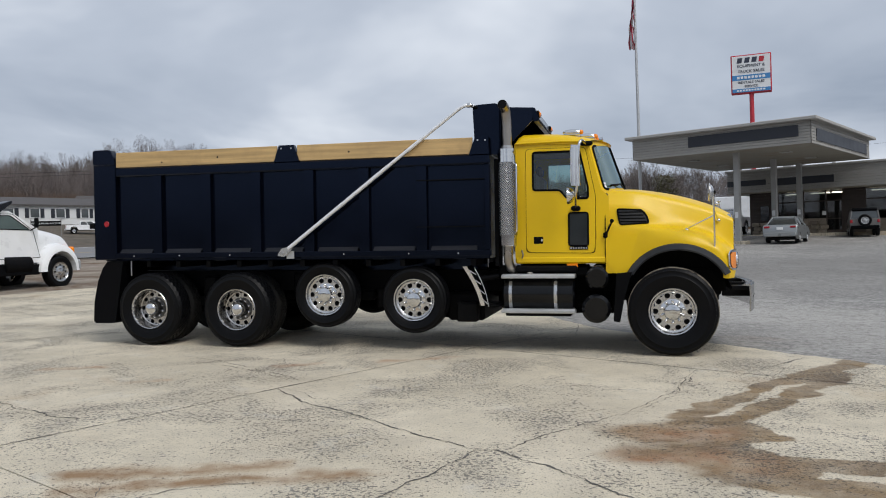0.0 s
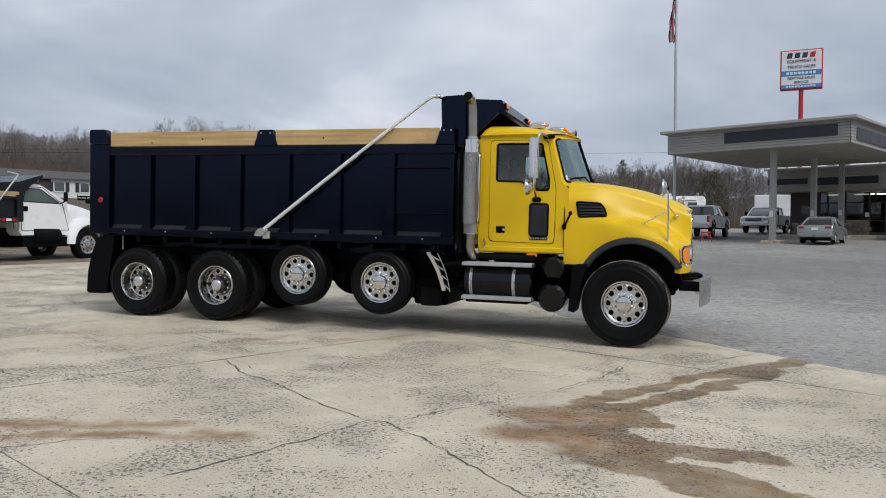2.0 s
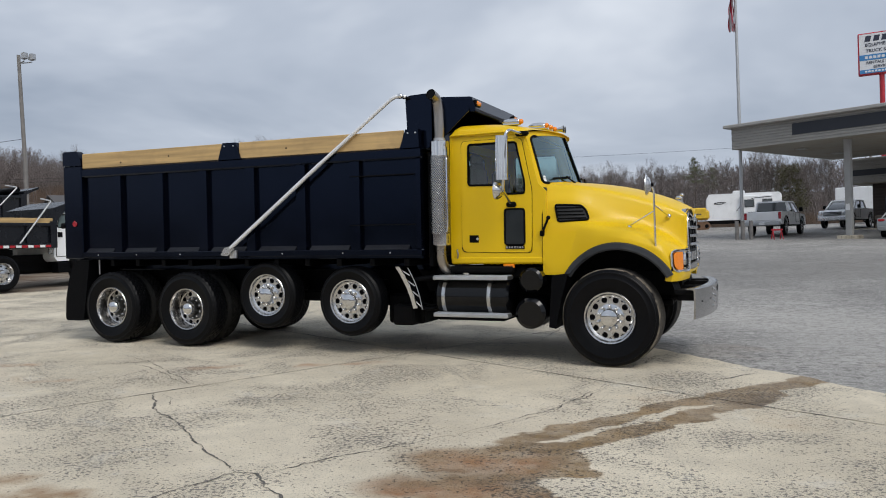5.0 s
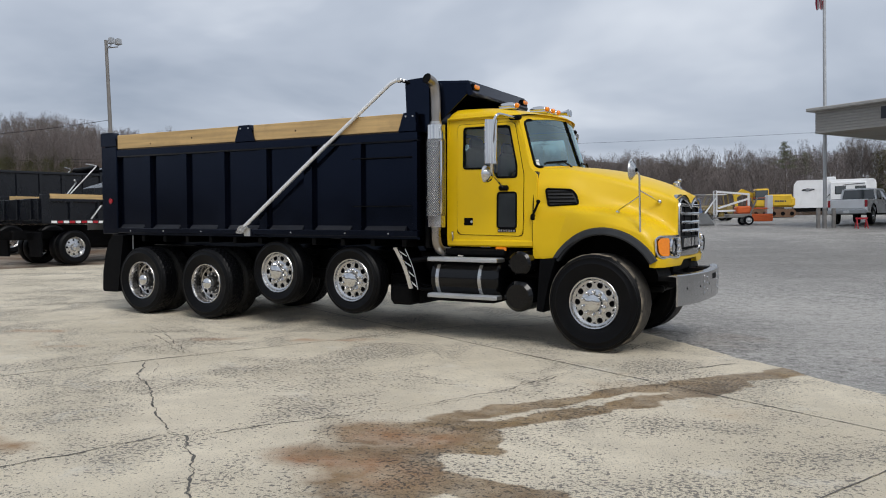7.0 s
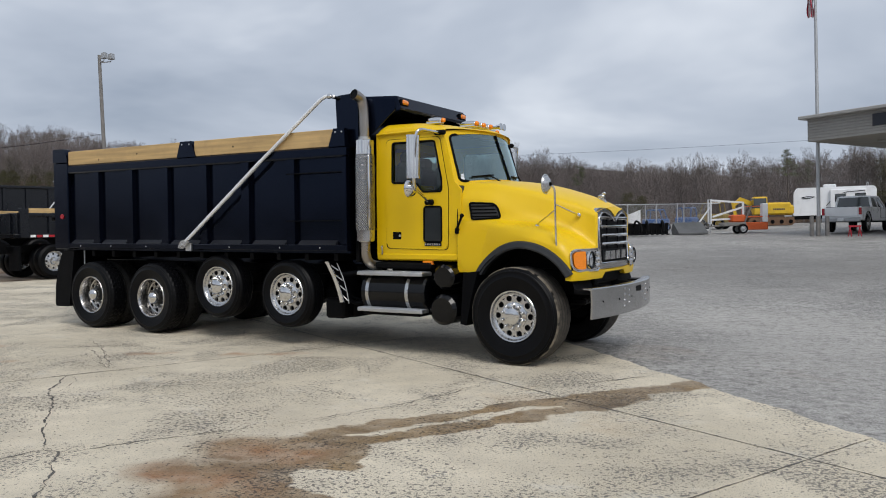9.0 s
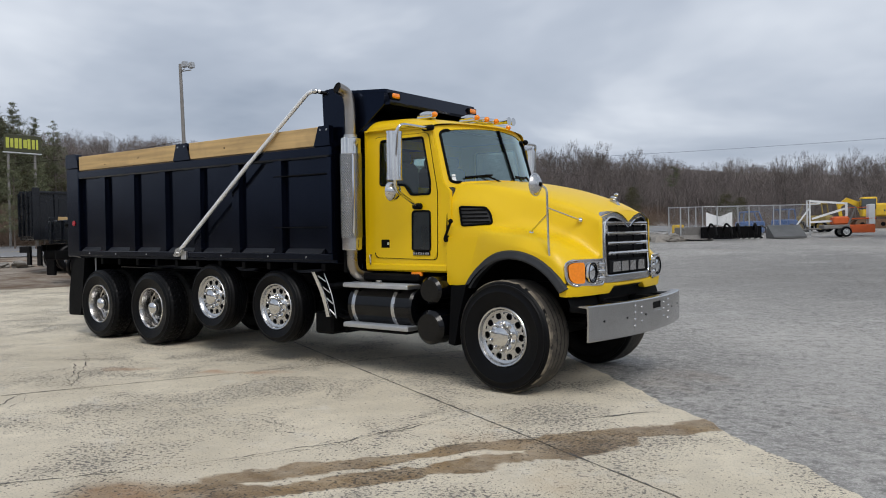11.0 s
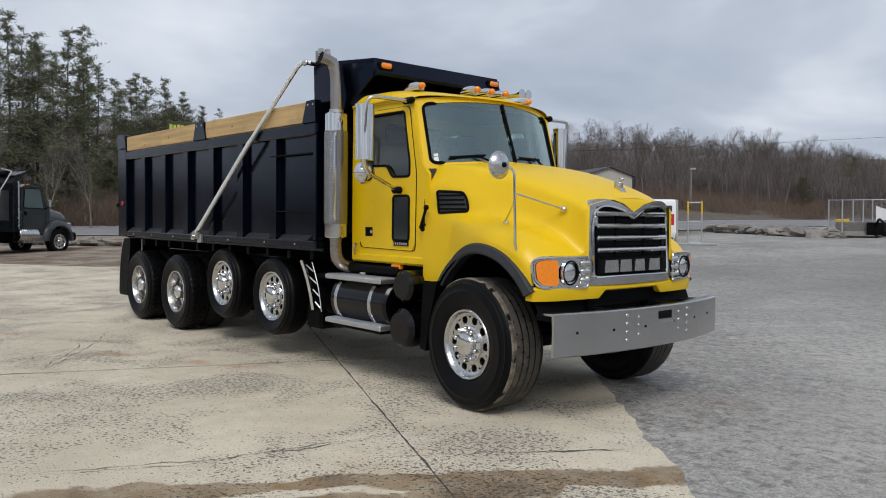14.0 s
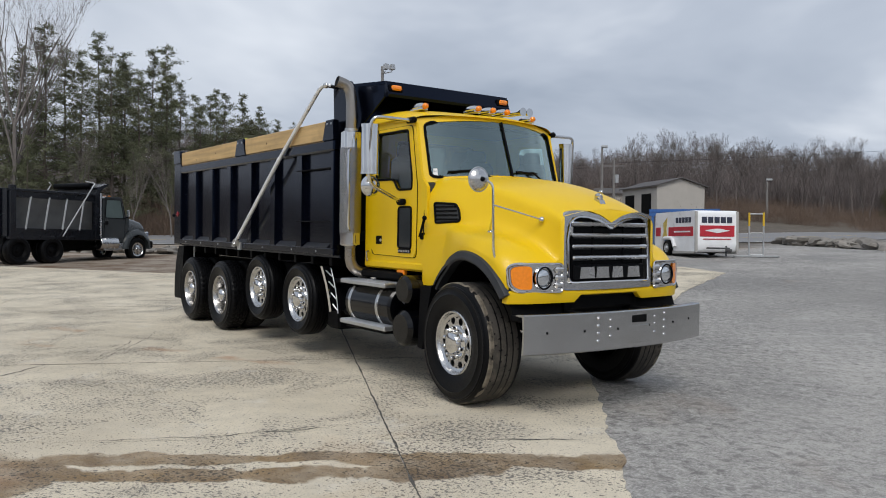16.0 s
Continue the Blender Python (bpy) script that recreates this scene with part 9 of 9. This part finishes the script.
small_dump(at_ground(-13.97, 20.20, 70.9), "white-cabbed dump truck with a black boarded bed", WHITEV, BEDM, 4.06, 2.6, "boards", (1.3, 1.9), cab=(2.4, 0.8, 0.26, 0.49, 2.30, 1.84, 1.56), over=0.95, rise=0.58, reach=0.72)
small_dump(at_ground(-19.2, 24.4, 62), "larger black dump truck parked behind another", DARKV, BEDM, 5.6, 4.6, "ribbed", (1.3, 2.92), True, rise=0.24, reach=0.5)
small_dump(at_ground(-23.75, 15.84, 106.6), "dark grey dump truck with open stake sides", DARKV, BEDM, 4.95, 3.9, "open", (1.0, 2.72), True, BLACKF, cab=(1.78, 0.85, 0.39, 0.48, 2.68, 1.86, 1.62), over=0.35, rise=0.36, reach=0.5)

# ---- woods ----
BARK = material("grey_bark", (0.14, 0.125, 0.115), 0.95, vary=0.3, scale=3, bump=0.2, bump_scale=20, per_object=0.35)
TWIG = material("bare_twigs", (0.15, 0.128, 0.117), 0.95, vary=0.25, scale=0.6, per_object=0.3)
WOODM = material("bare_far_woods", (0.165, 0.140, 0.132), 0.95, vary=0.35, scale=0.12)
BRUSHM = material("rusty_dry_brush", (0.145, 0.102, 0.075), 0.95, vary=0.4, scale=0.3)
PINEBARK = material("pine_bark", (0.11, 0.09, 0.075), 0.95, vary=0.3, scale=4, bump=0.2, bump_scale=25)
NEEDLE = material("pine_needles", (0.125, 0.135, 0.074), 0.85, vary=0.5, scale=0.9, per_object=0.35)
CEDARM = material("cedar_green", (0.075, 0.072, 0.032), 0.85, vary=0.4, scale=0.8)


def stick(g, p, q, r0, r1, n):
    d = (q - p).normalized()
    u = d.orthogonal().normalized()
    v = d.cross(u)
    k = len(g.v)
    for c, r in ((p, r0), (q, r1)):
        for i in range(n):
            a = 2 * math.pi * i / n
            g.v.append(tuple(c + u * (r * math.cos(a)) + v * (r * math.sin(a))))
    for i in range(n):
        j = (i + 1) % n
        g.f.append((k + i, k + j, k + n + j, k + n + i))


def ribbon(g, p, q, w, rnd):
    d = (q - p).normalized()
    u = d.orthogonal().normalized()
    a = rnd.uniform(0, math.pi)
    s = (u * math.cos(a) + d.cross(u) * math.sin(a)) * w
    k = len(g.v)
    g.v += [tuple(p - s), tuple(p + s), tuple(q)]
    g.f.append((k, k + 1, k + 2))


def bare_tree(seed, height, spread=0.55, depth=5, solid=2, prune=0.0, wide=0.009, bole=0.42):
    """A trunk that forks into ever finer limbs; returns trunk and twigs apart."""
    rnd = random.Random(seed)
    trunk, twigs = Geo(), Geo()

    def grow(p, d, length, r, level):
        steps = 3 if level < 2 else 2
        for i in range(steps):
            d = (d + Vector((rnd.gauss(0, 0.10), rnd.gauss(0, 0.10), 0.05 + 0.03 * level))).normalized()
            q = p + d * (length / steps)
            r2 = r * (0.86 if level else 0.9)
            if level <= solid:
                stick(trunk, p, q, r, r2, (6 if level == 0 else 4) if solid == 2 else 3)
            else:
                ribbon(twigs, p, q + d * 0.1, max(r * 0.7, wide), rnd)
            p, r = q, r2
            if level < depth and (level > 0 or i > 0):
                for _ in range(rnd.choice((1, 2)) if level else 2):
                    a = rnd.uniform(0, 2 * math.pi)
                    if level > 0 and rnd.random() < prune:
                        continue
                    side = Vector((math.cos(a), math.sin(a), rnd.uniform(0.1, 0.7))).normalized()
                    nd = (d * rnd.uniform(0.55, 0.9) + side * spread).normalized()
                    grow(p, nd, length * rnd.uniform(0.5, 0.68), r * rnd.uniform(0.5, 0.66), level + 1)
        if level < depth:
            for _ in range(2):
                nd = (d + Vector((rnd.gauss(0, 0.35), rnd.gauss(0, 0.35), 0.12))).normalized()
                grow(p, nd, length * rnd.uniform(0.55, 0.72), r * 0.7, level + 1)

    grow(Vector((0, 0, -0.4)), Vector((0, 0, 1)), height * bole, height * 0.0105, 0)
    top = max(v[2] for v in trunk.v + twigs.v)
    for q in (trunk, twigs):
        q.v = [(x * height / top, y * height / top, z * height / top) for x, y, z in q.v]
    return trunk, twigs


TREES = []
for seed in range(8):
    a, b = bare_tree(seed + 11, 14.0, 0.5 + 0.05 * (seed % 3), 5) if seed < 6 else bare_tree(seed + 11, 14.0, 0.36, 5, 2, 0.5, 0.007, 0.5)
    TREES.append((big_mesh("trunk", a, BARK), big_mesh("crown", b, TWIG), a, b))


def plant_bare(x, y, h, kind, turn, label="bare grey winter tree with fine twigs"):
    o = thing("tree", pose(x, y, ground_z(x, y), 0, 0, turn) @ Matrix.Scale(h / 14.0, 4), label, "tree", "bare winter trees")
    part("trunk", TREES[kind][0], None, o)
    part("crown", TREES[kind][1], None, o, "fine bare twigs")
    return o


def polar(cx, cy, az, d):
    return cx + d * math.sin(radians(az)), cy + d * math.cos(radians(az))


rnd = random.Random(5)
RIDGE = ((-80, 8.5), (-50, 7.9), (-46, 7.5), (-42, 7.5), (-38, 6.6), (-32, 5.6), (-29, 5.6), (-26, 6.4), (-22, 6.4), (-16, 6.2), (-12, 6.0), (-9, 5.5), (-5, 4.9), (3, 4.7), (8, 4.6), (12, 5.3), (18, 4.6), (40, 4.6))


def ridge(az):
    """How high the crowns of the wood stand over the lot, in degrees."""
    for (a, u), (b, v) in zip(RIDGE, RIDGE[1:]):
        if az <= b:
            return u + (v - u) * (az - a) / (b - a)
    return RIDGE[-1][1]


def room(x, y, az, d, spare):
    """The height left between the ground and the crowns' line."""
    return 1.5 + d * math.tan(radians(ridge(az) + spare)) - ground_z(x, y)


# single trees that stand out of the edge of the wood
for az, d, up in ((-27.7, 128, 0.9), (-26.2, 130, 0.7), (-24.2, 124, 0.5), (-20.9, 118, 1.2), (-19.6, 120, 0.9), (-18.6, 122, 0.9), (-16.6, 118, 0.5), (-15.4, 121, 0.4), (-13.2, 116, 0.5), (-12.4, 120, 0.5), (-10.9, 117, 0.3), (-8.6, 119, 0.3), (-22.6, 126, 0.2),
                  (-6.2, 116, 0.3), (-3.8, 120, 0.3), (-1.0, 118, 0.3), (0.6, 122, 0.6), (2.4, 118, 0.2), (5.8, 112, 0.7), (7.0, 116, 0.3), (9.2, 108, 0.6), (10.8, 106, 0.7), (12.0, 103, 0.8), (13.2, 104, 0.8), (14.6, 106, 0.6), (16.2, 108, 0.3),
                  (-42.6, 128, 0.5), (-44.2, 126, 0.3), (-40.5, 124, 0.2), (-46.5, 122, 0.3), (-48.4, 124, 0.4),
                  (-35.8, 122, 1.0), (-34.2, 126, 0.8), (-30.6, 121, 1.3), (-28.9, 124, 1.2), (-25.3, 122, 1.5), (-23.4, 121, 1.7), (-22.0, 124, 1.5), (-20.2, 122, 1.3), (-17.8, 123, 1.1), (-14.4, 119, 1.1), (-11.8, 121, 1.0), (-9.6, 118, 0.9), (-7.2, 122, 0.8), (-2.4, 120, 0.8), (1.5, 116, 0.9), (4.3, 116, 1.0), (8.2, 112, 1.0)):
    x, y = polar(5, 2, az, d)
    plant_bare(x, y, room(x, y, az, d, up), rnd.randrange(6), rnd.uniform(0, 360))
for x, y, h in ((-53.5, 26.3, 24), (-56.0, 27.2, 21), (-60, 25, 22), (-50.5, 30.5, 9), (-48, 33, 7), (-46.5, 35.5, 7.5), (-45, 37.5, 6)):
    plant_bare(x, y, h, 6 + rnd.randrange(2), rnd.uniform(0, 360), "tall bare winter tree by the road")


def scatter(name, sources, spots, mat, label, cat, group=""):
    """Many far plants joined into one mesh."""
    vs, fs, base = [], [], 0
    arr = [(np.array(s.v), s.f) for s in sources]
    for k, (x, y, h, a, ref) in enumerate(spots):
        v, f = arr[k % len(arr)]
        c, s = math.cos(a), math.sin(a)
        w = v * (h / ref)
        vs.append(np.stack([w[:, 0] * c - w[:, 1] * s + x, w[:, 0] * s + w[:, 1] * c + y, w[:, 2] + ground_z(x, y)], 1))
        fs += [tuple(i + base for i in q) for q in f]
        base += len(v)
    me = bpy.data.meshes.new(name)
    me.from_pydata([tuple(p) for p in np.concatenate(vs)], [], fs)
    me.materials.append(mat)
    return tagged(new(name, me), label, cat, group, "stuff")


SMALL = []
for seed in range(5):
    a, b = bare_tree(seed + 40, 13.0, 0.56, 4, 0, 0.40, 0.026, 0.42)
    a.v, a.f = a.v + b.v, a.f + [tuple(i + len(a.v) for i in q) for q in b.f]
    SMALL.append(a)
spots = []
for row in range(7):
    az = -78.0
    while az < 34:
        d = 110 + row * 9 + rnd.uniform(-4, 4) - (8 if az > 2 else 0)
        x, y = polar(5, 2, az, d)
        h = min(rnd.uniform(6.5, 11.0), room(x, y, az, d, rnd.gauss(-0.12, 0.25)))
        spots.append((x, y, max(4.5, h), rnd.uniform(0, 6.28), 13.0))
        az += rnd.uniform(0.7, 1.3)
for _ in range(150):
    az = rnd.uniform(-54, -37)
    d = rnd.uniform(92, 128)
    x, y = polar(5, 2, az, d)
    spots.append((x, y, max(3.5, min(rnd.uniform(4.5, 8.0), room(x, y, az, d, -0.8))), rnd.uniform(0, 6.28), 13.0))
for row in range(2):
    az = 36.0
    while az < 280:
        d = 84 + row * 9 + rnd.uniform(-4, 4)
        x, y = polar(5, 2, az, d)
        spots.append((x, y, rnd.uniform(7.0, 11.0), rnd.uniform(0, 6.28), 13.0))
        az += rnd.uniform(2.6, 4.4)
scatter("far_woods", SMALL, spots, WOODM, "dense grey-brown leafless woods on the hill", "woods")
# undergrowth
BR = []
for seed in range(4):
    r2 = random.Random(seed)
    g = Geo()
    for _ in range(90):
        a, e = r2.uniform(0, 6.28), r2.uniform(0.5, 1.4)
        p = Vector((r2.gauss(0, 0.5), r2.gauss(0, 0.5), -0.1))
        q = p + Vector((math.cos(a) * math.cos(e), math.sin(a) * math.cos(e), math.sin(e))) * r2.uniform(0.6, 1.7)
        ribbon(g, p, q, 0.008, r2)
        ribbon(g, p + (q - p) * 0.5, q + Vector((r2.gauss(0, 0.3), r2.gauss(0, 0.3), 0.1)), 0.006, r2)
    BR.append(g)
spots = []
for _ in range(900):
    az = rnd.uniform(-60, 26)
    d = rnd.uniform(120, 168)
    x, y = polar(5, 2, az, d)
    spots.append((x, y, rnd.uniform(3.5, 6.5), rnd.uniform(0, 6.28), 1.6))
scatter("thicket", BR, spots, WOODM, "grey-brown thicket of saplings on the wooded slope", "thicket")
spots = []
for _ in range(1000):
    az = rnd.uniform(-74, 20)
    x, y = polar(5, 2, az, rnd.uniform(88, 122) if az > -40 else rnd.uniform(80, 120))
    if -29 < az < -22:
        x, y = polar(5, 2, az, rnd.uniform(102, 122))
    if az > -2:
        x, y = polar(5, 2, az, rnd.uniform(96, 114))
    spots.append((x, y, rnd.uniform(0.9, 2.6), rnd.uniform(0, 6.28), 1.6))
for _ in range(700):
    s = rnd.uniform(0, 1)
    p = Vector((-66, 26)) * (1 - s) + Vector((-36, 47)) * s + Vector((-0.57, 0.82)) * rnd.uniform(0, 14)
    spots.append((p.x, p.y, rnd.uniform(0.8, 3.4), rnd.uniform(0, 6.28), 1.6))
scatter("dry_brush", BR, spots, BRUSHM, "dry reddish-brown brush under the trees", "brush")


def pine(seed, height, low, full=1.0):
    """A tall pine: straight trunk, whorls of drooping limbs, needle tufts in ragged layers."""
    rnd = random.Random(seed)
    trunk, leaf = Geo(), Geo()
    p = Vector((0, 0, -0.4))
    for i in range(8):
        q = Vector((rnd.gauss(0, 0.08), rnd.gauss(0, 0.08), height * (i + 1) / 8))
        stick(trunk, p, q, height * 0.011 * (1 - i / 8.6), height * 0.011 * (1 - (i + 1) / 8.6), 7)
        p = q
    z = height * low
    while z < height * 0.99:
        s = (z - height * low) / (height * (1 - low))
        reach = height * 0.185 * (1 - s) ** 0.75 * rnd.uniform(0.45, 1.15) + 0.25
        for _ in range(rnd.choice((1, 2, 3, 3))):
            a = rnd.uniform(0, 6.28)
            far = reach * rnd.uniform(0.55, 1.25)
            zb = z + rnd.uniform(-0.35, 0.35)
            tip = Vector((math.cos(a) * far, math.sin(a) * far, zb + far * rnd.uniform(-0.05, 0.45)))
            base = Vector((0, 0, zb))
            stick(trunk, base, tip, 0.045 * (1 - s) + 0.012, 0.008, 3)
            for _ in range(int((7 + far * 8) * full)):
                k = rnd.uniform(0.25, 1.06)
                c = base + (tip - base) * k + Vector((rnd.gauss(0, 0.2), rnd.gauss(0, 0.2), rnd.gauss(0, 0.16))) * (0.5 + far * 0.36)
                for _ in range(2):
                    e = c + Vector((rnd.gauss(0, 1), rnd.gauss(0, 1), rnd.gauss(0.3, 0.5))).normalized() * rnd.uniform(0.16, 0.38)
                    ribbon(leaf, c, e, rnd.uniform(0.018, 0.038), rnd)
        z += height * rnd.uniform(0.016, 0.034)
    return big_mesh("trunk", trunk, PINEBARK), big_mesh("crown", leaf, NEEDLE)


PINES = [pine(s, 15.0, low, 2.9) for s, low in ((1, 0.18), (2, 0.30), (3, 0.24), (4, 0.12), (5, 0.34))]


def plant_pine(x, y, h, kind, label="tall green pine with a ragged crown"):
    o = thing("pine_tree", pose(x, y, ground_z(x, y), 0, 0, rnd.uniform(0, 360)) @ Matrix.Scale(h / 15.0, 4), label, "pine tree", "pines by the road")
    part("trunk", PINES[kind][0], None, o)
    part("crown", PINES[kind][1], None, o, "grey-green needles")


for az, d, h in ((-70.5, 66, 12.5), (-69, 70, 14), (-67.6, 68, 14.6), (-66.4, 73, 15), (-65.4, 70, 13.6), (-64.4, 74, 15), (-63.6, 71, 14.6), (-62.7, 75, 14), (-61.9, 72, 13), (-61, 76, 14.2), (-60.1, 73, 13.6), (-59.2, 77, 13.4), (-58.2, 75, 12.4),
                 (-57.2, 78, 12), (-56.2, 77, 11.4), (-55.0, 80, 11), (-53.8, 82, 10.4), (-52.6, 84, 9.6), (-51.4, 86, 9), (-72, 69, 14), (-73.5, 66, 13), (-75, 68, 14), (-68.3, 78, 14), (-63.0, 82, 14), (-59.8, 84, 13), (-56.8, 86, 12)):
    x, y = polar(7.3, 4.1, az, d)
    plant_pine(x, y, h * rnd.uniform(0.96, 1.12) * (1.08 if az < -60 else 1.0), rnd.randrange(5))
for az, d, h in ((-71.2, 62, 6.5), (-68.6, 64, 7.5), (-65.0, 65, 7), (-62.2, 67, 7.5), (-59.6, 69, 6.5), (-56.6, 71, 6), (-60.4, 72, 12.5), (-57.9, 74, 11)):
    x, y = polar(7.3, 4.1, az, d)
    plant_pine(x, y, h, rnd.choice((0, 3)), "green pine with low limbs at the wood's edge")
for x, y, h in ((-41.2, 38.6, 6.0), (-40.4, 40.2, 5.6), (-42.3, 38.0, 6.4), (-39.6, 38.9, 5.2)):
    plant_pine(x, y, h, rnd.choice((0, 3)), "young green pine below the billboard")
PINES.append(pine(9, 15.0, 0.62, 3.4))
for az, d, h in ((7.7, 98, 8.6), (8.9, 104, 7.8), (-6.2, 104, 7.2)):
    x, y = polar(4.4, 1.0, az, d)
    plant_pine(x, y, h, 5, "small dark evergreen among bare trees")


def cedar(seed):
    """A dense rounded evergreen, ten metres high: short trunk and a full, lumpy crown of small sprays."""
    r = random.Random(seed)
    trunk, leaf = Geo(), Geo()
    stick(trunk, Vector((0, 0, -0.4)), Vector((0, 0, 8.5)), 0.2, 0.05, 6)
    lumps = []
    for _ in range(60):
        z = r.uniform(0.8, 9.4)
        out = (2.9 * math.sin(math.pi * min(1.0, (z + 1.2) / 11.5)) ** 0.8) * r.uniform(0.35, 1.0)
        a = r.uniform(0, 6.28)
        lumps.append(Vector((math.cos(a) * out, math.sin(a) * out, z)))
    for c in lumps:
        stick(trunk, Vector((0, 0, max(0.2, c.z - 0.7))), c, 0.04, 0.012, 3)
        for _ in range(95):
            p = c + Vector((r.gauss(0, 0.48), r.gauss(0, 0.48), r.gauss(0, 0.42)))
            ribbon(leaf, p, p + Vector((r.gauss(0, 1), r.gauss(0, 1), r.gauss(0.5, 0.6))).normalized() * r.uniform(0.2, 0.45), r.uniform(0.03, 0.065), r)
    return big_mesh("trunk", trunk, PINEBARK), big_mesh("crown", leaf, CEDARM)


CEDARS = [cedar(s) for s in (21, 22, 23)]
for az, d, el in ((-53.8, 88, 8.2), (-52.7, 90, 8.6), (-51.9, 92, 8.2), (-50.6, 93, 7.4), (-49.3, 95, 6.9), (-55.2, 86, 7.2), (-47.0, 104, 5.4), (-45.6, 108, 5.7), (-44.2, 106, 5.2), (-43.0, 112, 5.5), (-48.2, 102, 5.6), (-41.6, 116, 5.0), (-46.2, 98, 4.6), (-49.6, 88, 4.6), (-48.3, 90, 4.9), (-47.1, 87, 4.3), (-45.7, 92, 4.8), (-44.6, 89, 4.2), (-43.5, 93, 4.6), (-42.3, 92, 4.0), (-50.6, 86, 4.9), (-9.4, 106, 3.6), (-3.2, 98, 2.9), (-2.2, 99, 2.6), (13.6, 101, 4.6)):
    x, y = polar(5, 2, az, d)
    h = max(3.0, 1.5 + d * math.tan(radians(el)) - ground_z(x, y))
    o = thing("cedar_tree", pose(x, y, ground_z(x, y), 0, 0, rnd.uniform(0, 360)) @ Matrix.Scale(h / 10.0, 4), "dense dull olive-green cedar at the wood's edge", "cedar tree", "cedars on the hillside")
    part("trunk", CEDARS[rnd.randrange(3)][0], None, o)
    part("crown", CEDARS[rnd.randrange(3)][1], None, o, "thick olive-green foliage")
